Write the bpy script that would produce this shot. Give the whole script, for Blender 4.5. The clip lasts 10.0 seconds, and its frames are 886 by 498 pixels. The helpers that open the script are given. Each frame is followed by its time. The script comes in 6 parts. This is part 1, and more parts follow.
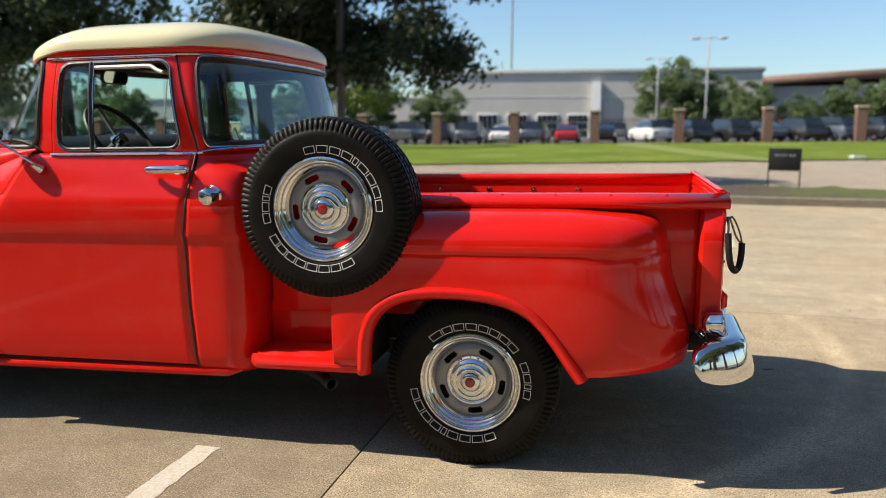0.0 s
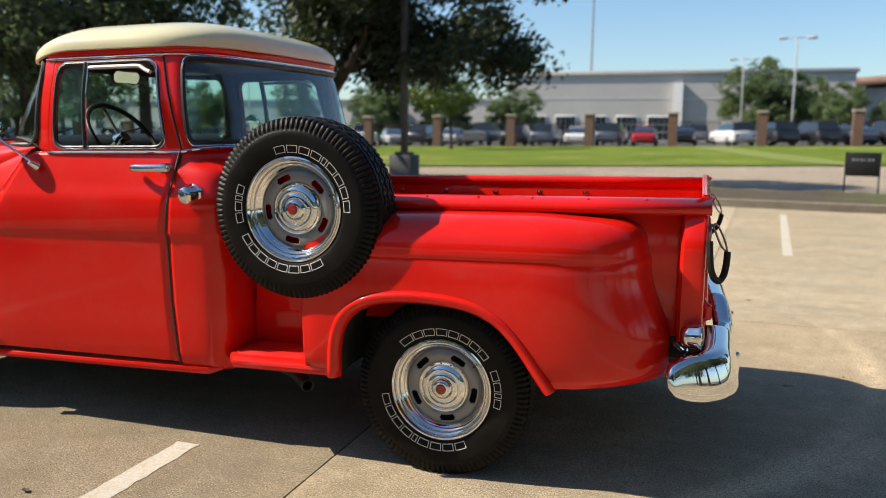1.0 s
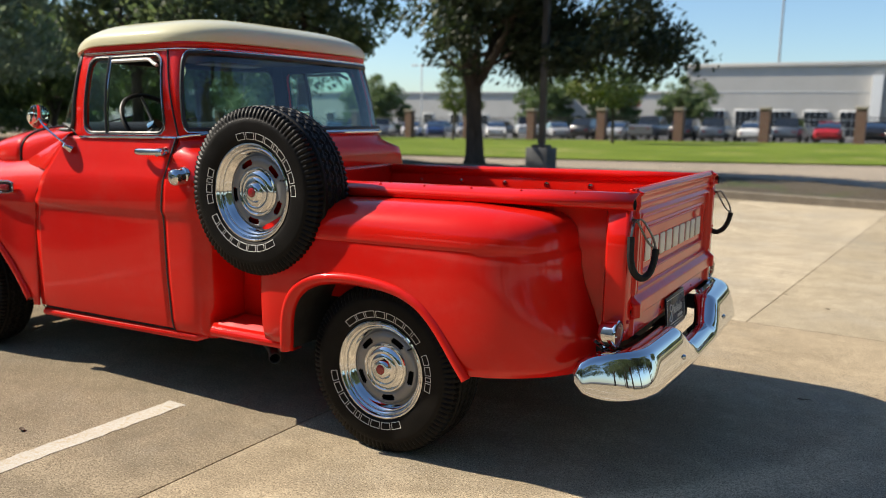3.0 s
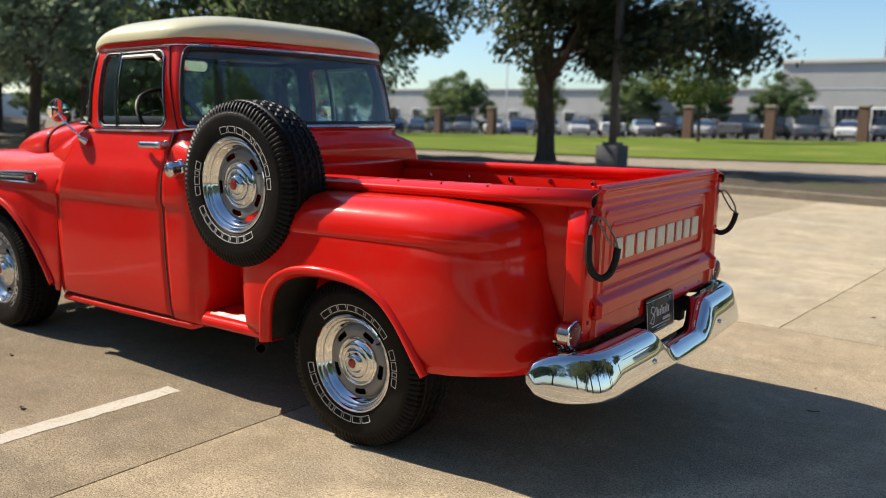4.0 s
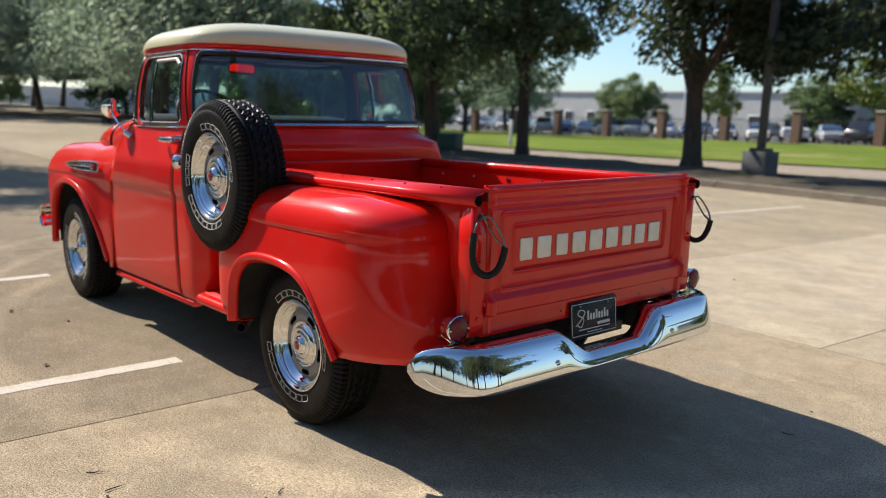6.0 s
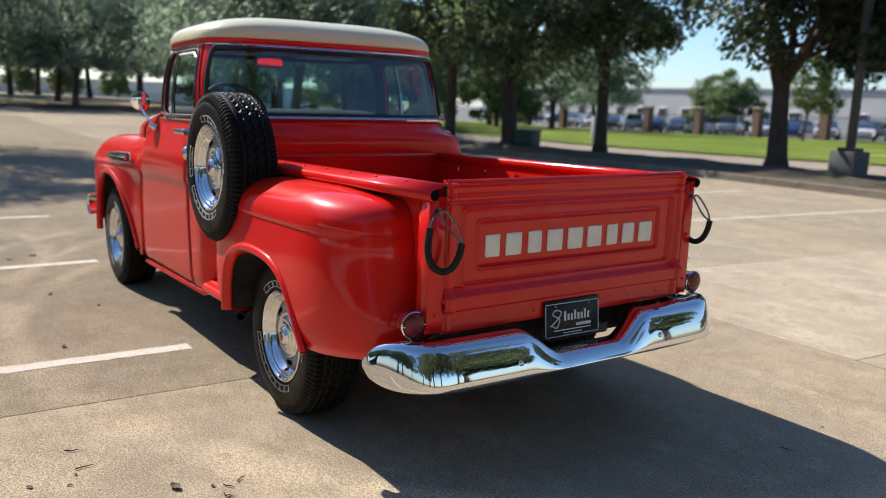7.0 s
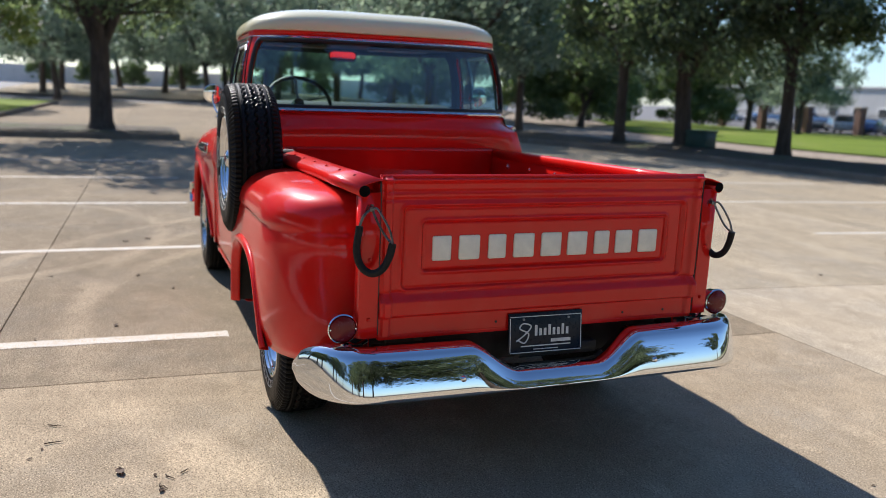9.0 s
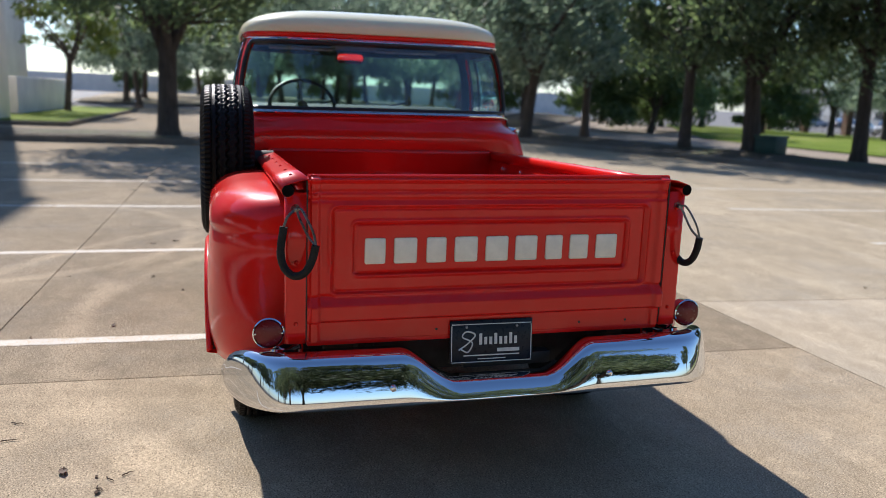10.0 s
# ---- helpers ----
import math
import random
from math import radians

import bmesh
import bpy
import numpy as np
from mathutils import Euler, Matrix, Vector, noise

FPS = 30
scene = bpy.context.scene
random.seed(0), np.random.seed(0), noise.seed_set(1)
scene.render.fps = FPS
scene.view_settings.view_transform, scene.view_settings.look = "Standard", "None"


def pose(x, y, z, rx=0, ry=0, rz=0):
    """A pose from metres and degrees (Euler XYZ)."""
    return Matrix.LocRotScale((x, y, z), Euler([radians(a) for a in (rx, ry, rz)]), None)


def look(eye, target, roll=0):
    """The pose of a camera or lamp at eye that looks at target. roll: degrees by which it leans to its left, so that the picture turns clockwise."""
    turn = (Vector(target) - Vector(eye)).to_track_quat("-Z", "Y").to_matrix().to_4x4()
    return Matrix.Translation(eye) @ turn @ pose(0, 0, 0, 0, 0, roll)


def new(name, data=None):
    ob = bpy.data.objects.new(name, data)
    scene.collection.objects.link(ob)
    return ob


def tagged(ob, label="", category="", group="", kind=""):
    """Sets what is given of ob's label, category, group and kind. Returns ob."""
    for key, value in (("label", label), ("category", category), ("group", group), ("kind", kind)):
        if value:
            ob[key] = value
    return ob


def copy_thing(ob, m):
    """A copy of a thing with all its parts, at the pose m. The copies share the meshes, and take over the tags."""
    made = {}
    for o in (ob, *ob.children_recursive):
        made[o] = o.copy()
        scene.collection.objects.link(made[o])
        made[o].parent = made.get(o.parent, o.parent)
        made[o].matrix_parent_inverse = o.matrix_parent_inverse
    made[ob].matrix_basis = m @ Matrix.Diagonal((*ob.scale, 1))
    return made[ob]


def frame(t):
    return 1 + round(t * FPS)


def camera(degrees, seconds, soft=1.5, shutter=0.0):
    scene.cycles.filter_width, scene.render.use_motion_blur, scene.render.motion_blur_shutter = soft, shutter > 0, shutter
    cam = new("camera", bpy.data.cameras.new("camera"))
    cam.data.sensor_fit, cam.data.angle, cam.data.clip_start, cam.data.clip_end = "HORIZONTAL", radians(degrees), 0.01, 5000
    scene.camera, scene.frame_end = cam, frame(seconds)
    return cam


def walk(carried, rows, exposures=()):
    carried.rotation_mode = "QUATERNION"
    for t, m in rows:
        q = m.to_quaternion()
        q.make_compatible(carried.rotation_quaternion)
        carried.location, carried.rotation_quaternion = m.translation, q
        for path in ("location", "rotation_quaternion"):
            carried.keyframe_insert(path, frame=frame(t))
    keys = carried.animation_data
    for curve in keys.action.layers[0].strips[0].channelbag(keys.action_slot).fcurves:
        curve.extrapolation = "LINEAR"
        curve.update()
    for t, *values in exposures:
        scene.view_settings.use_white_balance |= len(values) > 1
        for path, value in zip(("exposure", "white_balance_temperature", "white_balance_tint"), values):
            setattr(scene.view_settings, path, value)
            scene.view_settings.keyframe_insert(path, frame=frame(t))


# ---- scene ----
cam = camera(57.9, 10.0, soft=0.85)
# seconds, eye, target, roll
ROWS = [
    (0.0, (0.612, -3.868, 1.361), (0.152, -1.944, 1.065), 0.3),
    (0.5, (0.793, -3.784, 1.358), (0.239, -1.885, 1.064), 0.4),
    (1.0, (0.988, -3.681, 1.360), (0.343, -1.811, 1.066), 0.6),
    (1.5, (1.228, -3.643, 1.358), (0.494, -1.806, 1.061), 0.9),
    (2.0, (1.471, -3.609, 1.366), (0.644, -1.813, 1.063), 1.1),
    (2.5, (1.666, -3.489, 1.357), (0.740, -1.745, 1.045), 1.2),
    (3.0, (1.840, -3.382, 1.364), (0.816, -1.694, 1.046), 1.2),
    (4.5, (2.402, -2.967, 1.364), (1.124, -1.466, 1.030), 1.6),
    (5.0, (2.617, -2.845, 1.369), (1.259, -1.415, 1.034), 1.8),
    (5.5, (2.822, -2.704, 1.379), (1.387, -1.351, 1.045), 1.9),
    (7.0, (3.240, -2.141, 1.392), (1.604, -1.046, 1.037), 2.3),
    (7.5, (3.293, -1.945, 1.386), (1.596, -0.951, 1.023), 2.5),
    (8.0, (3.313, -1.735, 1.396), (1.559, -0.848, 1.025), 2.6),
    (8.5, (3.372, -1.514, 1.396), (1.570, -0.733, 1.019), 2.6),
    (9.0, (3.417, -1.295, 1.395), (1.575, -0.614, 1.018), 2.6),
    (9.5, (3.415, -1.042, 1.382), (1.540, -0.454, 1.009), 2.4),
    (10.0, (3.440, -0.825, 1.380), (1.540, -0.318, 1.012), 2.3),
]
walk(cam, [(t, look(e, g, r)) for t, e, g, r in ROWS],
     [(0.0, 0.23, 6600, 10), (4.5, 0.24, 6500, 10), (6.0, 0.27, 6250, 12), (7.5, 0.31, 5980, 14), (10.0, 0.33, 5820, 15)])

cam.data.dof.use_dof, cam.data.dof.focus_distance, cam.data.dof.aperture_fstop = True, 2.75, 2.4

# ---- world and sun ----
SUN = Vector((-1.13, -0.28, 1.0)).normalized()      # the way to the sun
world = bpy.data.worlds.new("world")
scene.world = world
world.use_nodes = True
sky = world.node_tree.nodes.new("ShaderNodeTexSky")
sky.sky_type, sky.sun_disc = "NISHITA", False
sky.sun_elevation = math.asin(SUN.z)
sky.sun_rotation = math.atan2(SUN.x, SUN.y)
sky.air_density, sky.dust_density, sky.ozone_density = 1.0, 0.5, 2.6
bg = world.node_tree.nodes["Background"]
bg.inputs["Strength"].default_value = 0.110
clear = world.node_tree.nodes.new("ShaderNodeVectorMath")       # a clear, rain-washed blue
clear.operation = "MULTIPLY"
clear.inputs[1].default_value = (1.0, 1.13, 1.22)
world.node_tree.links.new(sky.outputs["Color"], clear.inputs[0])
world.node_tree.links.new(clear.outputs["Vector"], bg.inputs["Color"])
lamp = bpy.data.lights.new("sun", "SUN")
lamp.energy, lamp.angle, lamp.color = 7.1, radians(0.55), (1.0, 0.91, 0.77)
sun = new("sun", lamp)
sun.matrix_world = look(SUN * 100, (0, 0, 0))


# ---- materials ----
class Mat:
    """A node material: m.n(kind) adds a node, m.l links two sockets."""

    def __init__(self, name):
        self.m = bpy.data.materials.new(name)
        self.m.use_nodes = True
        self.t = self.m.node_tree
        self.b = self.t.nodes["Principled BSDF"]
        self.out = self.t.nodes["Material Output"]

    def n(self, kind, **kw):
        node = self.t.nodes.new("ShaderNode" + kind)
        for key, value in kw.items():
            node.inputs[key.replace("_", " ")].default_value = value
        return node

    def l(self, a, b):
        self.t.links.new(a, b)

    def coords(self, kind="Object"):
        return self.n("TexCoord").outputs[kind]

    def noise(self, scale, detail=4, rough=0.6, vec=None, stretch=None):
        node = self.n("TexNoise", Scale=scale, Detail=detail, Roughness=rough)
        vec = vec or self.coords()
        if stretch:
            mp = self.n("Mapping")
            mp.inputs["Scale"].default_value = stretch
            self.l(vec, mp.inputs["Vector"])
            vec = mp.outputs["Vector"]
        self.l(vec, node.inputs["Vector"])
        return node.outputs["Fac"]

    def ramp(self, fac, stops):
        node = self.n("ValToRGB")
        e = node.color_ramp.elements
        while len(e) < len(stops):
            e.new(0.5)
        for el, (p, c) in zip(e, stops):
            el.position, el.color = p, (c, c, c, 1) if isinstance(c, float) else (*c, 1)
        self.l(fac, node.inputs["Fac"])
        return node.outputs["Color"]

    def mix(self, fac, a, b, mode="MIX"):
        node = self.n("Mix")
        node.data_type, node.blend_type = "RGBA", mode
        for sock, v in ((node.inputs[0], fac), (node.inputs[6], a), (node.inputs[7], b)):
            if isinstance(v, (int, float)):
                sock.default_value = v
            elif isinstance(v, tuple):
                sock.default_value = (*v, 1)
            else:
                self.l(v, sock)
        return node.outputs[2]

    def bump(self, height, strength=0.3, distance=0.01, normal=None):
        node = self.n("Bump", Strength=strength, Distance=distance)
        self.l(height, node.inputs["Height"])
        if normal:
            self.l(normal, node.inputs["Normal"])
        self.l(node.outputs["Normal"], self.b.inputs["Normal"])
        return node.outputs["Normal"]

    def set(self, **kw):
        for key, value in kw.items():
            sock = self.b.inputs[key.replace("_", " ")]
            if isinstance(value, (int, float)):
                sock.default_value = value
            elif isinstance(value, tuple):
                sock.default_value = (*value, 1) if len(value) == 3 else value
            else:
                self.l(value, sock)
        return self


def plain(name, colour, rough=0.5, metal=0.0, vary=0.12, scale=8.0, bump=0.0, bscale=60.0, coat=0.0, spec=0.5):
    m = Mat(name)
    dark = tuple(c * (1 - vary) for c in colour)
    light = tuple(min(1, c * (1 + vary)) for c in colour)
    m.set(Base_Color=m.ramp(m.noise(scale, 6), [(0.3, dark), (0.7, light)]), Metallic=metal, Coat_Weight=coat,
          Roughness=m.ramp(m.noise(scale * 2.3, 5), [(0.3, max(0.02, rough * 0.8)), (0.7, min(1.0, rough * 1.2))]))
    m.b.inputs["Specular IOR Level"].default_value = spec
    if bump:
        m.bump(m.noise(bscale, 5), bump, 0.004)
    return m.m


def paint_material(name, colour, haze):
    m = Mat(name)
    tone = m.mix(m.noise(1.7, 4), tuple(c * 0.92 for c in colour), tuple(min(1, c * 1.06) for c in colour))
    dust = m.ramp(m.noise(5.0, 8, 0.7), [(0.5, 0.0), (0.8, 0.05)])
    m.set(Base_Color=m.mix(dust, tone, (0.45, 0.38, 0.30)), Roughness=haze, Coat_Weight=0.75, Coat_IOR=1.45,
          Coat_Roughness=m.ramp(m.noise(7.0, 6, 0.7), [(0.4, 0.06), (0.75, 0.13)]))
    m.b.inputs["Specular IOR Level"].default_value = 0.03
    # faint waviness of old panels and orange peel
    n1 = m.bump(m.noise(2.2, 2), 0.10, 0.02)
    n2 = m.bump(m.noise(260.0, 2), 0.03, 0.001, n1)
    m.l(n2, m.b.inputs["Coat Normal"])
    return m.m


RED = paint_material("red_paint", (0.62, 0.0100, 0.0052), 0.36)
CREAM = paint_material("cream_paint", (0.66, 0.625, 0.41), 0.42)
CHROME = plain("chrome", (0.66, 0.67, 0.68), 0.025, 1.0, 0.02, 3.0)
STEEL = plain("silver_painted_steel", (0.23, 0.23, 0.235), 0.38, 0.45, 0.08, 12.0)
RUBBER = plain("tyre_rubber", (0.0072, 0.0063, 0.0056), 0.48, 0.0, 0.35, 9.0, 0.25, 220.0, spec=0.12)
HOLE = plain("unlit_hollow", (0.004, 0.004, 0.004), 0.9, 0.0, 0.2, 30.0, spec=0.05)
BLACK = plain("black_trim", (0.012, 0.012, 0.013), 0.5, 0.0, 0.3, 14.0)
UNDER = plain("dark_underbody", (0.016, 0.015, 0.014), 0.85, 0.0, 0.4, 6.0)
WHITE = plain("white_raised_rubber", (0.62, 0.61, 0.58), 0.6, 0.0, 0.15, 40.0)
EMBLEM = plain("off_white_paint", (0.74, 0.70, 0.60), 0.45, 0.0, 0.08, 30.0)
LENS = plain("dark_red_lens", (0.13, 0.005, 0.007), 0.25, 0.0, 0.15, 30.0, spec=0.35)
REDCAP = plain("red_enamel", (0.26, 0.006, 0.009), 0.25, 0.0, 0.1, 30.0, coat=0.8)
VINYL = plain("black_vinyl", (0.010, 0.011, 0.011), 0.55, 0.0, 0.25, 12.0, 0.2, 160.0, spec=0.18)
TANVINYL = plain("grey_brown_headliner", (0.085, 0.075, 0.06), 0.55, 0.0, 0.1, 12.0)
MIRROR = plain("mirror_glass", (0.86, 0.88, 0.88), 0.02, 1.0, 0.01, 2.0)
NAVY = plain("navy_enamel", (0.004, 0.010, 0.020), 0.3, 0.0, 0.15, 30.0, spec=0.2)
SLEEVE = plain("black_hose", (0.012, 0.012, 0.012), 0.6, 0.0, 0.3, 60.0, spec=0.2)
LINK = plain("dull_plated_steel", (0.16, 0.155, 0.15), 0.3, 0.8, 0.3, 40.0)


def glass_material(name, tint, rough=0.0):
    m = Mat(name)
    tr = m.n("BsdfTransparent", Color=(*tint, 1))
    gl = m.n("BsdfGlossy", Color=(1, 1, 1, 1), Roughness=rough)
    lw = m.n("LayerWeight", Blend=0.5)
    pw = m.n("Math")
    pw.operation = "POWER"
    pw.inputs[1].default_value = 5.0
    m.l(lw.outputs["Facing"], pw.inputs[0])
    ad = m.n("Math")
    ad.operation = "MULTIPLY_ADD"
    ad.inputs[1].default_value, ad.inputs[2].default_value = 0.8, 0.08
    m.l(pw.outputs[0], ad.inputs[0])
    mx = m.n("MixShader")
    m.l(ad.outputs[0], mx.inputs[0])
    m.l(tr.outputs[0], mx.inputs[1])
    m.l(gl.outputs[0], mx.inputs[2])
    m.l(mx.outputs[0], m.out.inputs["Surface"])
    return m.m


GLASS = glass_material("tinted_window_glass", (0.65, 0.84, 0.80))
CARGLASS = plain("dark_car_glass", (0.012, 0.015, 0.018), 0.05, 0.0, 0.2, 2.0, coat=1.0)


def concrete_material(name, base, cracks=True, tracks=False):
    m = Mat(name)
    vec = m.n("NewGeometry").outputs["Position"]

    def k(f):
        return tuple(min(1, c * f) for c in base)

    big = m.noise(0.30, 5, 0.6, vec)
    mid = m.noise(2.1, 9, 0.72, vec)
    fine = m.noise(60.0, 6, 0.8, vec)
    grit = m.noise(155.0, 3, 0.65, vec)
    blot = m.noise(7.5, 6, 0.7, vec)
    streak = m.noise(0.8, 7, 0.75, vec, (0.30, 2.2, 1.0))
    col = m.mix(m.ramp(big, [(0.3, 0.0), (0.7, 1.0)]), k(0.74), k(1.18))
    grey = sum(base) / 3
    col = m.mix(m.ramp(m.noise(0.75, 6, 0.65, vec), [(0.45, 0.0), (0.62, 0.65)]), col, (grey * 0.80, grey * 0.76, grey * 0.66))
    col = m.mix(m.ramp(mid, [(0.36, 0.85), (0.60, 0.0)]), col, k(0.62))
    col = m.mix(m.ramp(streak, [(0.50, 0.0), (0.72, 0.6)]), col, k(1.32))
    # curved pale scuffs of tyres
    warp = m.n("TexNoise", Scale=0.5, Detail=2.0)
    m.l(vec, warp.inputs["Vector"])
    wv = m.n("TexWave", Scale=0.55, Distortion=7.0, Detail=3.0)
    m.l(m.mix(0.35, vec, warp.outputs["Color"]), wv.inputs["Vector"])
    here = m.ramp(m.noise(0.33, 3, 0.6, vec), [(0.53, 0.0), (0.64, 1.0)])
    col = m.mix(m.mix(1.0, m.ramp(wv.outputs["Fac"], [(0.90, 0.0), (0.99, 0.22)]), here, "MULTIPLY"), col, k(1.45))
    if tracks:
        # broad pale sweeps left by turning tyres
        for cx, cy, r in ((-1.91, 2.78, 4.51), (-1.43, 1.57, 3.31), (-0.9, 3.1, 5.95), (-4.6, -3.4, 2.2)):
            dist = m.n("VectorMath")
            dist.operation = "DISTANCE"
            m.l(vec, dist.inputs[0])
            dist.inputs[1].default_value = (cx, cy, 0.0)
            off = m.n("Math")
            off.operation = "SUBTRACT"
            m.l(dist.outputs["Value"], off.inputs[0])
            off.inputs[1].default_value = r
            ab = m.n("Math")
            ab.operation = "ABSOLUTE"
            m.l(off.outputs[0], ab.inputs[0])
            band = m.mix(1.0, m.ramp(ab.outputs[0], [(0.02, 0.6), (0.11, 0.0)]), m.ramp(m.noise(1.1, 4, 0.6, vec), [(0.35, 0.15), (0.6, 1.0)]), "MULTIPLY")
            col = m.mix(band, col, k(1.55))
    # oil spots
    spots = m.n("TexVoronoi", Scale=3.3)
    m.l(vec, spots.inputs["Vector"])
    oil = m.ramp(m.noise(0.7, 3, 0.5, vec), [(0.54, 0.0), (0.66, 0.65)])
    stain = m.mix(1.0, m.ramp(spots.outputs["Distance"], [(0.06, 1.0), (0.22, 0.0)]), oil, "MULTIPLY")
    col = m.mix(stain, col, k(0.42))
    col = m.mix(m.ramp(blot, [(0.36, 0.5), (0.50, 0.0)]), col, k(0.60))
    col = m.mix(m.ramp(blot, [(0.54, 0.0), (0.70, 0.4)]), col, k(1.4))
    # sand and pebbles in the worn face
    col = m.mix(m.ramp(fine, [(0.38, 0.75), (0.56, 0.0)]), col, k(0.52))
    col = m.mix(m.ramp(grit, [(0.36, 1.0), (0.47, 0.0)]), col, k(0.26))
    col = m.mix(m.ramp(grit, [(0.57, 0.0), (0.68, 0.8)]), col, k(1.75))
    if cracks:
        net = m.n("TexVoronoi", Scale=0.34)
        net.feature = "DISTANCE_TO_EDGE"
        bend = m.n("TexNoise", Scale=2.5, Detail=6.0)
        m.l(vec, bend.inputs["Vector"])
        m.l(m.mix(0.22, vec, bend.outputs["Color"]), net.inputs["Vector"])
        some = m.ramp(m.noise(0.22, 2, 0.5, vec), [(0.52, 0.0), (0.58, 0.8)])
        col = m.mix(m.mix(1.0, m.ramp(net.outputs["Distance"], [(0.002, 1.0), (0.006, 0.0)]), some, "MULTIPLY"), col, k(0.30))
    tone = m.ramp(m.n("ObjectInfo").outputs["Random"], [(0.0, 0.90), (1.0, 1.06)])
    m.set(Base_Color=m.mix(1.0, col, tone, "MULTIPLY"), Roughness=0.92)
    m.b.inputs["Diffuse Roughness"].default_value = 0.2
    m.b.inputs["Specular IOR Level"].default_value = 0.03
    n1 = m.bump(grit, 0.5, 0.0025)
    n2 = m.bump(fine, 0.35, 0.003, n1)
    m.bump(mid, 0.25, 0.006, n2)
    return m.m


def worn_paint(name, colour, under):
    m = Mat(name)
    vec = m.n("NewGeometry").outputs["Position"]
    wear = m.noise(85.0, 6, 0.8, vec)
    chips = m.noise(17.0, 7, 0.75, vec)
    patch = m.noise(2.6, 5, 0.7, vec)
    col = m.mix(m.ramp(patch, [(0.35, 0.0), (0.7, 1.0)]), tuple(c * 0.84 for c in colour), colour)
    col = m.mix(m.ramp(wear, [(0.44, 0.0), (0.58, 0.75)]), col, under)
    col = m.mix(m.ramp(chips, [(0.52, 0.0), (0.62, 0.85)]), col, under)
    m.set(Base_Color=col, Roughness=0.8)
    m.b.inputs["Specular IOR Level"].default_value = 0.1
    m.bump(wear, 0.4, 0.003)
    return m.m


LOT = concrete_material("worn_tan_concrete", (0.392, 0.316, 0.216), False, True)
LOT_MID = concrete_material("less_worn_tan_concrete", (0.45, 0.362, 0.245), False, True)
LOT_PALE = concrete_material("newer_pale_concrete", (0.57, 0.477, 0.341), False)
LOT_TAN = concrete_material("tan_concrete", (0.485, 0.403, 0.28), False)
ROADC = concrete_material("pale_road_concrete", (0.46, 0.385, 0.30))
KERB = concrete_material("kerb_concrete", (0.27, 0.23, 0.18))
LINEPAINT = worn_paint("worn_white_line_paint", (0.56, 0.54, 0.49), (0.44, 0.36, 0.25))
SEAL = plain("dark_joint_sealant", (0.09, 0.072, 0.052), 0.9, 0.0, 0.3, 9.0)
ASPHALT = plain("grey_asphalt", (0.11, 0.105, 0.10), 0.9, 0.0, 0.2, 0.6, 0.4, 60.0)


def grass_material(name, parched):
    m = Mat(name)
    vec = m.n("NewGeometry").outputs["Position"]
    a = m.noise(0.25, 5, 0.6, vec)
    b = m.noise(14.0, 5, 0.75, vec)
    col = m.mix(m.ramp(a, [(0.35, 0.0), (0.65, 1.0)]), (0.115, 0.15, 0.02), (0.205, 0.245, 0.036))
    col = m.mix(m.ramp(b, [(0.35, 0.6), (0.65, 0.0)]), col, (0.07, 0.125, 0.02))
    dry = m.noise(0.12, 6, 0.7, vec)
    col = m.mix(m.ramp(dry, [(0.54, 0.0), (0.68, parched)]), col, (0.34, 0.28, 0.13))
    col = m.mix(m.ramp(m.noise(1.3, 6, 0.75, vec), [(0.35, 0.55), (0.6, 0.0)]), col, (0.09, 0.14, 0.022))
    m.set(Base_Color=col, Roughness=0.9)
    m.b.inputs["Specular IOR Level"].default_value = 0.05
    m.bump(b, 0.8, 0.03)
    return m.m


def mulch_material():
    m = Mat("brown_mulch")
    vec = m.n("NewGeometry").outputs["Position"]
    a = m.noise(1.0, 6, 0.7, vec)
    b = m.noise(26.0, 6, 0.8, vec)
    col = m.mix(a, (0.035, 0.027, 0.019), (0.085, 0.066, 0.043))
    col = m.mix(m.ramp(b, [(0.4, 0.0), (0.7, 0.7)]), col, (0.20, 0.16, 0.10))
    col = m.mix(m.ramp(m.noise(0.5, 5, 0.6, vec), [(0.55, 0.0), (0.66, 0.7)]), col, (0.06, 0.085, 0.02))
    sep = m.n("SeparateXYZ")
    m.l(m.mix(1.0, vec, (0.25, 0.25, 0.25), "MULTIPLY"), sep.inputs[0])
    turf = m.mix(b, (0.07, 0.10, 0.022), (0.15, 0.165, 0.045))
    grown = m.mix(1.0, m.ramp(sep.outputs[0], [(0.7, 0.0), (1.3, 1.0)]), m.ramp(m.noise(1.6, 6, 0.7, vec), [(0.36, 0.0), (0.52, 0.9)]), "MULTIPLY")
    col = m.mix(grown, col, turf)
    m.set(Base_Color=col, Roughness=0.95)
    m.bump(b, 1.0, 0.04)
    return m.m


def bark_material():
    m = Mat("grey_brown_bark")
    n1 = m.noise(9.0, 7, 0.75, None, (1.0, 1.0, 0.22))
    m.set(Base_Color=m.ramp(n1, [(0.3, (0.028, 0.021, 0.016)), (0.7, (0.11, 0.085, 0.065))]), Roughness=0.95)
    m.bump(n1, 0.9, 0.03)
    return m.m


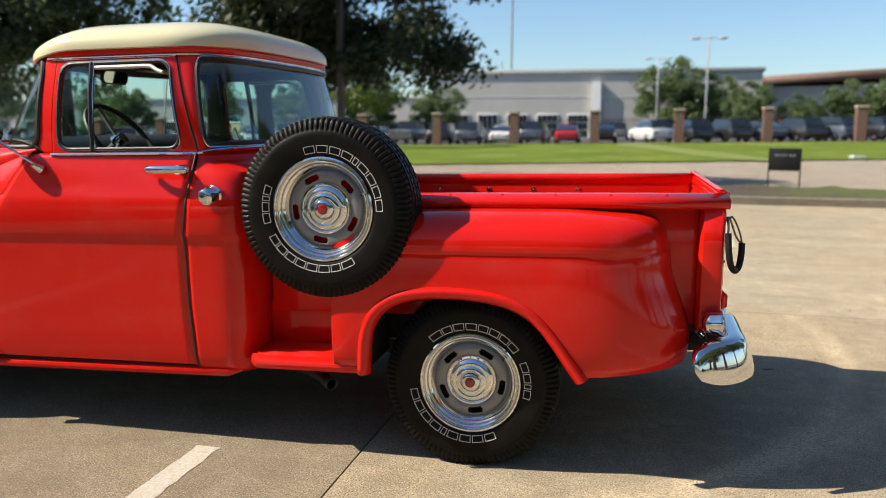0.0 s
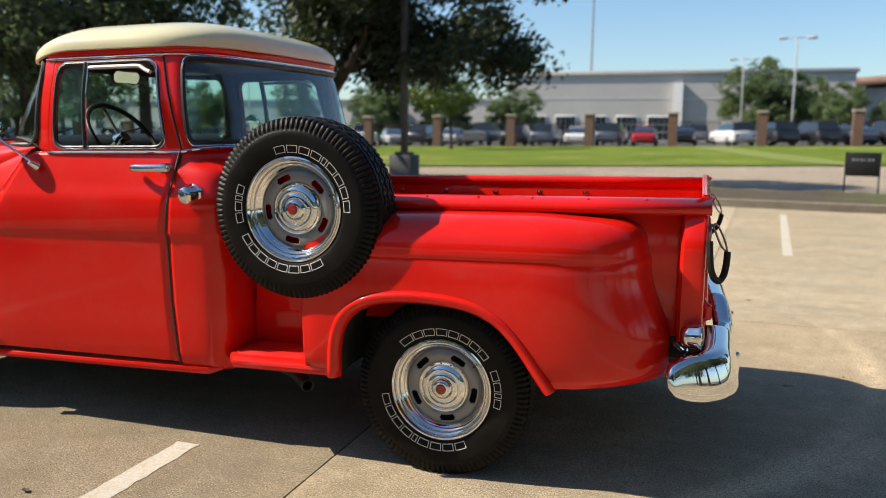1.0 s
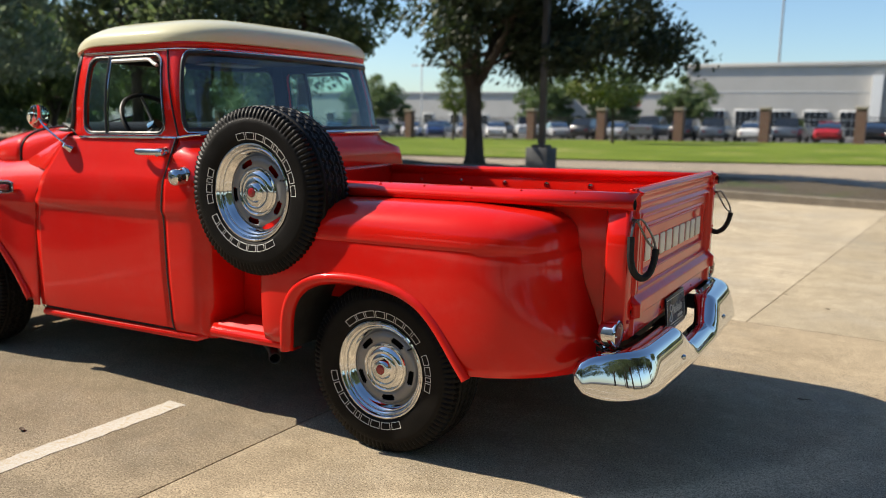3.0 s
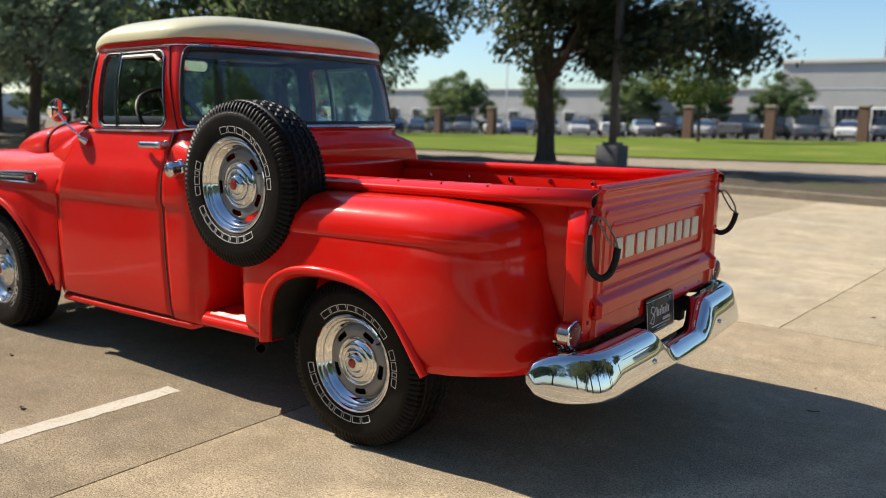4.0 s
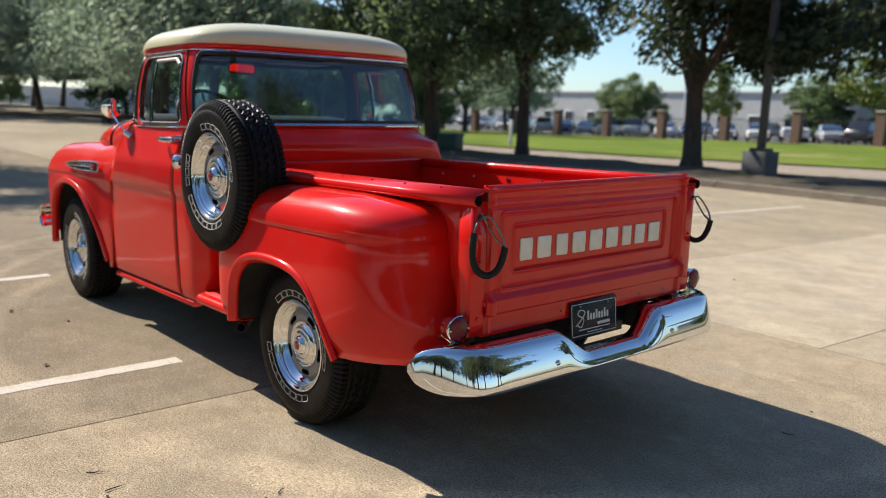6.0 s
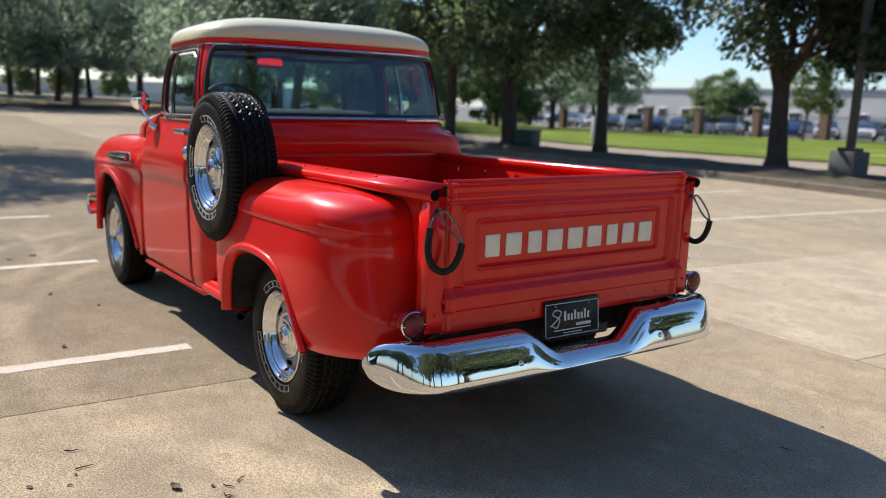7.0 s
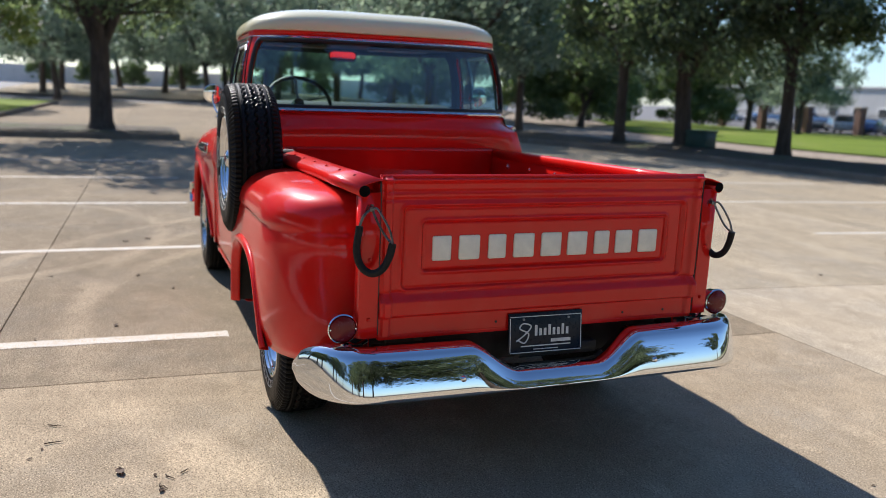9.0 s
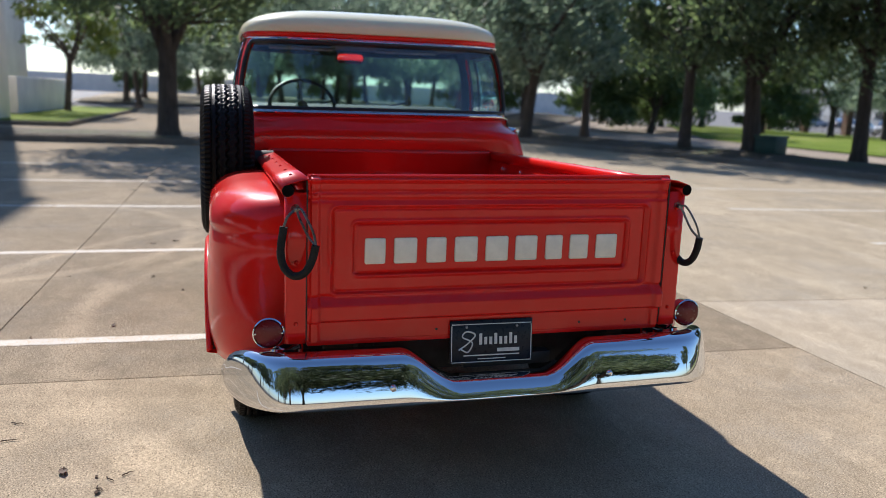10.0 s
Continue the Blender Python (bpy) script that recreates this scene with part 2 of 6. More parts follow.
def leaf_material(name, a, b, c, through_light=0.22, through_tint=(1.0, 1.1, 0.7)):
    m = Mat(name)
    r = m.n("NewGeometry").outputs["Random Per Island"]
    col = m.ramp(r, [(0.0, a), (0.55, b), (1.0, c)])
    big = m.noise(0.5, 3)
    col = m.mix(m.ramp(big, [(0.4, 0.35), (0.65, 0.0)]), col, tuple(v * 0.6 for v in a))
    m.set(Base_Color=col, Roughness=0.55)
    tl = m.n("BsdfTranslucent")
    m.l(m.mix(1.0, col, through_tint, "MULTIPLY"), tl.inputs["Color"])
    mx = m.n("MixShader", Fac=through_light)
    m.l(m.b.outputs[0], mx.inputs[1])
    m.l(tl.outputs[0], mx.inputs[2])
    m.l(mx.outputs[0], m.out.inputs["Surface"])
    return m.m


GRASS, LUSH = grass_material("mown_grass", 0.85), grass_material("lush_mown_grass", 0.1)
DRYGRASS = Mat("dry_grass")
DRYGRASS.set(Base_Color=DRYGRASS.ramp(DRYGRASS.noise(0.5, 8, 0.75), [(0.50, (0.150, 0.190, 0.028)), (0.62, (0.190, 0.200, 0.045)), (0.74, (0.32, 0.27, 0.12))]), Roughness=0.95)
DRYGRASS = DRYGRASS.m
MULCH, BARK = mulch_material(), bark_material()
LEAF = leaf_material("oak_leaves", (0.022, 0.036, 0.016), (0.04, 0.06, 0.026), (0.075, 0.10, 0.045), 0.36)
# leaf colour lightened to paint in the haze over the backlit oaks
LEAFM = leaf_material("haze_lightened_oak_leaves", (0.0792, 0.1104, 0.066), (0.144, 0.1884, 0.108), (0.252, 0.294, 0.174), 0.6)
# paler, greyer still: distance haze put into the leaf colour of farther oaks
LEAFB = leaf_material("haze_paled_oak_leaves", (0.132, 0.186, 0.138), (0.228, 0.288, 0.21), (0.348, 0.402, 0.288), 0.58, (1.0, 1.05, 0.95))
LEAFG = leaf_material("mid_green_leaves", (0.0767, 0.118, 0.0448), (0.1357, 0.1888, 0.0767), (0.2242, 0.2773, 0.1239), 0.4)
LEAFY = leaf_material("yellow_green_leaves", (0.07, 0.10, 0.016), (0.12, 0.16, 0.024), (0.2, 0.22, 0.04))


def brick_material():
    m = Mat("red_brown_brick")
    br = m.n("TexBrick", Scale=1.0)
    br.inputs["Brick Width"].default_value, br.inputs["Row Height"].default_value, br.inputs["Mortar Size"].default_value = 0.21, 0.075, 0.009
    br.inputs["Color1"].default_value, br.inputs["Color2"].default_value = (0.185, 0.08, 0.055, 1), (0.13, 0.058, 0.044, 1)
    br.inputs["Mortar"].default_value = (0.30, 0.26, 0.21, 1)
    mp = m.n("Mapping")
    mp.inputs["Rotation"].default_value = (radians(90), 0, 0)
    m.l(m.coords(), mp.inputs["Vector"])
    m.l(mp.outputs["Vector"], br.inputs["Vector"])
    m.set(Base_Color=m.mix(m.noise(5.0, 5), br.outputs["Color"], (0.15, 0.08, 0.058)), Roughness=0.9)
    m.bump(br.outputs["Fac"], 0.5, 0.005)
    return m.m


BRICK = brick_material()
CAP = plain("precast_stone", (0.40, 0.34, 0.27), 0.85, 0.0, 0.15, 3.0)
IRON = plain("black_iron", (0.015, 0.015, 0.016), 0.55, 0.2, 0.2, 8.0)
BRONZE = plain("dark_bronze_pole", (0.06, 0.058, 0.056), 0.5, 0.3, 0.2, 4.0)
GALV = plain("pale_galvanised_steel", (0.62, 0.62, 0.60), 0.5, 0.3, 0.1, 2.0)
MASTGREY = plain("grey_painted_steel", (0.22, 0.23, 0.24), 0.6, 0.1, 0.1, 2.0)
BASEC = plain("dark_painted_concrete", (0.085, 0.087, 0.09), 0.8, 0.0, 0.25, 4.0)
CLAD = plain("grey_metal_cladding", (0.43, 0.415, 0.385), 0.6, 0.1, 0.06, 0.3)
CLADW = plain("white_wall_panel", (0.75, 0.75, 0.73), 0.6, 0.0, 0.05, 0.4)
STUCCO = plain("pale_stucco", (0.76, 0.71, 0.64), 0.9, 0.0, 0.12, 0.8, 0.3, 40.0)
ROOFBR = plain("brown_metal_roof", (0.15, 0.085, 0.06), 0.7, 0.0, 0.15, 0.5)
DARKWIN = plain("dark_door_glazing", (0.02, 0.024, 0.03), 0.12, 0.0, 0.2, 1.0)
DRYLEAF = plain("dry_brown_leaf", (0.07, 0.04, 0.022), 0.85, 0.0, 0.4, 30.0)
GREENBOX = plain("dark_green_enamel", (0.012, 0.05, 0.035), 0.5, 0.0, 0.2, 4.0)
REDSIGN = plain("red_sign_panel", (0.55, 0.05, 0.03), 0.5, 0.0, 0.1, 2.0)


# ---- mesh helpers ----
def mesh_of(bm, name, mat, smooth=None, away=None):
    """A mesh datablock from bm. smooth: degrees under which edges are shaded smooth. away: a point from which an open sheet faces off."""
    bmesh.ops.remove_doubles(bm, verts=bm.verts, dist=1e-5)
    bmesh.ops.recalc_face_normals(bm, faces=bm.faces)
    if away and sum(f.normal.dot(f.calc_center_median() - Vector(away)) * f.calc_area() for f in bm.faces) < 0:
        bmesh.ops.reverse_faces(bm, faces=bm.faces)
    if smooth:
        for f in bm.faces:
            f.smooth = True
        for e in bm.edges:
            if len(e.link_faces) == 2 and e.calc_face_angle(0) > radians(smooth):
                e.smooth = False
    me = bpy.data.meshes.new(name)
    bm.to_mesh(me)
    bm.free()
    me.materials.append(mat)
    return me


def part(name, bm, mat, parent=None, label="", smooth=35, thick=0.0, bevel=0.0, away=None):
    """Links bm as one mesh object under a thing or a part."""
    ob = new(name, mesh_of(bm, name, mat, smooth, away))
    ob.parent = parent
    if thick:
        md = ob.modifiers.new("thickness", "SOLIDIFY")
        md.thickness, md.offset = thick, -1.0
    if bevel:
        md = ob.modifiers.new("edges", "BEVEL")
        md.width, md.segments, md.limit_method = bevel, 2, "ANGLE"
    return tagged(ob, label)


def thing(name, label, category, place=(0, 0, 0), turn=0.0, group="", kind=""):
    ob = new(name)
    ob.matrix_world = pose(*place, 0, 0, turn)
    ob.empty_display_size = 0.2
    return tagged(ob, label, category, group, kind)


def box(lo, hi, bm=None):
    bm = bm or bmesh.new()
    v = [bm.verts.new((x, y, z)) for x in (lo[0], hi[0]) for y in (lo[1], hi[1]) for z in (lo[2], hi[2])]
    for a in ((0, 1, 3, 2), (4, 6, 7, 5), (0, 4, 5, 1), (2, 3, 7, 6), (0, 2, 6, 4), (1, 5, 7, 3)):
        bm.faces.new([v[i] for i in a])
    return bm


def bevelled(lo, hi, r, seg=2, bm=None):
    b = box(lo, hi)
    bmesh.ops.bevel(b, geom=b.edges[:], offset=r, segments=seg, profile=0.5, affect="EDGES")
    return merge(bm, b)


def merge(bm, other):
    if bm is None:
        return other
    me = bpy.data.meshes.new("tmp")
    other.to_mesh(me)
    other.free()
    bm.from_mesh(me)
    bpy.data.meshes.remove(me)
    return bm


def grid(rows, bm=None, close_u=False, close_v=False, skip=None):
    """A sheet from rows of points; skip(i, j) leaves a cell open."""
    bm = bm or bmesh.new()
    vs = [[bm.verts.new(p) for p in row] for row in rows]
    nu, nv = len(rows), len(rows[0])
    for i in range(nu if close_u else nu - 1):
        for j in range(nv if close_v else nv - 1):
            if skip and skip(i, j):
                continue
            q = [vs[i][j], vs[i][(j + 1) % nv], vs[(i + 1) % nu][(j + 1) % nv], vs[(i + 1) % nu][j]]
            try:
                bm.faces.new(q)
            except ValueError:
                pass
    return bm


def revolve(profile, axis="y", seg=48, bm=None, centre=(0, 0, 0)):
    """Turns (radius, along) points about an axis through centre."""
    rows = []
    for k in range(seg):
        a = 2 * math.pi * k / seg
        row = []
        for r, h in profile:
            c, s = r * math.cos(a), r * math.sin(a)
            p = {"y": (c, h, s), "z": (c, s, h), "x": (h, c, s)}[axis]
            row.append((p[0] + centre[0], p[1] + centre[1], p[2] + centre[2]))
        rows.append(row)
    return grid(rows, bm, close_u=True)


def tube(points, radius, sides=8, bm=None, caps=True, flat=None):
    """A tube along points; radius a number or a list. flat: scale across the second axis."""
    bm = bm or bmesh.new()
    pts = [Vector(p) for p in points]
    rad = radius if isinstance(radius, (list, tuple)) else [radius] * len(pts)
    rings = []
    up = Vector((0, 0, 1))
    for i, p in enumerate(pts):
        d = (pts[min(i + 1, len(pts) - 1)] - pts[max(i - 1, 0)]).normalized()
        if abs(d.dot(up)) > 0.95:
            up = Vector((1, 0, 0)) if abs(d.x) < 0.9 else Vector((0, 1, 0))
        a = d.cross(up).normalized()
        b = a.cross(d).normalized()
        up = b
        k = flat or 1.0
        rings.append([bm.verts.new(p + rad[i] * (math.cos(2 * math.pi * s / sides) * a + k * math.sin(2 * math.pi * s / sides) * b)) for s in range(sides)])
    for r0, r1 in zip(rings, rings[1:]):
        for s in range(sides):
            bm.faces.new((r0[s], r0[(s + 1) % sides], r1[(s + 1) % sides], r1[s]))
    if caps:
        bm.faces.new(rings[0][::-1])
        bm.faces.new(rings[-1])
    return bm


def smoothstep(a, b, x):
    t = min(1.0, max(0.0, (x - a) / (b - a)))
    return t * t * (3 - 2 * t)


def lerp(a, b, t):
    return a + (b - a) * t


def curve_at(points, x):
    """Piecewise line through (x, value) points."""
    if x <= points[0][0]:
        return points[0][1]
    for (x0, v0), (x1, v1) in zip(points, points[1:]):
        if x <= x1:
            return lerp(v0, v1, (x - x0) / (x1 - x0))
    return points[-1][1]


def spline(points, n):
    """A smooth line through points, n steps a span."""
    p = [Vector(q) for q in points]
    p = [2 * p[0] - p[1]] + p + [2 * p[-1] - p[-2]]
    out = []
    for i in range(1, len(p) - 2):
        for k in range(n):
            t = k / n
            a, b, c, d = p[i - 1:i + 3]
            out.append(0.5 * (2 * b + (c - a) * t + (2 * a - 5 * b + 4 * c - d) * t * t + (3 * b - a - 3 * c + d) * t ** 3))
    out.append(p[-2])
    return out


# ---- ground ----
def level(x, y):
    """The height of the open ground: a flat lot, a lawn that rises to the east, and land that rises to the west."""
    lawn = smoothstep(20, 50, y) * max(-0.45, min(0.75, 0.017 * (x + 22) + 0.05))
    return lawn + 0.75 * smoothstep(-42, -90, x) * (1 - smoothstep(10, 45, y))


def sheet(name, near, far, lift, mat, label, category, steps=5, wide=80):
    """A strip of ground between two lines of (x, y), laid on the land."""
    xs = [near[0][0] + (near[-1][0] - near[0][0]) * i / wide for i in range(wide + 1)]
    rows = []
    for x in xs:
        y0, y1 = curve_at(near, x), curve_at(far, x)
        rows.append([(x, lerp(y0, y1, k / steps), level(x, lerp(y0, y1, k / steps)) + lift) for k in range(steps + 1)])
    ob = part(name, grid(rows), mat, None, "", 60)
    return tagged(ob, label, category, kind="structure")


axis = [-1500, -700, -350, -200] + list(range(-140, 141, 10)) + [200, 350, 700, 1500]
ground = part("ground", grid([[(x, y, level(x, y) - 0.14) for y in axis] for x in axis]), ASPHALT, None, "", 60)
tagged(ground, "wide flat grey paved ground", "ground", kind="structure")

ISLE_NEAR = [(-75, 28.0), (-50, 16.5), (-30, 7.6), (-23, 8.9), (-18, 11.0), (-14, 12.3), (-10, 12.9), (-5, 12.7), (3, 11.9), (45, 11.9)]
ISLE_FAR = [(-75, 35.0), (-50, 22.5), (-35, 13.6), (-27, 12.0), (-22, 13.5), (-17, 15.2), (-12, 16.2), (-8, 16.8), (-5, 17.2), (-1, 16.7), (1.0, 15.4), (3, 14.8), (8, 14.3), (45, 14.3)]
LAWN_NEAR = [(-75, 44), (-45, 28), (-30, 20.5), (-20, 20.6), (-14.4, 22), (-7.6, 24.8), (-2, 27.6), (9, 31.6), (45, 40)]
FENCE_Y = 52.0
sheet("road", [(x, y + 0.05) for x, y in ISLE_FAR], LAWN_NEAR, 0.0, ROADC, "pale concrete road behind the planted strip", "road")
sheet("worn_path", [(-0.6, 45.5), (1.2, 40.0), (2.2, 36.2), (3.2, 33.4), (4.4, 31.2), (5.2, 30.2), (6.4, 29.3)], [(-0.6, 51.4), (1.2, 49.0), (2.2, 44.0), (3.2, 39.6), (4.4, 36.8), (5.2, 34.0), (6.4, 30.2)],
      0.066, DRYGRASS, "dry tan path worn across the lawn", "path", 6, 40)
sheet("lawn", LAWN_NEAR, [(-75, FENCE_Y + 1.5), (45, FENCE_Y + 1.5)], 0.05, GRASS, "sunlit mown green lawn before a brick-pillared fence", "lawn", 10)
sheet("far_parking", [(-110, FENCE_Y + 1.5), (70, FENCE_Y + 1.5)], [(-110, 118), (70, 118)], 0.0, ASPHALT, "grey parking lot behind the fence", "parking lot")


def isle(name, near, far, label):
    """A planted island: a mulch bed with a raised back and a kerb along its near edge."""
    base = thing(name, label, "planting bed", kind="structure")
    n = 420
    rows, kerb = [], []
    for i in range(n + 1):
        x = lerp(near[0][0], near[-1][0], i / n)
        y0, y1 = curve_at(near, x) + 0.16, curve_at(far, x) - 0.16
        rows.append([(x, y, level(x, y) + 0.11 + 0.13 * math.sin(math.pi * k / 16) + (0.07 * noise.noise((x * 0.8, y * 0.8, 2)) + 0.06 * noise.noise((x * 2.6, y * 2.6, 5))) * math.sin(math.pi * k / 16) ** 0.5) for k, y in [(k, lerp(y0, y1, k / 16)) for k in range(17)]])
        g = level(x, y0)
        kerb.append([(x, y0 - 0.16, g - 0.1), (x, y0 - 0.14, g + 0.13), (x, y0 - 0.11, g + 0.15), (x, y0, g + 0.15), (x, y0 + 0.01, g + 0.05)])
    part("mulch", grid(rows), MULCH, base, "dark shaded leaf mulch", 60)
    part("kerb", grid(kerb), KERB, base, "worn concrete kerb", 50)
    kerb = []
    for i in range(n + 1):
        x = lerp(far[0][0], far[-1][0], i / n)
        y1 = curve_at(far, x)
        g = level(x, y1)
        kerb.append([(x, y1 - 0.17, g + 0.05), (x, y1 - 0.16, g + 0.15), (x, y1 - 0.02, g + 0.15), (x, y1, g + 0.13), (x, y1 + 0.02, g - 0.1)])
    part("kerb", grid(kerb), KERB, base, "worn concrete kerb", 50)


isle("planted_strip", ISLE_NEAR, ISLE_FAR, "mulched planting strip with concrete kerbs and trees")


def small_isle(name, x0, x1, y0, y1, label, mat):
    base = thing(name, label, "planting bed", kind="structure")
    part("mulch", bevelled((x0 + 0.15, y0 + 0.15, -0.1), (x1 - 0.15, y1 - 0.15, 0.17), 0.03), mat, base, "", 60)
    bm = bmesh.new()
    for lo, hi in (((x0, y0, -0.1), (x1, y0 + 0.15, 0.15)), ((x0, y1 - 0.15, -0.1), (x1, y1, 0.15)),
                   ((x0, y0 + 0.15, -0.1), (x0 + 0.15, y1 - 0.15, 0.15)), ((x1 - 0.15, y0 + 0.15, -0.1), (x1, y1 - 0.15, 0.15))):
        bevelled(lo, hi, 0.02, 2, bm)
    part("kerb", bm, KERB, base, "worn concrete kerb")


small_isle("tree_island", -21.0, -17.6, -12.0, -0.6, "mulched island with a concrete kerb and one tree", MULCH)
small_isle("grass_island", -46.0, -25.5, -14.0, -6.0, "sunlit grass island beside the pale building", LUSH)

far_drive = part("far_drive", grid([[(x, y, level(x, y) + 0.012) for y in range(-12, 33, 3)] for x in range(-112, -56, 4)]), LOT_TAN, None, "", 60)
tagged(far_drive, "sunlit pale concrete drive beyond the lot", "road", kind="structure")

# ---- parking lot of concrete slabs ----
lot = thing("parking_lot", "worn tan concrete parking lot with dark joints", "pavement", kind="structure")
bed_bm = grid([[(-75, -30, -0.02), (-75, -12, -0.02)], [(-30, -30, -0.02), (-30, 5, -0.02)], [(-14, -30, -0.02), (-14, 12.9, -0.02)], [(45, -30, -0.02), (45, 12.5, -0.02)]])
part("joint_filler", bed_bm, SEAL, lot, "dark joint filler between slabs")
XA = [-60.0, -51.0, -42.0, -33.0, -26.0, -21.0, -14.2, -9.6, -5.0, -0.48, 4.1, 8.7, 13.3, 20.0, 30.0, 40.0]
XB = [-60.0, -51.0, -42.0, -33.0, -26.0, -21.0, -15.2, -10.6, -6.1, -1.58, 0.82, 5.4, 10.0, 14.6, 20.0, 30.0, 40.0]
YJ = [-30.0, -20.0, -11.3, -6.7, -2.1, 2.44, 7.0, 13.0]


def slab(x0, x1, y0, y1, cut):
    g = 0.004
    bm = bmesh.new()
    if not cut:
        box((x0 + g, y0 + g, -0.12), (x1 - g, y1 - g, 0.0), bm)
    else:
        n = 8
        for i in range(n):
            a, b = lerp(x0 + g, x1 - g, i / n), lerp(x0 + g, x1 - g, (i + 1) / n)
            ya, yb = min(y1 - g, curve_at(ISLE_NEAR, a) + 0.02), min(y1 - g, curve_at(ISLE_NEAR, b) + 0.02)
            if ya <= y0 + 0.1 or yb <= y0 + 0.1:
                continue
            v = [bm.verts.new(p) for p in ((a, y0 + g, 0), (b, y0 + g, 0), (b, yb, 0), (a, ya, 0), (a, y0 + g, -0.12), (b, y0 + g, -0.12), (b, yb, -0.12), (a, ya, -0.12))]
            for f in ((0, 1, 2, 3), (0, 4, 5, 1), (3, 2, 6, 7)):
                bm.faces.new([v[k] for k in f])
    if not bm.faces:
        return bm.free()
    for v in bm.verts:
        v.co.x += 0.05 * max(0.0, v.co.y - 2.44)
    part("slab", bm, LOT_PALE if y0 > 2 and x0 == -1.58 else LOT_TAN if y0 > 2 else LOT_MID if x0 + x1 > 2.4 else LOT, lot, "", None)


for j, (y0, y1) in enumerate(zip(YJ, YJ[1:])):
    xs = XA if y1 < 3 else XB
    for x0, x1 in zip(xs, xs[1:]):
        slab(x0, x1, y0, y1, min(curve_at(ISLE_NEAR, x0), curve_at(ISLE_NEAR, x1)) < y1 + 0.05)


def painted_line(x, y0, y1, width=0.105, skew=0.0):
    base = part("parking_line", bmesh.new(), LINEPAINT, None)
    bm = bmesh.new()
    n = int(abs(y1 - y0) / 0.05) + 2
    rng = random.Random(int(x * 100))
    rows = []
    for i in range(n + 1):
        y = lerp(y0, y1, i / n)
        xm = x + skew * (y - y0)
        rows.append([(xm - width / 2 + rng.uniform(-0.007, 0.005), y, 0.002), (xm + width / 2 + rng.uniform(-0.005, 0.007), y, 0.002)])
    grid(rows, bm)
    me = mesh_of(bm, "parking_line", LINEPAINT)
    base.data = me
    tagged(base, "worn white painted parking bay line", "parking line", "bay lines", "structure")


for x in (-1.132, -3.77, -6.5, -9.2, -11.9, 1.5, 4.2, 6.9):
    painted_line(x, -0.9, -6.2, 0.105, -0.05 if x == -3.77 else 0.0)
for x in (1.75, -3.78, -6.5, -9.2, 4.5, 7.2):
    painted_line(x, 6.0, 11.0, 0.105, 0.055)


# ---- trees ----
def limb_points(start, way, length, rng, bend=0.25, n=5):
    pts, p, d = [Vector(start)], Vector(start), Vector(way).normalized()
    for _ in range(n):
        d = (d + Vector((rng.uniform(-bend, bend), rng.uniform(-bend, bend), rng.uniform(-bend * 0.4, bend)))).normalized()
        p = p + d * (length / n)
        pts.append(p.copy())
    return pts


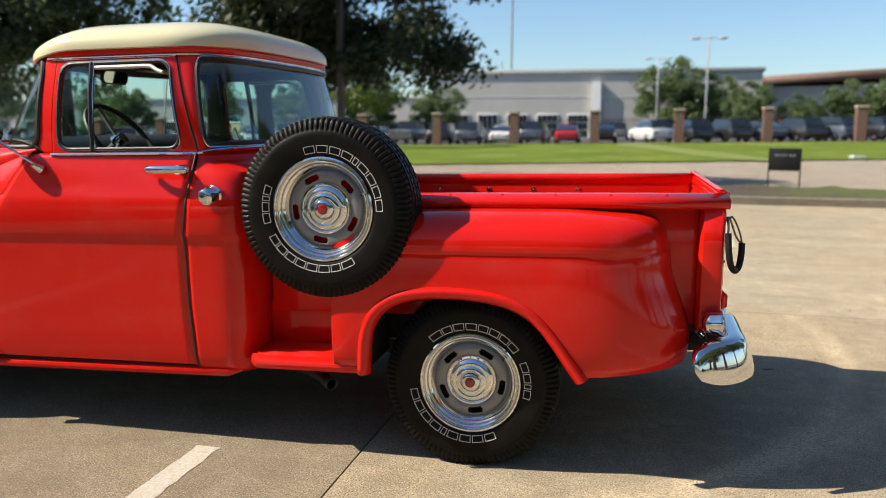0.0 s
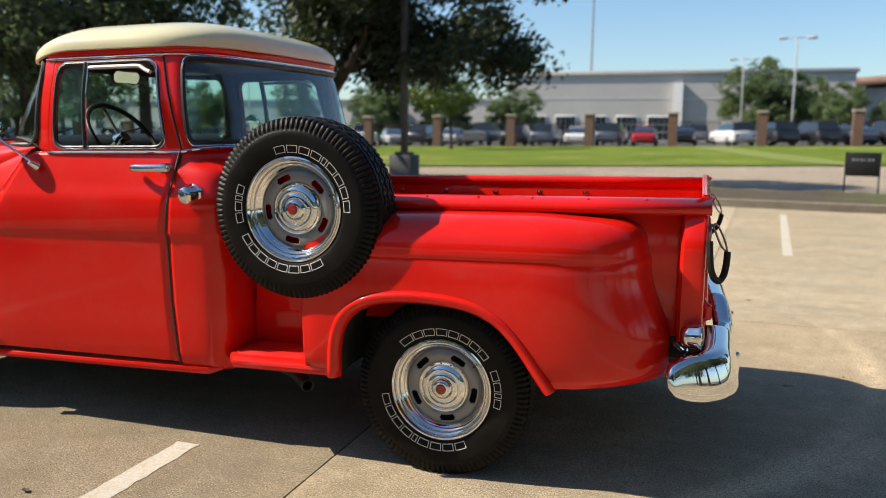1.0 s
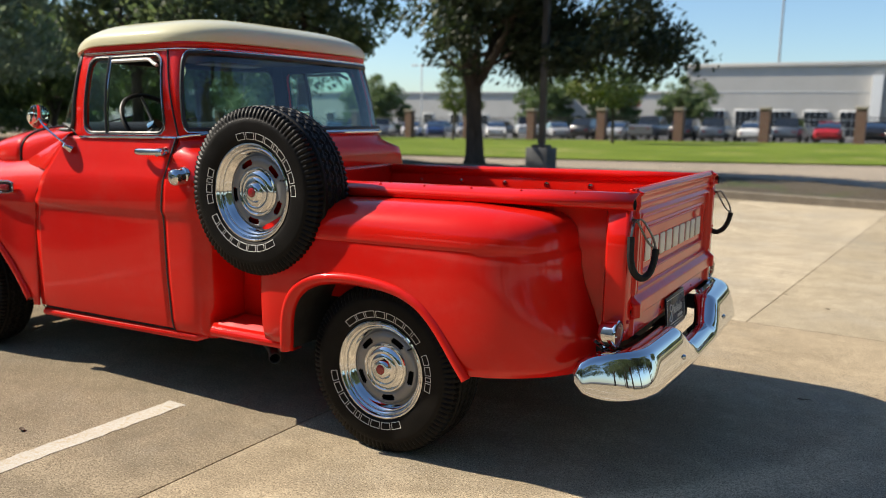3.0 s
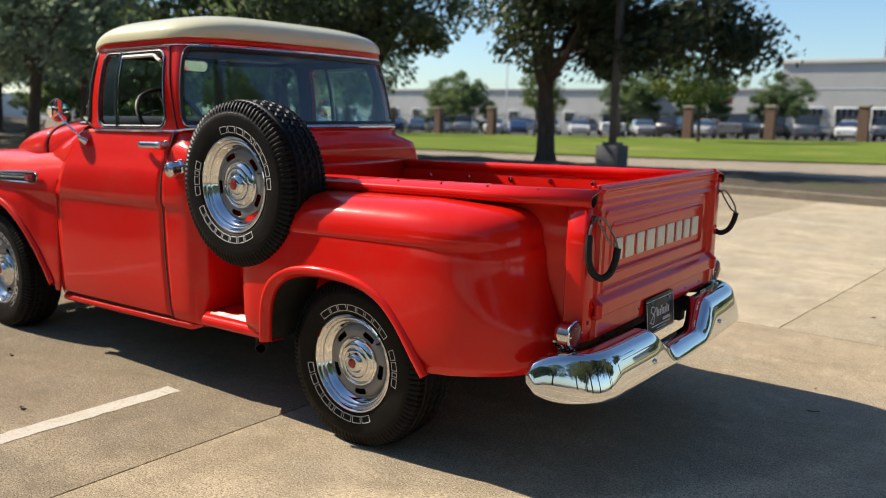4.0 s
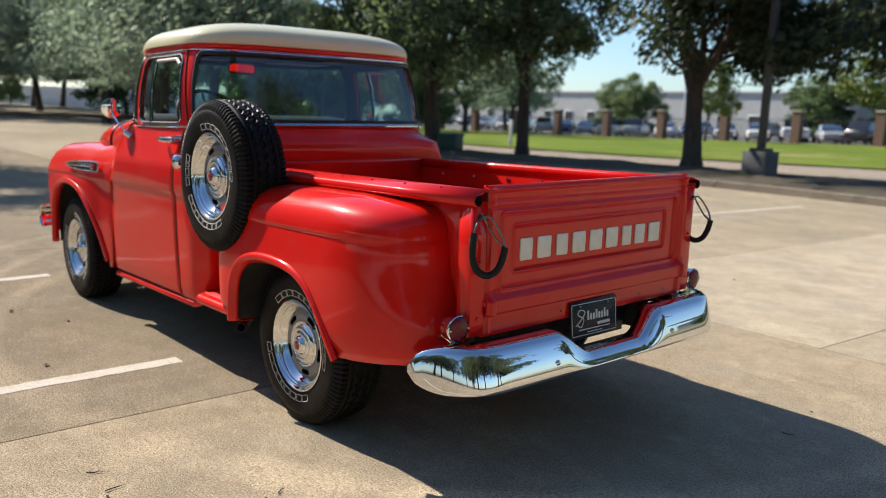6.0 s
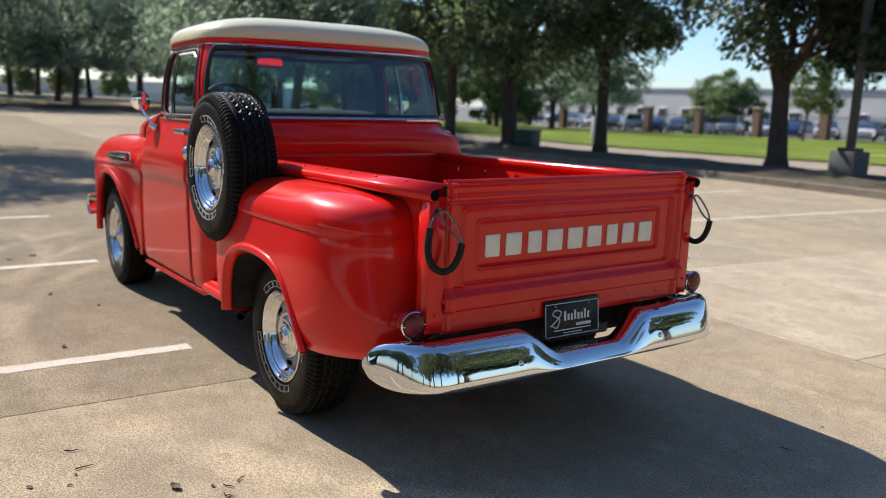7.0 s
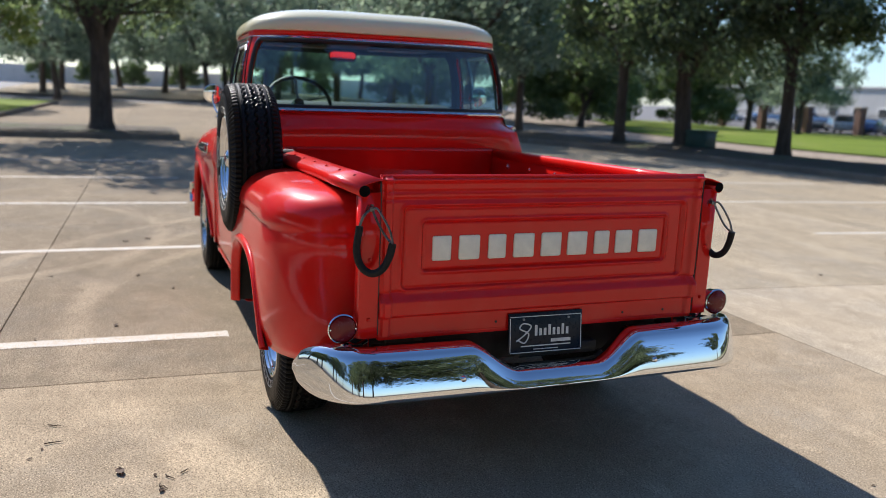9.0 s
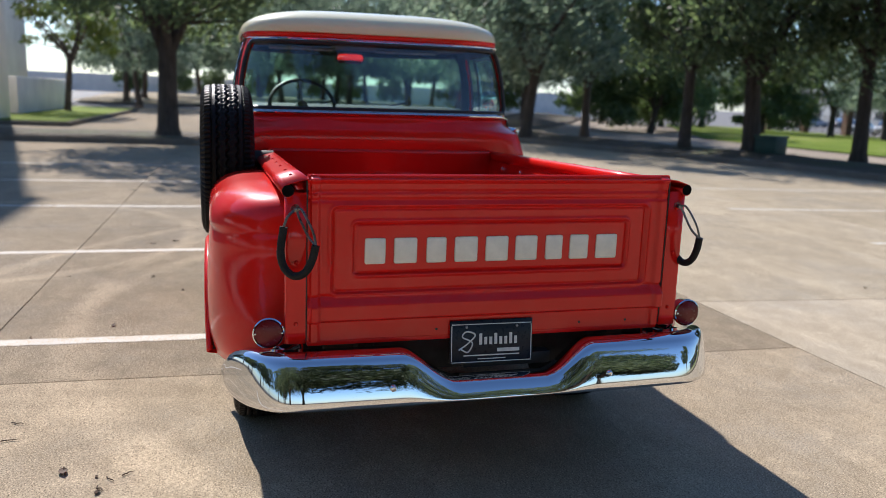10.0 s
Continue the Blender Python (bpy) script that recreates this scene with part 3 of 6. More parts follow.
def tree_mesh(seed, height, spread, fork, leaves, size, leaf, radius=0.2, low=0.36, lumps=200, lean=(0.0, 0.0)):
    """A tree as a thing at the origin: trunk with limbs, and a crown of many small leaves in clumps."""
    rng = random.Random(seed)
    bm = bmesh.new()
    top = Vector((rng.uniform(-0.2, 0.2), rng.uniform(-0.2, 0.2), fork))
    flare = [(0, 0, -0.25), (0, 0, 0.0), (0, 0, 0.25), (top.x * 0.5, top.y * 0.5, fork * 0.55), tuple(top)]
    tube(flare, [radius * 1.7, radius * 1.4, radius * 1.08, radius * 0.9, radius * 0.85], 10, bm)
    tips = []
    n = rng.randint(4, 5)
    for k in range(n):
        a = 2 * math.pi * (k + rng.uniform(-0.3, 0.3)) / n
        out = rng.uniform(0.35, 0.75)
        way = (math.cos(a) * out, math.sin(a) * out, 1.0)
        ln = (height - fork) * rng.uniform(0.62, 0.85)
        pts = limb_points(top + Vector((0, 0, rng.uniform(-0.35, 0.1))), way, ln, rng, 0.22, 6)
        tube(pts, [radius * v for v in (0.62, 0.5, 0.4, 0.3, 0.2, 0.13, 0.07)], 7, bm)
        tips += pts[2:]
        for _ in range(5):
            i = rng.randint(1, 5)
            b = rng.uniform(0, 2 * math.pi)
            sub = limb_points(pts[i], (math.cos(b), math.sin(b), rng.uniform(-0.1, 0.55)), spread * rng.uniform(0.45, 0.8), rng, 0.3, 4)
            r0 = radius * (0.34 - 0.035 * i)
            tube(sub, [r0, r0 * 0.75, r0 * 0.5, r0 * 0.3, r0 * 0.15], 5, bm)
            tips += sub[2:]
    # clump centres on limb ends and over an uneven crown, full at the skirt
    z0 = height * low
    clumps = []
    while len(clumps) < lumps:
        if rng.random() < 0.35:
            c = rng.choice(tips) + Vector([rng.gauss(0, 0.35) for _ in range(3)])
        else:
            f = rng.random() ** 1.25
            a, rr = rng.uniform(0, 2 * math.pi), math.sqrt(rng.uniform(0.12, 1.0))
            wide = spread * (1 - f ** 2.6) ** 0.5 * (0.86 + 0.14 * smoothstep(0.0, 0.18, f))
            c = Vector((math.cos(a) * rr * wide + lean[0], math.sin(a) * rr * wide + lean[1], lerp(z0, height, f)))
        hollow = noise.noise(c * 0.42 + Vector((seed, 0, 0)))
        if c.z < z0 + 1.3 and math.hypot(c.x, c.y) < spread * 0.34:
            continue
        if c.z > z0 - 0.2 and hollow > -0.22 and math.hypot(c.x - lean[0], c.y - lean[1]) < spread * (1.0 + 0.3 * hollow):
            clumps.append((c, rng.uniform(0.5, 1.0) * spread * 0.14))
    pos, idx = [], []
    for i in range(leaves):
        c, r = clumps[rng.randrange(len(clumps))]
        d = Vector([rng.gauss(0, 1) for _ in range(3)]).normalized() * (1.75 * r * rng.random() ** 0.45)
        p = c + Vector((d.x, d.y, d.z * 0.72))
        n1 = Vector([rng.gauss(0, 1) for _ in range(3)]).normalized()
        a = n1.orthogonal().normalized()
        b = n1.cross(a)
        s = size * rng.uniform(0.6, 1.35)
        k = len(pos)
        pos += [p - a * s, p - b * s * 0.45, p + a * s, p + b * s * 0.45]
        idx.append((k, k + 1, k + 2, k + 3))
    me = bpy.data.meshes.new("crown")
    me.from_pydata([tuple(p) for p in pos], [], idx)
    me.materials.append(leaf)
    t = thing("tree", "", "tree")
    part("trunk", bm, BARK, t, "grey-brown forked trunk with limbs", 60)
    crown = new("crown", me)
    crown.parent = t
    tagged(crown, "crown of many small leaves")
    return t


OAK = "dark green oak with a forked trunk in the mulch strip"
kinds = [
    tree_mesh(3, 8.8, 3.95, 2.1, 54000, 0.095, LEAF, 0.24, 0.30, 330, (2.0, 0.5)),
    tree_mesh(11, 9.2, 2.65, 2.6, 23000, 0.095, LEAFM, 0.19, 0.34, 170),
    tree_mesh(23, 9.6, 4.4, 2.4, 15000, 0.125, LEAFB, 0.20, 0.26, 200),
    tree_mesh(37, 6.4, 3.4, 1.2, 20000, 0.13, LEAFG, 0.16, 0.10, 170),
    tree_mesh(41, 4.8, 2.0, 1.7, 6000, 0.085, LEAFY, 0.07, 0.36, 110),
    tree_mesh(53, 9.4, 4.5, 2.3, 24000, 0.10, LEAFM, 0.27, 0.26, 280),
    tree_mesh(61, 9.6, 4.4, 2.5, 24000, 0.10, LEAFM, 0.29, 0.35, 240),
    tree_mesh(67, 7.6, 2.6, 2.6, 7000, 0.10, LEAFY, 0.15, 0.40, 90),
]
first_use = set()


def plant(kind, x, y, turn, size, label, group, lift=None):
    z = level(x, y) if lift is None else lift
    m = pose(x, y, z, 0, 0, turn) @ Matrix.Scale(size, 4)
    ob = kinds[kind]
    if kind in first_use:
        ob = copy_thing(ob, m)
        ob.matrix_basis = m
    else:
        first_use.add(kind)
        ob.matrix_basis = m
    tagged(ob, label, "tree", group)


# trees of the planted strip
plant(0, -8.85, 15.8, 0, 1.0, OAK, "trees of the planted strip", 0.18)
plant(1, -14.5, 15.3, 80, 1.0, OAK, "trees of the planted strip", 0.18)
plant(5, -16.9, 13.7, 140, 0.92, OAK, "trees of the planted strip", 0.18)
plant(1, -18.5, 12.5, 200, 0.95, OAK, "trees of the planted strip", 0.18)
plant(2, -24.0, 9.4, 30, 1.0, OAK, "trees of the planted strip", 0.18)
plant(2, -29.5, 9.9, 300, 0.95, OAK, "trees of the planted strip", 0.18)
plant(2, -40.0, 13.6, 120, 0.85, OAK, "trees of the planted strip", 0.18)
plant(6, -19.0, -2.45, 10, 0.9, "large oak with a thick dark trunk on a lot island", "trees of the lot", 0.15)
# trees on the far side of the lot
FARL = "oak with a slim dark trunk at the lot's far side"
rt = random.Random(5)
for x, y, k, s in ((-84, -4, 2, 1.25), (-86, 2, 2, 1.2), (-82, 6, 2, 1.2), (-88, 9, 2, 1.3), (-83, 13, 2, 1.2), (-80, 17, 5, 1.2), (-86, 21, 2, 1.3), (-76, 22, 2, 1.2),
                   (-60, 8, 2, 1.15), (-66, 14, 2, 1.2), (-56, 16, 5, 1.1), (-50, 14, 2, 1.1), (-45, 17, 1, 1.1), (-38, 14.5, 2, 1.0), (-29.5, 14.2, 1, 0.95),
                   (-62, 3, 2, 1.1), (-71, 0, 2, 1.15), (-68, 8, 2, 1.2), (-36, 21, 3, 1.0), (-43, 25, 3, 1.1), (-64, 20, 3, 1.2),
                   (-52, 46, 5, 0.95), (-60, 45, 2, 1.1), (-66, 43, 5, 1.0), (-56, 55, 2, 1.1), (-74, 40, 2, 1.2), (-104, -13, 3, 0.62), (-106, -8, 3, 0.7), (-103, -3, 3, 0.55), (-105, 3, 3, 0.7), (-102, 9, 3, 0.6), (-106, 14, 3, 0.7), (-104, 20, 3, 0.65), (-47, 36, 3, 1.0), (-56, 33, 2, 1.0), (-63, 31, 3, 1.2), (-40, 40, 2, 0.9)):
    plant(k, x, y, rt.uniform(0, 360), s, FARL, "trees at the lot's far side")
for x, y, k, s in ((-37.5, -8.2, 7, 1.0), (-54, -6.8, 2, 1.0), (-70, -8, 2, 1.2), (-62, -8.5, 2, 1.1)):
    plant(k, x, y, rt.uniform(0, 360), s, "leafy oak beside the drive and grass island", "trees by the drive")
# trees behind the camera's side of the lot: unseen, for reflections and less skylight
for x, y, k, s in ((17.5, -9.5, 5, 1.3), (20.5, -1.5, 0, 1.5), (18.5, 8.0, 5, 1.35), (27, 15, 0, 1.3), (14, 17.6, 1, 1.0), (22, -19, 5, 1.3), (34, -20, 5, 1.2), (14, -24, 2, 1.1), (6, -25, 5, 1.2), (-1, -23, 5, 1.1), (-8, -26, 5, 1.2), (-15, -24, 5, 1.15), (10, -30, 5, 1.3), (-5, -32, 5, 1.3), (15, -5.5, 5, 1.25)):
    plant(k, x, y, rt.uniform(0, 360), s, "broad unseen oak at the lot's edge", "trees at the lot's edge")
# young tree on the lawn and round trees behind the fence
plant(4, -14.8, 43.4, 30, 1.4, "young tree with bright green leaves on the lawn", "lawn trees")
plant(4, -27.5, 46, 120, 1.15, "young tree with bright green leaves on the lawn", "lawn trees")
for x, y, s in ((4.7, 103, 1.5), (9.5, 104, 1.25), (13.3, 97, 0.98), (18.4, 96, 0.74), (22.9, 95, 0.96), (27.3, 94, 1.15), (30, 70, 0.95), (36, 72, 1.0), (-48, 66, 0.95), (-52, 68, 0.9), (-25, 72, 1.0), (-31, 70, 1.05), (-19, 76, 0.9)):
    plant(3, x, y, rt.uniform(0, 360), s, "round bushy tree among parked cars", "trees behind the fence")


# ---- fence with brick pillars ----
fence = thing("fence", "black iron fence between square brick pillars", "fence", kind="structure")
pillar_x = [14.3 - 5.5 * i for i in range(16)] + [19.8, 25.3]
pillar_bm = box((-0.3, -0.3, -0.3), (0.3, 0.3, 2.12))
pillar_me = mesh_of(pillar_bm, "pillar", BRICK)
cap_me = mesh_of(bevelled((-0.36, -0.36, 2.12), (0.36, 0.36, 2.26), 0.02), "cap", CAP)
pillar_x.sort()
for x in pillar_x:
    p = new("pillar", pillar_me)
    p.parent, p.location = fence, (x, FENCE_Y, level(x, FENCE_Y) + 0.05)
    c = new("cap", cap_me)
    c.parent = p
tagged(fence.children[0], "red-brown brick pillar")
for x0, x1 in zip(pillar_x, pillar_x[1:]):
    za, zb = level(x0, FENCE_Y) + 0.05, level(x1, FENCE_Y) + 0.05
    rail = bmesh.new()
    for h in (0.2, 1.55):
        tube([(x0 + 0.3, FENCE_Y, za + h), (x1 - 0.3, FENCE_Y, zb + h)], 0.022, 4, rail)
    part("rail", rail, IRON, fence)
    bars = bmesh.new()
    n = 38
    for i in range(1, n):
        x = lerp(x0 + 0.3, x1 - 0.3, i / n)
        z = lerp(za, zb, i / n)
        tube([(x, FENCE_Y, z + 0.1), (x, FENCE_Y, z + 1.72)], 0.01, 4, bars)
    tagged(part("pickets", bars, IRON, fence, "thin black pickets"), kind="stuff")


# ---- lamps, sign, utility box ----
def lot_light(x, y, height, base, label, white):
    t = thing("street_lamp", label, "street lamp", (x, y, level(x, y)), group="lot lights")
    mat = GALV if white else BRONZE
    if base:
        part("concrete_base", bevelled((-0.29, -0.29, -0.2), (0.29, 0.29, 0.55), 0.02), BASEC, t, "dark painted square concrete base", 35)
        part("base_plate", bevelled((-0.19, -0.19, 0.55), (0.19, 0.19, 0.62), 0.01), BRONZE, t)
    else:
        part("concrete_base", revolve([(0.0, 0.9), (0.33, 0.9), (0.35, 0.85), (0.35, -0.2)], "z", 20), CAP, t, "pale round concrete base", 35)
    part("pole", bevelled((-0.075, -0.075, 0.4), (0.075, 0.075, height), 0.012), mat, t, "square steel pole")
    part("arm", bevelled((-0.95, -0.045, height - 0.16), (0.95, 0.045, height - 0.06), 0.01), mat, t)
    for s in (-1, 1):
        head = part("lamp_head", bevelled((s * 1.25 - 0.4, -0.22, height - 0.22), (s * 1.25 + 0.4, 0.22, height), 0.05), mat, t, "flat box lamp head")
        part("lens", bevelled((s * 1.25 - 0.3, -0.17, height - 0.24), (s * 1.25 + 0.3, 0.17, height - 0.215), 0.005), CAP, head)
    return t


pole_lamp = lot_light(-6.4, 14.75, 8.2, True, "dark square lamp pole on a block base", False)
pole_lamp.location.z = 0.2
lot_light(6.9, 77.9, 9.6, False, "white double-headed parking lamp behind the fence", True)
lot_light(2.8, 99.0, 9.6, False, "white double-headed parking lamp behind the fence", True)
lot_light(-34.0, 82.0, 9.6, False, "white double-headed parking lamp behind the fence", True)
lot_light(-62.0, 95.0, 9.6, False, "white double-headed parking lamp behind the fence", True)
mast = thing("radio_mast", "thin tall grey mast behind the warehouse", "mast", (-21.5, 140.0, 0))
part("mast_pole", tube([(0, 0, -0.5), (0, 0, 34.0)], [0.22, 0.12], 8), MASTGREY, mast)

sign = thing("lot_sign", "small black panel sign on two thin legs", "sign", (3.66, 14.3, 0.13), -4)
part("panel", bevelled((-0.315, -0.012, 0.40), (0.315, 0.012, 0.87), 0.006), BLACK, sign, "matt black panel")
for s in (-0.308, 0.308):
    part("leg", bevelled((s - 0.014, -0.014, -0.06), (s + 0.014, 0.014, 0.88), 0.004), IRON, sign)
for i, w in enumerate((0.05, 0.04, 0.05, 0.03, 0.05, 0.05)):
    x = -0.2 + i * 0.07
    part("lettering_bar", box((x, -0.016, 0.70), (x + w, -0.0125, 0.75)), MASTGREY, sign, "faint pale bar")

cabinet = thing("utility_box", "dark green utility box under the trees", "utility box", (-16.3, 13.9, 0.2), 20)
part("body", bevelled((-0.34, -0.28, -0.1), (0.34, 0.28, 0.47), 0.03), GREENBOX, cabinet)
part("lid", bevelled((-0.37, -0.31, 0.47), (0.37, 0.31, 0.53), 0.02), GREENBOX, cabinet)
lid = thing("valve_cover", "low pale metal cover set in the lawn", "utility cover", (9.6, 32.9, level(9.6, 32.9) + 0.04), 14)
part("collar", bevelled((-0.30, -0.22, -0.1), (0.30, 0.22, 0.06), 0.03), GALV, lid)
part("cover", bevelled((-0.22, -0.15, 0.06), (0.22, 0.15, 0.09), 0.012), GALV, lid)
post = thing("marker_post", "slim pale post beside the road", "post", (-21.8, 22.0, 0.0))
part("shaft", bevelled((-0.06, -0.06, -0.1), (0.06, 0.06, 1.15), 0.015), GALV, post)


# ---- buildings ----
def warehouse():
    b = thing("warehouse", "long grey metal warehouse with roll-up doors", "building", (0, 112, 0))
    part("wall", box((-29, 0, -1), (16.6, 30, 9.2)), CLAD, b, "ribbed grey metal wall")
    part("light_band", box((-29.05, -0.05, 5.9), (16.65, 0.02, 6.02)), GALV, b)
    part("roof_edge", bevelled((-29.4, -0.35, 9.2), (16.9, 30, 9.75), 0.05), CLAD, b, "grey roof edge band")
    part("pilaster", box((-5.7, -0.8, -1), (-4.5, 0.1, 8.0)), CLADW, b, "tall white wall panel")
    part("base_band", bevelled((-29.1, -0.12, -1), (16.7, 0.02, 1.0), 0.02), CLADW, b)
    for i in range(6):
        x = -26.3 + i * 4.3
        if i == 5:
            x = 3.0
        door = part("roll_up_door", bevelled((x, -0.16, 0.2), (x + 3.0, -0.05, 3.6), 0.03), CLADW, b, "white sectional door with dark panes")
        for r in range(3):
            for c in range(4):
                part("pane", box((x + 0.09 + c * 0.715, -0.19, 0.34 + r * 1.06), (x + 0.75 + c * 0.715, -0.155, 1.31 + r * 1.06)), DARKWIN, door)
    return b


warehouse()


def far_block(x0, x1, y, depth, h, mat, label, lift=0.0):
    b = thing("far_building", label, "building", (0, y, lift))
    part("wall", box((x0, 0, -2), (x1, depth, h - 0.5)), mat, b)
    part("roof_edge", bevelled((x0 - 0.3, -0.3, h - 0.5), (x1 + 0.3, depth, h), 0.05), CLAD, b)
    n = int((x1 - x0) / 6)
    for i in range(n):
        x = x0 + 2 + i * 6
        w = part("window", bevelled((x, -0.08, 0.6), (x + 2.4, 0.02, 2.6), 0.02), CLADW, b)
        part("pane", box((x + 0.15, -0.11, 0.75), (x + 2.25, -0.075, 2.45)), DARKWIN, w)
    return b


far_block(-175, -62, 128, 30, 6.6, CLAD, "low grey warehouse far behind parked cars")
far_block(-62, -30, 150, 20, 7.6, CLAD, "low grey hall behind the trees")
brown = thing("brown_roofed_hall", "wide hall with a low brown roof", "building", (0, 135, 0))
part("wall", box((20, 0, -1), (80, 25, 8.4)), CLAD, brown)
part("roof", grid([[(17, -2, 9.7), (17, 27, 9.7)], [(34, -2, 10.7), (34, 27, 10.7)], [(82, -2, 13.3), (82, 27, 13.3)]]), ROOFBR, brown, "low brown sloping roof", 20, 1.3)
kiosk = thing("gatehouse", "small grey gatehouse with a red fascia", "building", (-28.8, 87, 0.0))
part("wall", bevelled((-0.9, -0.9, -0.4), (0.9, 0.9, 3.3), 0.03), CLAD, kiosk)
part("fascia", bevelled((-1.25, -1.2, 3.3), (1.25, 1.2, 4.1), 0.04), REDSIGN, kiosk, "red fascia")
pale = thing("pale_building", "tall pale stucco building beside the lot", "building", (0, 0, 0))
part("wall", bevelled((-27.8, -40.0, -0.2), (-25.9, -8.3, 18.2), 0.05), STUCCO, pale, "pale stucco wall")
part("wall", bevelled((-47.0, -40.0, -0.2), (-28.0, -11.9, 8.4), 0.05), STUCCO, pale, "pale stucco wall set back")
part("parapet", bevelled((-27.9, -40.1, 18.2), (-25.8, -8.2, 18.5), 0.03), CAP, pale)
part("low_wall", bevelled((-41.0, -11.6, -0.2), (-31.5, -8.9, 1.6), 0.04), STUCCO, pale, "low stucco garden wall")
officeb = thing("low_hall", "low white hall behind the far trees", "building", (-122, 6, 0.7), 90)
part("wall", box((-45, -10, -2), (45, 0, 2.2)), STUCCO, officeb)
for i in range(12):
    w = part("window", bevelled((-40 + i * 7, -0.02, 0.3), (-36.5 + i * 7, 0.08, 1.7), 0.02), CLAD, officeb)
    part("pane", box((-39.8 + i * 7, 0.07, 0.45), (-36.7 + i * 7, 0.11, 1.55)), DARKWIN, w)


# ---- parked cars behind the fence ----
def car_paint(name, c):
    m = Mat(name)
    m.set(Base_Color=m.mix(m.noise(1.2, 3), tuple(v * 0.93 for v in c), tuple(min(1, v * 1.06) for v in c)), Roughness=0.35, Coat_Weight=1.0, Coat_Roughness=0.05)
    return m.m


CARS = {"white": (0.72, 0.72, 0.70), "silver": (0.42, 0.43, 0.44), "grey": (0.12, 0.125, 0.13), "black": (0.015, 0.015, 0.017), "red": (0.42, 0.012, 0.02), "blue": (0.03, 0.07, 0.2), "slate": (0.07, 0.09, 0.12)}
car_mats = {k: car_paint(k + "_car_paint", v) for k, v in CARS.items()}
SHAPES = {  # station along the car: sill z, belt z, half width ; and the cabin's (x, roof z)
    "sedan": ([(-2.35, 0.45, 0.62, 0.62), (-2.2, 0.28, 0.74, 0.84), (-1.3, 0.22, 0.88, 0.9), (1.3, 0.22, 0.96, 0.9), (2.1, 0.28, 0.94, 0.86), (2.35, 0.45, 0.72, 0.7)],
              [(-1.15, 0.9), (-0.25, 1.40), (0.75, 1.44), (1.75, 1.0)]),
    "suv": ([(-2.3, 0.5, 0.72, 0.7), (-2.15, 0.32, 0.95, 0.9), (-1.2, 0.28, 1.06, 0.95), (1.9, 0.28, 1.1, 0.95), (2.2, 0.35, 1.05, 0.92), (2.35, 0.5, 0.85, 0.8)],
            [(-1.1, 1.06), (-0.35, 1.66), (1.7, 1.70), (2.2, 1.12)]),
    "pickup": ([(-2.75, 0.55, 0.8, 0.8), (-2.6, 0.4, 1.08, 0.96), (-1.5, 0.36, 1.16, 1.0), (1.0, 0.36, 1.16, 1.0), (2.6, 0.4, 1.16, 1.0), (2.8, 0.5, 1.05, 0.95)],
               [(-1.35, 1.16), (-0.7, 1.82), (0.75, 1.86), (1.1, 1.18)]),
}
wheel_me = mesh_of(revolve([(0.0, -0.02), (0.2, -0.02), (0.22, -0.1), (0.3, -0.11), (0.335, -0.07), (0.335, 0.07), (0.3, 0.1), (0.0, 0.1)], "y", 20), "wheel", RUBBER, 35)
hub_me = mesh_of(revolve([(0.0, -0.05), (0.06, -0.045), (0.19, -0.03), (0.2, -0.02)], "y", 14), "rim", STEEL, 35)


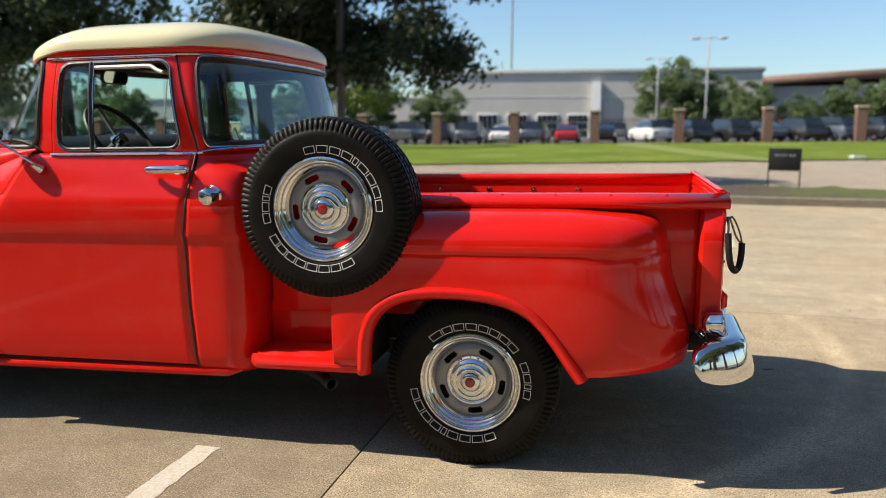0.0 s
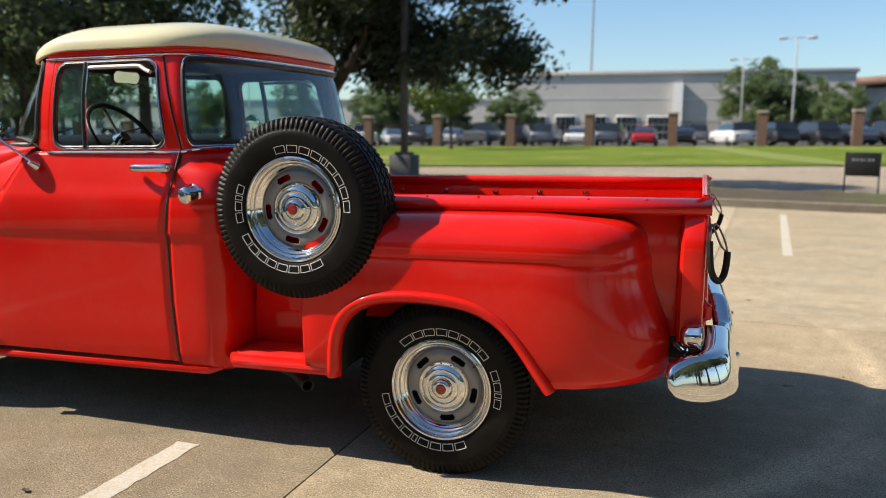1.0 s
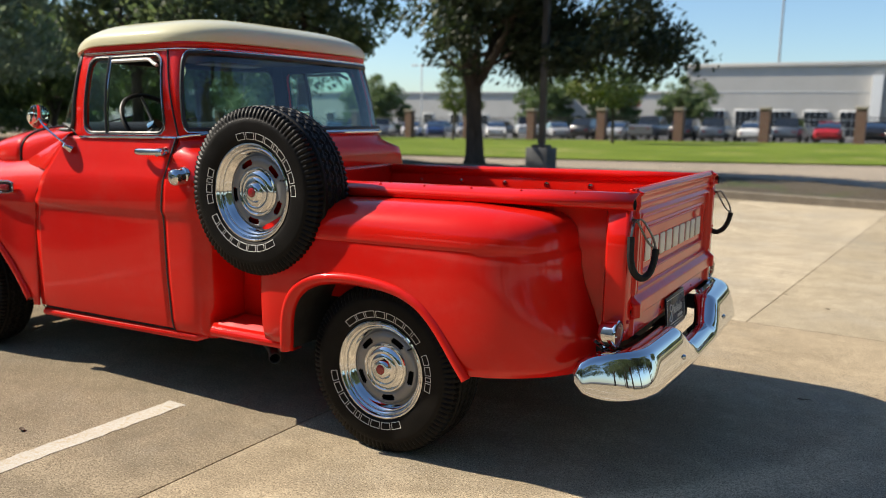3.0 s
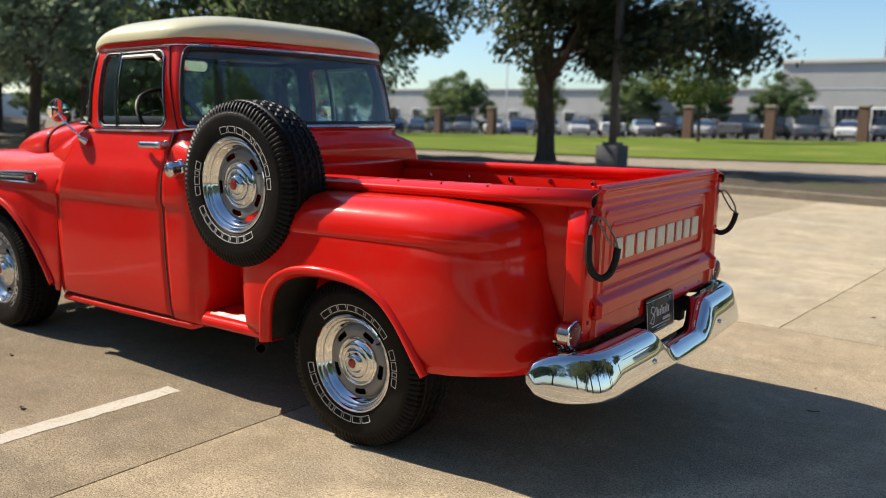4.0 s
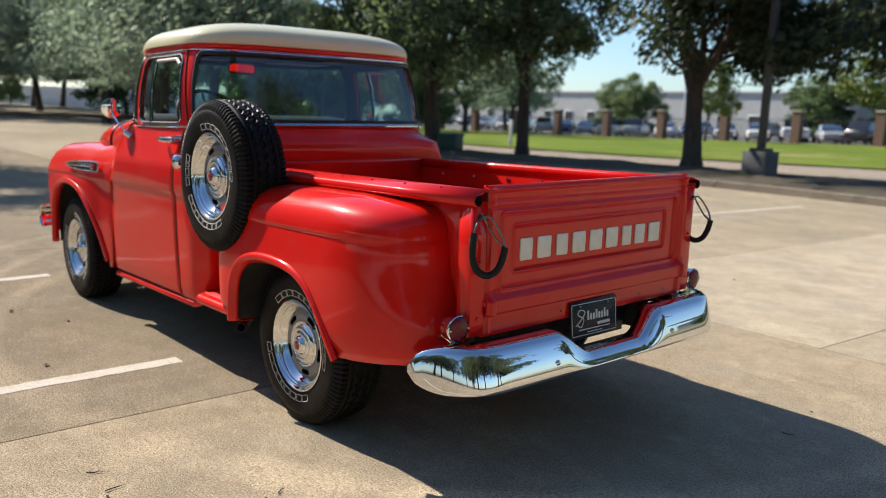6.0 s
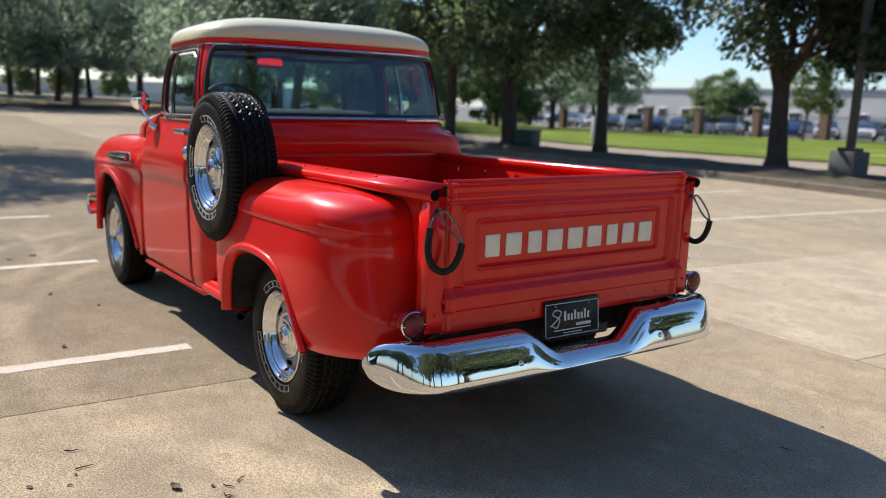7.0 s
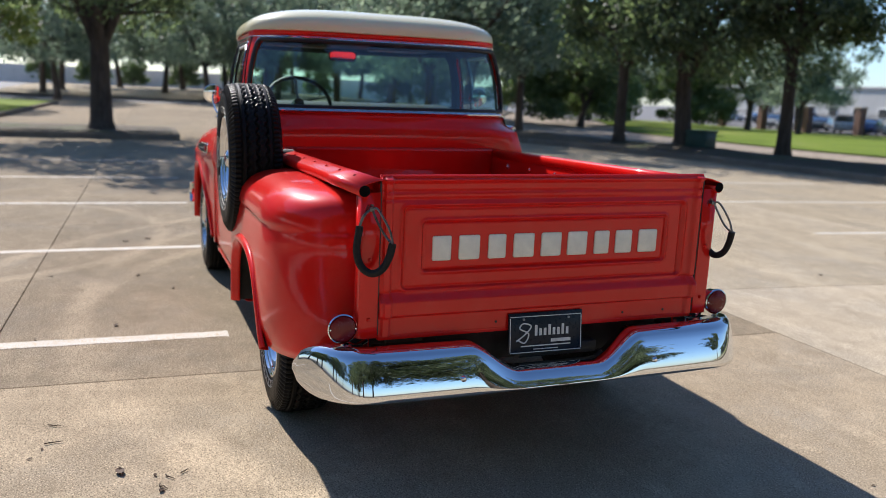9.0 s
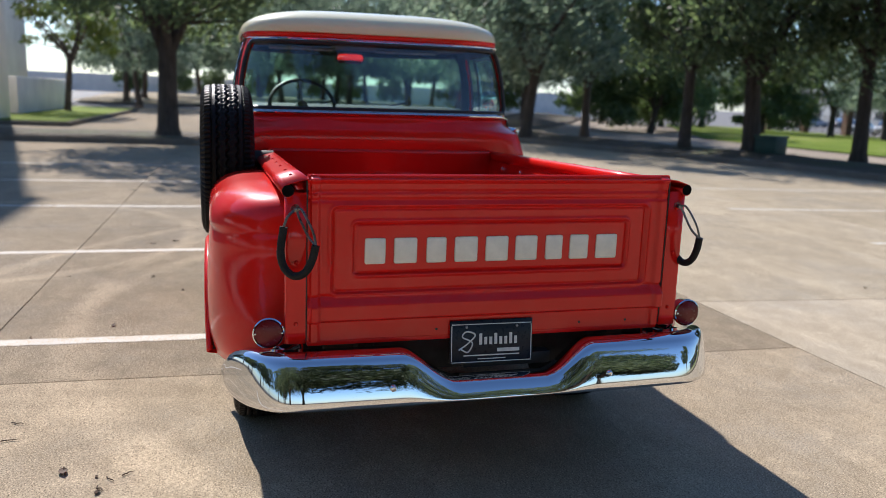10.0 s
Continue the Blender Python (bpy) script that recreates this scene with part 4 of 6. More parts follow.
def parked_car(shape, colour, x, y, turn):
    st, cab = SHAPES[shape]
    t = thing("parked_car", f"{colour} {'pickup' if shape == 'pickup' else 'SUV' if shape == 'suv' else 'sedan'} parked behind the fence", "car", (x, y, level(x, y)), turn, "parked cars")
    rows = []
    for px, z0, z1, w in st:
        rows.append([(px, -w * 0.92, z0), (px, -w, lerp(z0, z1, 0.3)), (px, -w * 0.99, lerp(z0, z1, 0.75)), (px, -w * 0.9, z1), (px, 0, z1 + 0.04),
                     (px, w * 0.9, z1), (px, w * 0.99, lerp(z0, z1, 0.75)), (px, w, lerp(z0, z1, 0.3)), (px, w * 0.92, z0)])
    bm = grid(rows, None, close_v=True)
    for r in (rows[0], rows[-1]):
        bm.faces.new([bm.verts.new(p) for p in r])
    part("body", bm, car_mats[colour], t, "", 40)
    w = st[2][3]
    rows = []
    for i, (px, z) in enumerate(cab):
        b = curve_at([(s[0], s[2]) for s in st], px)
        wt = w * (0.74 if 0 < i < len(cab) - 1 else 0.86)
        rows.append([(px, -w * 0.88, b - 0.02), (px, -wt, z - 0.03), (px, 0, z + 0.015), (px, wt, z - 0.03), (px, w * 0.88, b - 0.02)])
    part("cabin_glass", grid(rows), CARGLASS, t, "dark tinted cabin glass", 30)
    roof = []
    for i in (1, 2):
        px, z = cab[i]
        roof.append([(px - 0.03, -w * 0.76, z - 0.06), (px - 0.03, -w * 0.7, z + 0.005), (px - 0.03, 0, z + 0.035), (px - 0.03, w * 0.7, z + 0.005), (px - 0.03, w * 0.76, z - 0.06)])
    part("roof", grid(roof), car_mats[colour], t, "", 50, 0.03)
    for sx in (-1, 1):
        for sy in (-1, 1):
            wh = new("wheel", wheel_me)
            wh.parent, wh.location = t, (sx * st[-1][0] * 0.6, sy * (w - 0.1), 0.335)
            wh.rotation_euler = (0, 0, 0 if sy < 0 else math.pi)
            hb = new("rim", hub_me)
            hb.parent = wh
    for sy in (-1, 1):
        zf = st[0][2] - 0.08
        part("headlight", bevelled((st[0][0] - 0.005, sy * 0.55 - 0.14, zf - 0.06), (st[0][0] + 0.12, sy * 0.55 + 0.14, zf + 0.05), 0.02), GALV, t)
        zr = st[-1][2] - 0.1
        part("tail_light", bevelled((st[-1][0] - 0.12, sy * 0.58 - 0.13, zr - 0.07), (st[-1][0] + 0.005, sy * 0.58 + 0.13, zr + 0.05), 0.02), LENS, t)
    return t


rc = random.Random(9)
row1 = [("suv", "black", -22.4, -91), ("sedan", "silver", -19.8, -88), ("pickup", "grey", -17.2, -92), ("suv", "black", -14.6, -89), ("suv", "slate", -12.1, -90), ("sedan", "white", -9.7, -87),
        ("suv", "slate", -7.2, -92), ("sedan", "red", -4.6, -88), ("sedan", "black", -1.8, -90), ("suv", "white", 1.6, -68), ("suv", "black", 4.3, -66), ("suv", "black", 7.0, -66), ("sedan", "slate", 9.4, -64), ("suv", "black", 11.8, -63),
        ("suv", "slate", 14.2, -60), ("suv", "black", 16.7, -62), ("suv", "grey", 19.2, -60), ("suv", "slate", 21.7, -61), ("suv", "black", 24.2, -60), ("sedan", "blue", 26.8, -62)]
for shape, colour, x, turn in row1:
    parked_car(shape, colour, x, FENCE_Y + 7.5 + rc.uniform(-0.4, 0.4), turn)
row2 = ["silver", "white", "slate", "white", "blue", "silver", "white", "silver", "white", "blue", "silver", "white", "red", "silver"]
for i, colour in enumerate(row2):
    x = -64 + i * 2.95
    parked_car("pickup" if i == 12 else rc.choice(("sedan", "suv", "sedan")), "white" if i == 12 else colour, x, FENCE_Y + 8 + rc.uniform(-0.4, 0.4), -60 + rc.uniform(-4, 4))
for i in range(16):
    parked_car(rc.choice(("sedan", "suv")), rc.choice(list(CARS)), -100 + i * 7.6, FENCE_Y + 24 + rc.uniform(-1, 1), rc.choice((-90, 90)))


# ---- the pickup ----
RAKE, ROLL = 0.02, 0.0095     # the body sits low in front and a little high on the right
truck = thing("pickup_truck", "glossy red stepside pickup with a cream roof, parked", "pickup truck", (-0.02, 0.010, 0), 1.2)


def tpart(name, bm, mat, parent=None, label="", smooth=35, thick=0.0, bevel=0.0, rake=True, away=None):
    """A part of the pickup; its body sits a little lower in front."""
    if rake:
        for v in bm.verts:
            v.co.z += RAKE * v.co.x + ROLL * (v.co.y + 0.70)
    return part(name, bm, mat, parent or truck, label, smooth, thick, bevel, away)


def lined(ob, mat):
    """Gives the inner side of a thick sheet its own lining."""
    ob.data.materials.append(mat)
    ob.modifiers["thickness"].material_offset = 1
    return ob


SIDES = (-1, 1)

# rear fenders
ARCH = [(-0.425, 0.385), (-0.418, 0.52), (-0.40, 0.60), (-0.36, 0.665), (-0.30, 0.71), (-0.22, 0.737), (-0.12, 0.748), (-0.02, 0.747), (0.08, 0.737), (0.17, 0.715), (0.25, 0.672), (0.31, 0.615), (0.36, 0.55), (0.41, 0.475), (0.445, 0.425)]


def fender_rear(sign):
    crease, inner, xf = 0.898, 0.63, -0.548

    def low_edge(x):
        if x < ARCH[0][0]:
            return 0.428
        if x > ARCH[-1][0]:
            return lerp(0.422, 0.452, (x - 0.445) / 0.4)
        return curve_at(ARCH, x)

    xs = [xf, -0.543, -0.52, -0.48, -0.44, -0.4255] + [p[0] for p in spline([(x, z, 0) for x, z in ARCH], 4)] + [0.449, 0.47, 0.50]
    turns = [1 - (1 - k / 28) ** 2.2 for k in range(1, 29)]

    def side_at(u, w):
        """The half width at u from where the side starts to taper (0) to the tail (1)."""
        return inner + (w - inner) * max(0.0, 1 - max(0.0, u) ** 2.8) ** 0.45

    def plan(i, xe, w):
        """Point i along the plan line: straight, tapering, then round the rear corner to the bed."""
        if i < len(xs):
            return xs[i], side_at((xs[i] - 0.28) / (xe - 0.28), w) - 0.012 * smoothstep(-0.5, xf, xs[i])
        u5 = 0.22 / (xe - 0.28)
        u = lerp(u5, 1.0, turns[i - len(xs)])
        return 0.28 + (xe - 0.28) * u, side_at(u, w)

    n = len(xs) + len(turns)
    rows = []
    for k in range(9):      # crown
        a = math.pi / 2 * (1 - k / 8)
        w = 0.735 + 0.195 * math.cos(a) ** 0.8
        z = crease + 0.006 + 0.142 * math.sin(a) ** 0.85
        xe = 0.60 + 0.155 * math.cos(a) ** 0.7
        row = []
        for i in range(n):
            x, y = plan(i, xe, w)
            dip = 0.012 * smoothstep(-0.1, -0.545, x) + 0.02 * smoothstep(0.3, 0.7, x) * math.sin(a)
            row.append((x, sign * y, z - dip))
        rows.append(row)
    rows.insert(0, [(x, sign * min(abs(y), inner), z + 0.002) for x, y, z in rows[0]])
    for w, xe, z in ((0.929, 0.757, 0.896), (0.924, 0.762, 0.888), (0.926, 0.768, 0.876)):
        rows.append([(*[(p[0], sign * p[1]) for p in [plan(i, xe, w)]][0], z) for i in range(n)])
    for k in range(1, 13):  # side below the crease
        t = k / 12
        row = []
        for i in range(n):
            x0 = xs[i] if i < len(xs) else 0.6
            zb = low_edge(x0) if i < len(xs) else lerp(0.424, 0.452, turns[i - len(xs)])
            z = lerp(0.876, zb, t)
            d = (0.876 - z) / 0.45
            xe = 0.768 + 0.085 * smoothstep(0.05, 0.75, d) - 0.015 * smoothstep(0.8, 1.0, d)
            w = 0.926 + 0.014 * math.sin(math.pi * min(1, d * 0.9)) - 0.012 * smoothstep(0.85, 1.0, d)
            x, y = plan(i, xe, w)
            row.append((x, sign * y, z))
        rows.append(row)
    ob = tpart("rear_fender", grid(rows), RED, None, "bulging red rear fender", 40, 0.012, away=(0, sign * 0.4, 0.5))
    # front closing face
    face = [[(p[0], p[1], p[2]) for p in [r[0] for r in rows]], [(p[0] + 0.004, sign * inner, p[2]) for p in [r[0] for r in rows]]]
    tpart("fender_front", grid(face), RED, ob, "", 40)
    # rolled lip round the wheel opening
    lip = []
    path = spline([(-0.437, 0, 0.400)] + [(x - 0.014 * smoothstep(0, -0.42, x) + 0.01 * smoothstep(0.1, 0.4, x), 0, z + 0.012) for x, z in ARCH[1:]] + [(0.465, 0, 0.422)], 4)
    for i, p in enumerate(path):
        d = (path[min(i + 1, len(path) - 1)] - path[max(0, i - 1)]).normalized()
        nrm = Vector((-d.z, 0, d.x))
        row = []
        for k in range(9):
            a = k / 8
            off = 0.004 - 0.054 * a
            out = 0.934 - (0.93 - side_at((p.x - 0.28) / 0.55, 0.93)) + 0.017 * math.sin(math.pi * min(1, a * 1.25 + 0.0)) ** 0.7 - 0.022 * max(0, a - 0.8) / 0.2
            row.append((p.x + nrm.x * off, sign * out, p.z + nrm.z * off))
        lip.append(row)
    tpart("arch_lip", grid(lip), RED, ob, "", 60, 0.004, away=(0, 0, 0.4))
    # inner wheel housing
    well = []
    for i, p in enumerate(path):
        q = Vector((0, 0, 0.36))
        o = q + (Vector((p.x, 0, p.z)) - q) * 0.955
        well.append([(o.x, sign * (side_at((o.x - 0.28) / 0.55, 0.93) - 0.004), o.z), (o.x, sign * 0.55, o.z)])
    tpart("wheel_housing", grid(well), UNDER, ob, "dark wheel housing", 60)
    return ob


for s in SIDES:
    fender_rear(s)

# bed
BX0, BX1, BW = -0.93, 0.93, 0.625
for s in SIDES:
    side = tpart("bed_side", bevelled((BX0, s * BW - 0.009 if s > 0 else -BW - 0.009, 0.58), (BX1, s * BW + 0.009 if s > 0 else -BW + 0.009, 1.085), 0.004), RED, None, "red steel bed side")
    prof = [(0.612, 1.05), (0.612, 1.088), (0.618, 1.098), (0.630, 1.103), (0.655, 1.099), (0.69, 1.088)]
    for k in range(11):
        a = math.pi / 2 - math.pi * 1.6 * k / 10
        prof.append((0.692 + 0.019 * math.cos(a), 1.066 + 0.021 * math.sin(a)))
    rows = [[(x, s * y, z) for y, z in prof] for x in (BX0 + 0.01, -0.5, 0.0, 0.5, 0.972)]
    tpart("top_rail", grid(rows), RED, side, "rolled red top rail", 50, 0.003, away=(0, s * 0.66, 1.06))
    # near-black disc paints the shade inside the rolled rail's end
    tpart("rail_end", revolve([(0.0, 0.9735), (0.0185, 0.9735)], "x", 16, None, (0, s * 0.692, 1.066)), HOLE, side, "near-black disc as the shaded hollow of the rail end")
    for x in [-0.55 + 0.215 * i for i in range(7)]:
        tpart("rivet", revolve([(0.006, -0.001), (0.006, 0.001), (0.0035, 0.004), (0.0, 0.005)], "z", 10, None, (x, s * 0.664, 1.097)), RED, side)
    for x in (-0.71, -0.44, -0.16, 0.09, 0.34):
        b = revolve([(0.0, -0.008), (0.006, -0.007), (0.0085, -0.003), (0.0145, -0.002), (0.0145, 0.0)], "y", 12, None, (x, 0.616, 1.015))
        if s < 0:
            bmesh.ops.scale(b, vec=(1, -1, 1), verts=b.verts)
        tpart("bolt", b, CHROME, side, "round plated bolt head")
    # corner post with its folded edge
    post_rows = []
    for z in (0.575, 0.62, 0.9, 1.06):
        post_rows.append([(0.865, s * 0.634, z), (0.872, s * 0.680, z), (0.882, s * 0.694, z), (0.946, s * 0.701, z), (0.957, s * 0.697, z), (0.961, s * 0.686, z), (0.961, s * 0.6345, z), (0.93, s * 0.634, z)])
    tpart("corner_post", grid(post_rows), RED, side, "folded red corner post", 30, 0.004, away=(0.9, s * 0.64, 0.8))
    for z in (0.64, 0.84, 1.0):
        tpart("bolt", revolve([(0.0, 0.008), (0.005, 0.007), (0.008, 0.0)], "x", 8, None, (0.961, s * 0.665, z)), RED, side)
# ribbed front panel and plank floor
rows = []
for k in range(41):
    z = 0.58 + 0.52 * k / 40
    d = 0.012 * max(0, math.sin((z - 0.60) * 2 * math.pi / 0.15)) if z < 1.02 else 0.0
    rows.append([(BX0 + 0.01 + d, -0.612, z), (BX0 + 0.01 + d, 0.612, z)])
rows.append([(BX0 - 0.03, -0.63, 1.105), (BX0 - 0.03, 0.63, 1.105)])
rows.append([(BX0 - 0.035, -0.63, 1.07), (BX0 - 0.035, 0.63, 1.07)])
front_panel = tpart("front_panel", grid(rows), RED, None, "ribbed red bed front", 50, 0.004, away=(-2, 0, 0.8))
for i in range(8):
    y = -0.60 + i * 0.1505
    tpart("floor_plank", bevelled((BX0 + 0.02, y, 0.64), (BX1 - 0.01, y + 0.146, 0.665), 0.003), RED, None)
tpart("rear_sill", bevelled((0.90, -0.63, 0.562), (0.955, 0.63, 0.588), 0.006), RED, None, "red rear cross sill")
tpart("rear_cross_member", bevelled((0.80, -0.56, 0.42), (0.84, 0.56, 0.60), 0.01), UNDER, None, "dark frame cross member")

# tailgate
TG = 0.957


def gate_depth(y, z):
    def frame_bead(hw, z0, z1, wd, r):
        cx, cz, hz = max(0, abs(y) - (hw - r)), z - (z0 + z1) / 2, (z1 - z0) / 2
        cz = max(0, abs(cz) - (hz - r))
        d = math.hypot(cx, cz) - r if (cx > 0 or cz > 0) else max(abs(y) - hw, abs(z - (z0 + z1) / 2) - hz)
        return d

    d = 0.0
    a = frame_bead(0.553, 0.733, 1.012, 0, 0.02)
    b = frame_bead(0.483, 0.793, 0.962, 0, 0.015)
    d -= 0.006 * smoothstep(0.004, -0.004, a)
    d += 0.006 * math.exp(-((a - 0.006) / 0.006) ** 2) - 0.004 * math.exp(-((a + 0.006) / 0.004) ** 2)
    d -= 0.004 * smoothstep(0.004, -0.004, b)
    d += 0.005 * math.exp(-((b - 0.005) / 0.005) ** 2) - 0.004 * math.exp(-((b + 0.005) / 0.0035) ** 2)
    d -= 0.005 * math.exp(-((z - 1.035) / 0.006) ** 2) + 0.004 * math.exp(-((z - 1.062) / 0.005) ** 2)
    d += 0.022 * smoothstep(0.720, 0.693, z) * smoothstep(0.640, 0.650, z)
    d -= 0.006 * math.exp(-((z - 0.726) / 0.005) ** 2)
    d += 0.014 * smoothstep(0.588, 0.600, abs(y)) - 0.014 * smoothstep(0.618, 0.625, abs(y))
    d += 0.010 * smoothstep(1.085, 1.10, z) - 0.02 * smoothstep(1.10, 1.112, z)
    return d


ny, nz = 300, 220
rows = [[(TG + gate_depth(-0.631 + 1.262 * j / ny, 0.578 + 0.537 * i / nz), -0.631 + 1.262 * j / ny, 0.578 + 0.537 * i / nz) for j in range(ny + 1)] for i in range(nz + 1)]
tailgate = tpart("tailgate", grid(rows), RED, None, "pressed red steel tailgate with stepped panels", 60, 0.014, away=(0, 0, 0.8))
tpart("top_roll", tube([(TG - 0.008, -0.629, 1.106), (TG - 0.008, 0.629, 1.106)], 0.011, 10), RED, tailgate)
for y, wd in ((-0.447, 0.068), (-0.351, 0.077), (-0.242, 0.067), (-0.146, 0.080), (-0.038, 0.080), (0.068, 0.079), (0.178, 0.062), (0.267, 0.070), (0.366, 0.080)):
    tpart("emblem_block", bevelled((TG - 0.012, y, 0.826), (TG - 0.003, y + wd, 0.911), 0.006), EMBLEM, tailgate, "plain off-white raised block")
for y in (-0.6325, 0.6325):
    tpart("gate_gap", tube([(TG - 0.002, y, 0.585), (TG - 0.002, y, 0.85), (TG - 0.002, y, 1.095)], 0.0038, 6), BLACK, tailgate, "dark gap beside the tailgate")
for z in (0.60,):
    for y in (-0.2, -0.1, 0.32, 0.5):
        tpart("bolt", revolve([(0.0, 0.004), (0.004, 0.003), (0.005, 0.0)], "x", 8, None, (TG - 0.001, y, z)), UNDER, tailgate)


def gate_chain(s, swing):
    """A plated link with a sleeved loop and a snap hook; swing turns the loop about its eye."""
    turn = Matrix.Translation((0.972, s * 0.668, 0)) @ Matrix.Rotation(swing, 4, "Z") @ Matrix.Translation((-0.972, -s * 0.668, 0))

    def at(points):
        return [turn @ Vector(q) for q in points]

    ch = tpart("tailgate_chain", tube(spline(at([(0.972, s * 0.672, 1.008), (0.985, s * 0.69, 0.985), (0.99, s * 0.7, 0.955)]), 5), 0.0045, 6), LINK, None, "plated link chain with a black sleeve")
    tpart("sleeve", tube(spline(at([(0.99, s * 0.70, 0.955), (1.0, s * 0.705, 0.88), (1.004, s * 0.69, 0.83), (1.005, s * 0.655, 0.806), (1.003, s * 0.62, 0.82), (0.999, s * 0.598, 0.86), (0.995, s * 0.588, 0.905)]), 6), 0.0125, 10), SLEEVE, ch, "black rubber hose")
    tpart("snap_hook", tube(spline(at([(0.995, s * 0.588, 0.905), (0.99, s * 0.60, 0.945), (0.984, s * 0.628, 0.99), (0.978, s * 0.648, 1.012), (0.976, s * 0.66, 1.005), (0.98, s * 0.652, 0.985), (0.986, s * 0.618, 0.93), (0.993, s * 0.59, 0.905)]), 5), 0.004, 6), LINK, ch, "plated snap hook")
    tpart("eye_bolt", revolve([(0.0, 0.02), (0.007, 0.018), (0.007, 0.0), (0.016, 0.0), (0.016, -0.004)], "x", 12, None, (0.961, s * 0.668, 1.008)), LINK, ch)


gate_chain(-1, radians(-33))
gate_chain(1, radians(110))

# rear bumper: rolled face, greatest reach below the middle, rounded ends
LEAN = [(0.03, -44), (0.08, -12), (0.13, 6), (0.22, 11), (0.5, 16), (0.75, 21), (0.88, 32), (0.96, 60)]     # the face's tilt, in degrees, by height
FACE, reach = [], 0.0
for k in range(31):
    q = 0.03 + 0.94 * k / 30
    reach -= math.tan(radians(curve_at(LEAN, q))) * 0.175 * 0.94 / 30
    FACE.append((reach, q))
peak = max(p for p, q in FACE)
FACE = [(p - peak, q) for p, q in FACE]
FACE = [(FACE[0][0] - 0.03, 0.016), (FACE[0][0] - 0.014, 0.004)] + FACE + [(FACE[-1][0] - 0.012, 0.99), (FACE[-1][0] - 0.035, 0.998), (FACE[-1][0] - 0.075, 0.985)]
rows = []
for y in [-0.896 + 1.792 * i / 160 for i in range(161)]:
    a = abs(y)
    end = max(0.0, (a - 0.62) / 0.276)
    xc = 1.119 - 0.012 * (a / 0.6) ** 2 - 0.235 * end ** 3.0
    dip = smoothstep(0.34, 0.15, a)
    zt, zb = 0.560 - 0.099 * dip, 0.391 + 0.006 * dip
    tip = max(0.0, (a - 0.81) / 0.086)
    k = math.sqrt(max(0.0, 1 - tip ** 2.6)) if tip < 1 else 0.0
    h = (zt - zb) * (0.16 + 0.84 * k)
    zm = (zt + zb) / 2
    nx, nyv = (1.0, 0.0) if a < 0.62 else Vector((1.0, (0.235 * 3.0 * end ** 2) / 0.266)).normalized()
    nyv = math.copysign(nyv, y)
    squash = (0.3 + 0.7 * k) * (1 - 0.25 * dip)
    rows.append([(xc + nx * p * squash, y + nyv * p * squash * 0.45, zm + h * (q - 0.5)) for p, q in FACE])
bumper = tpart("rear_bumper", grid(rows), CHROME, None, "curved chrome rear bumper with a plate dip", 80, 0.003, away=(0.6, 0, 0.48))
for y in (-0.375, 0.375):
    tpart("bumper_bolt", revolve([(0.0, 0.016), (0.006, 0.015), (0.010, 0.010), (0.013, 0.0)], "x", 14, None, (1.098, y, 0.455)), CHROME, bumper, "domed chrome bolt")
for s in SIDES:
    tpart("bumper_bracket", tube(spline([(0.80, s * 0.42, 0.50), (0.93, s * 0.44, 0.50), (1.05, s * 0.45, 0.48)], 4), 0.02, 8, flat=1.8), UNDER, bumper)
    tpart("bumper_bracket", tube(spline([(0.70, s * 0.50, 0.50), (0.86, s * 0.66, 0.53), (0.94, s * 0.79, 0.51)], 4), 0.012, 8, flat=2.2), UNDER, bumper)

# plate on its bracket
plate = tpart("display_plate", bevelled((-0.004, -0.148, -0.072), (0.004, 0.148, 0.072), 0.0035), NAVY, None, "dark dealer plate with pale plain bars")
for lo, hi in (((-0.142, 0.063), (0.142, 0.066)), ((-0.142, -0.066), (0.142, -0.063)), ((-0.144, -0.06), (-0.141, 0.06)), ((0.141, -0.06), (0.144, 0.06))):
    tpart("plate_border", box((0.0042, *lo), (0.0055, *hi)), WHITE, plate, rake=False)
tpart("plate_swash", tube(spline([(0.005, -0.118, -0.022), (0.005, -0.085, 0.0), (0.005, -0.06, 0.028), (0.005, -0.09, 0.040), (0.005, -0.105, 0.022), (0.005, -0.07, 0.002), (0.005, -0.085, -0.03), (0.005, -0.11, -0.02)], 5), 0.0028, 5), WHITE, plate, "pale curved stroke", rake=False)
for lo, hi in [((-0.045 + i * 0.018, -0.006), (-0.035 + i * 0.018, (0.020 if i % 3 else 0.032))) for i in range(8)] + [((0.02, -0.032), (0.10, -0.02)), ((-0.10, -0.044), (0.10, -0.040)), ((-0.05, -0.056), (0.05, -0.053))]:
    tpart("plate_bar", box((0.0042, *lo), (0.0055, *hi)), WHITE, plate, "plain pale bar", rake=False)
for y in (-0.09, 0.09):
    tpart("plate_screw", revolve([(0.0, 0.007), (0.004, 0.006), (0.005, 0.0)], "x", 8, None, (0.003, y, 0.055)), STEEL, plate, rake=False)
plate.matrix_basis = pose(0.972, -0.008, 0.574, 0, -6, 0)
tpart("plate_bracket", bevelled((0.90, -0.10, 0.455), (0.955, 0.22, 0.50), 0.006), BLACK, None, "black plate bracket")

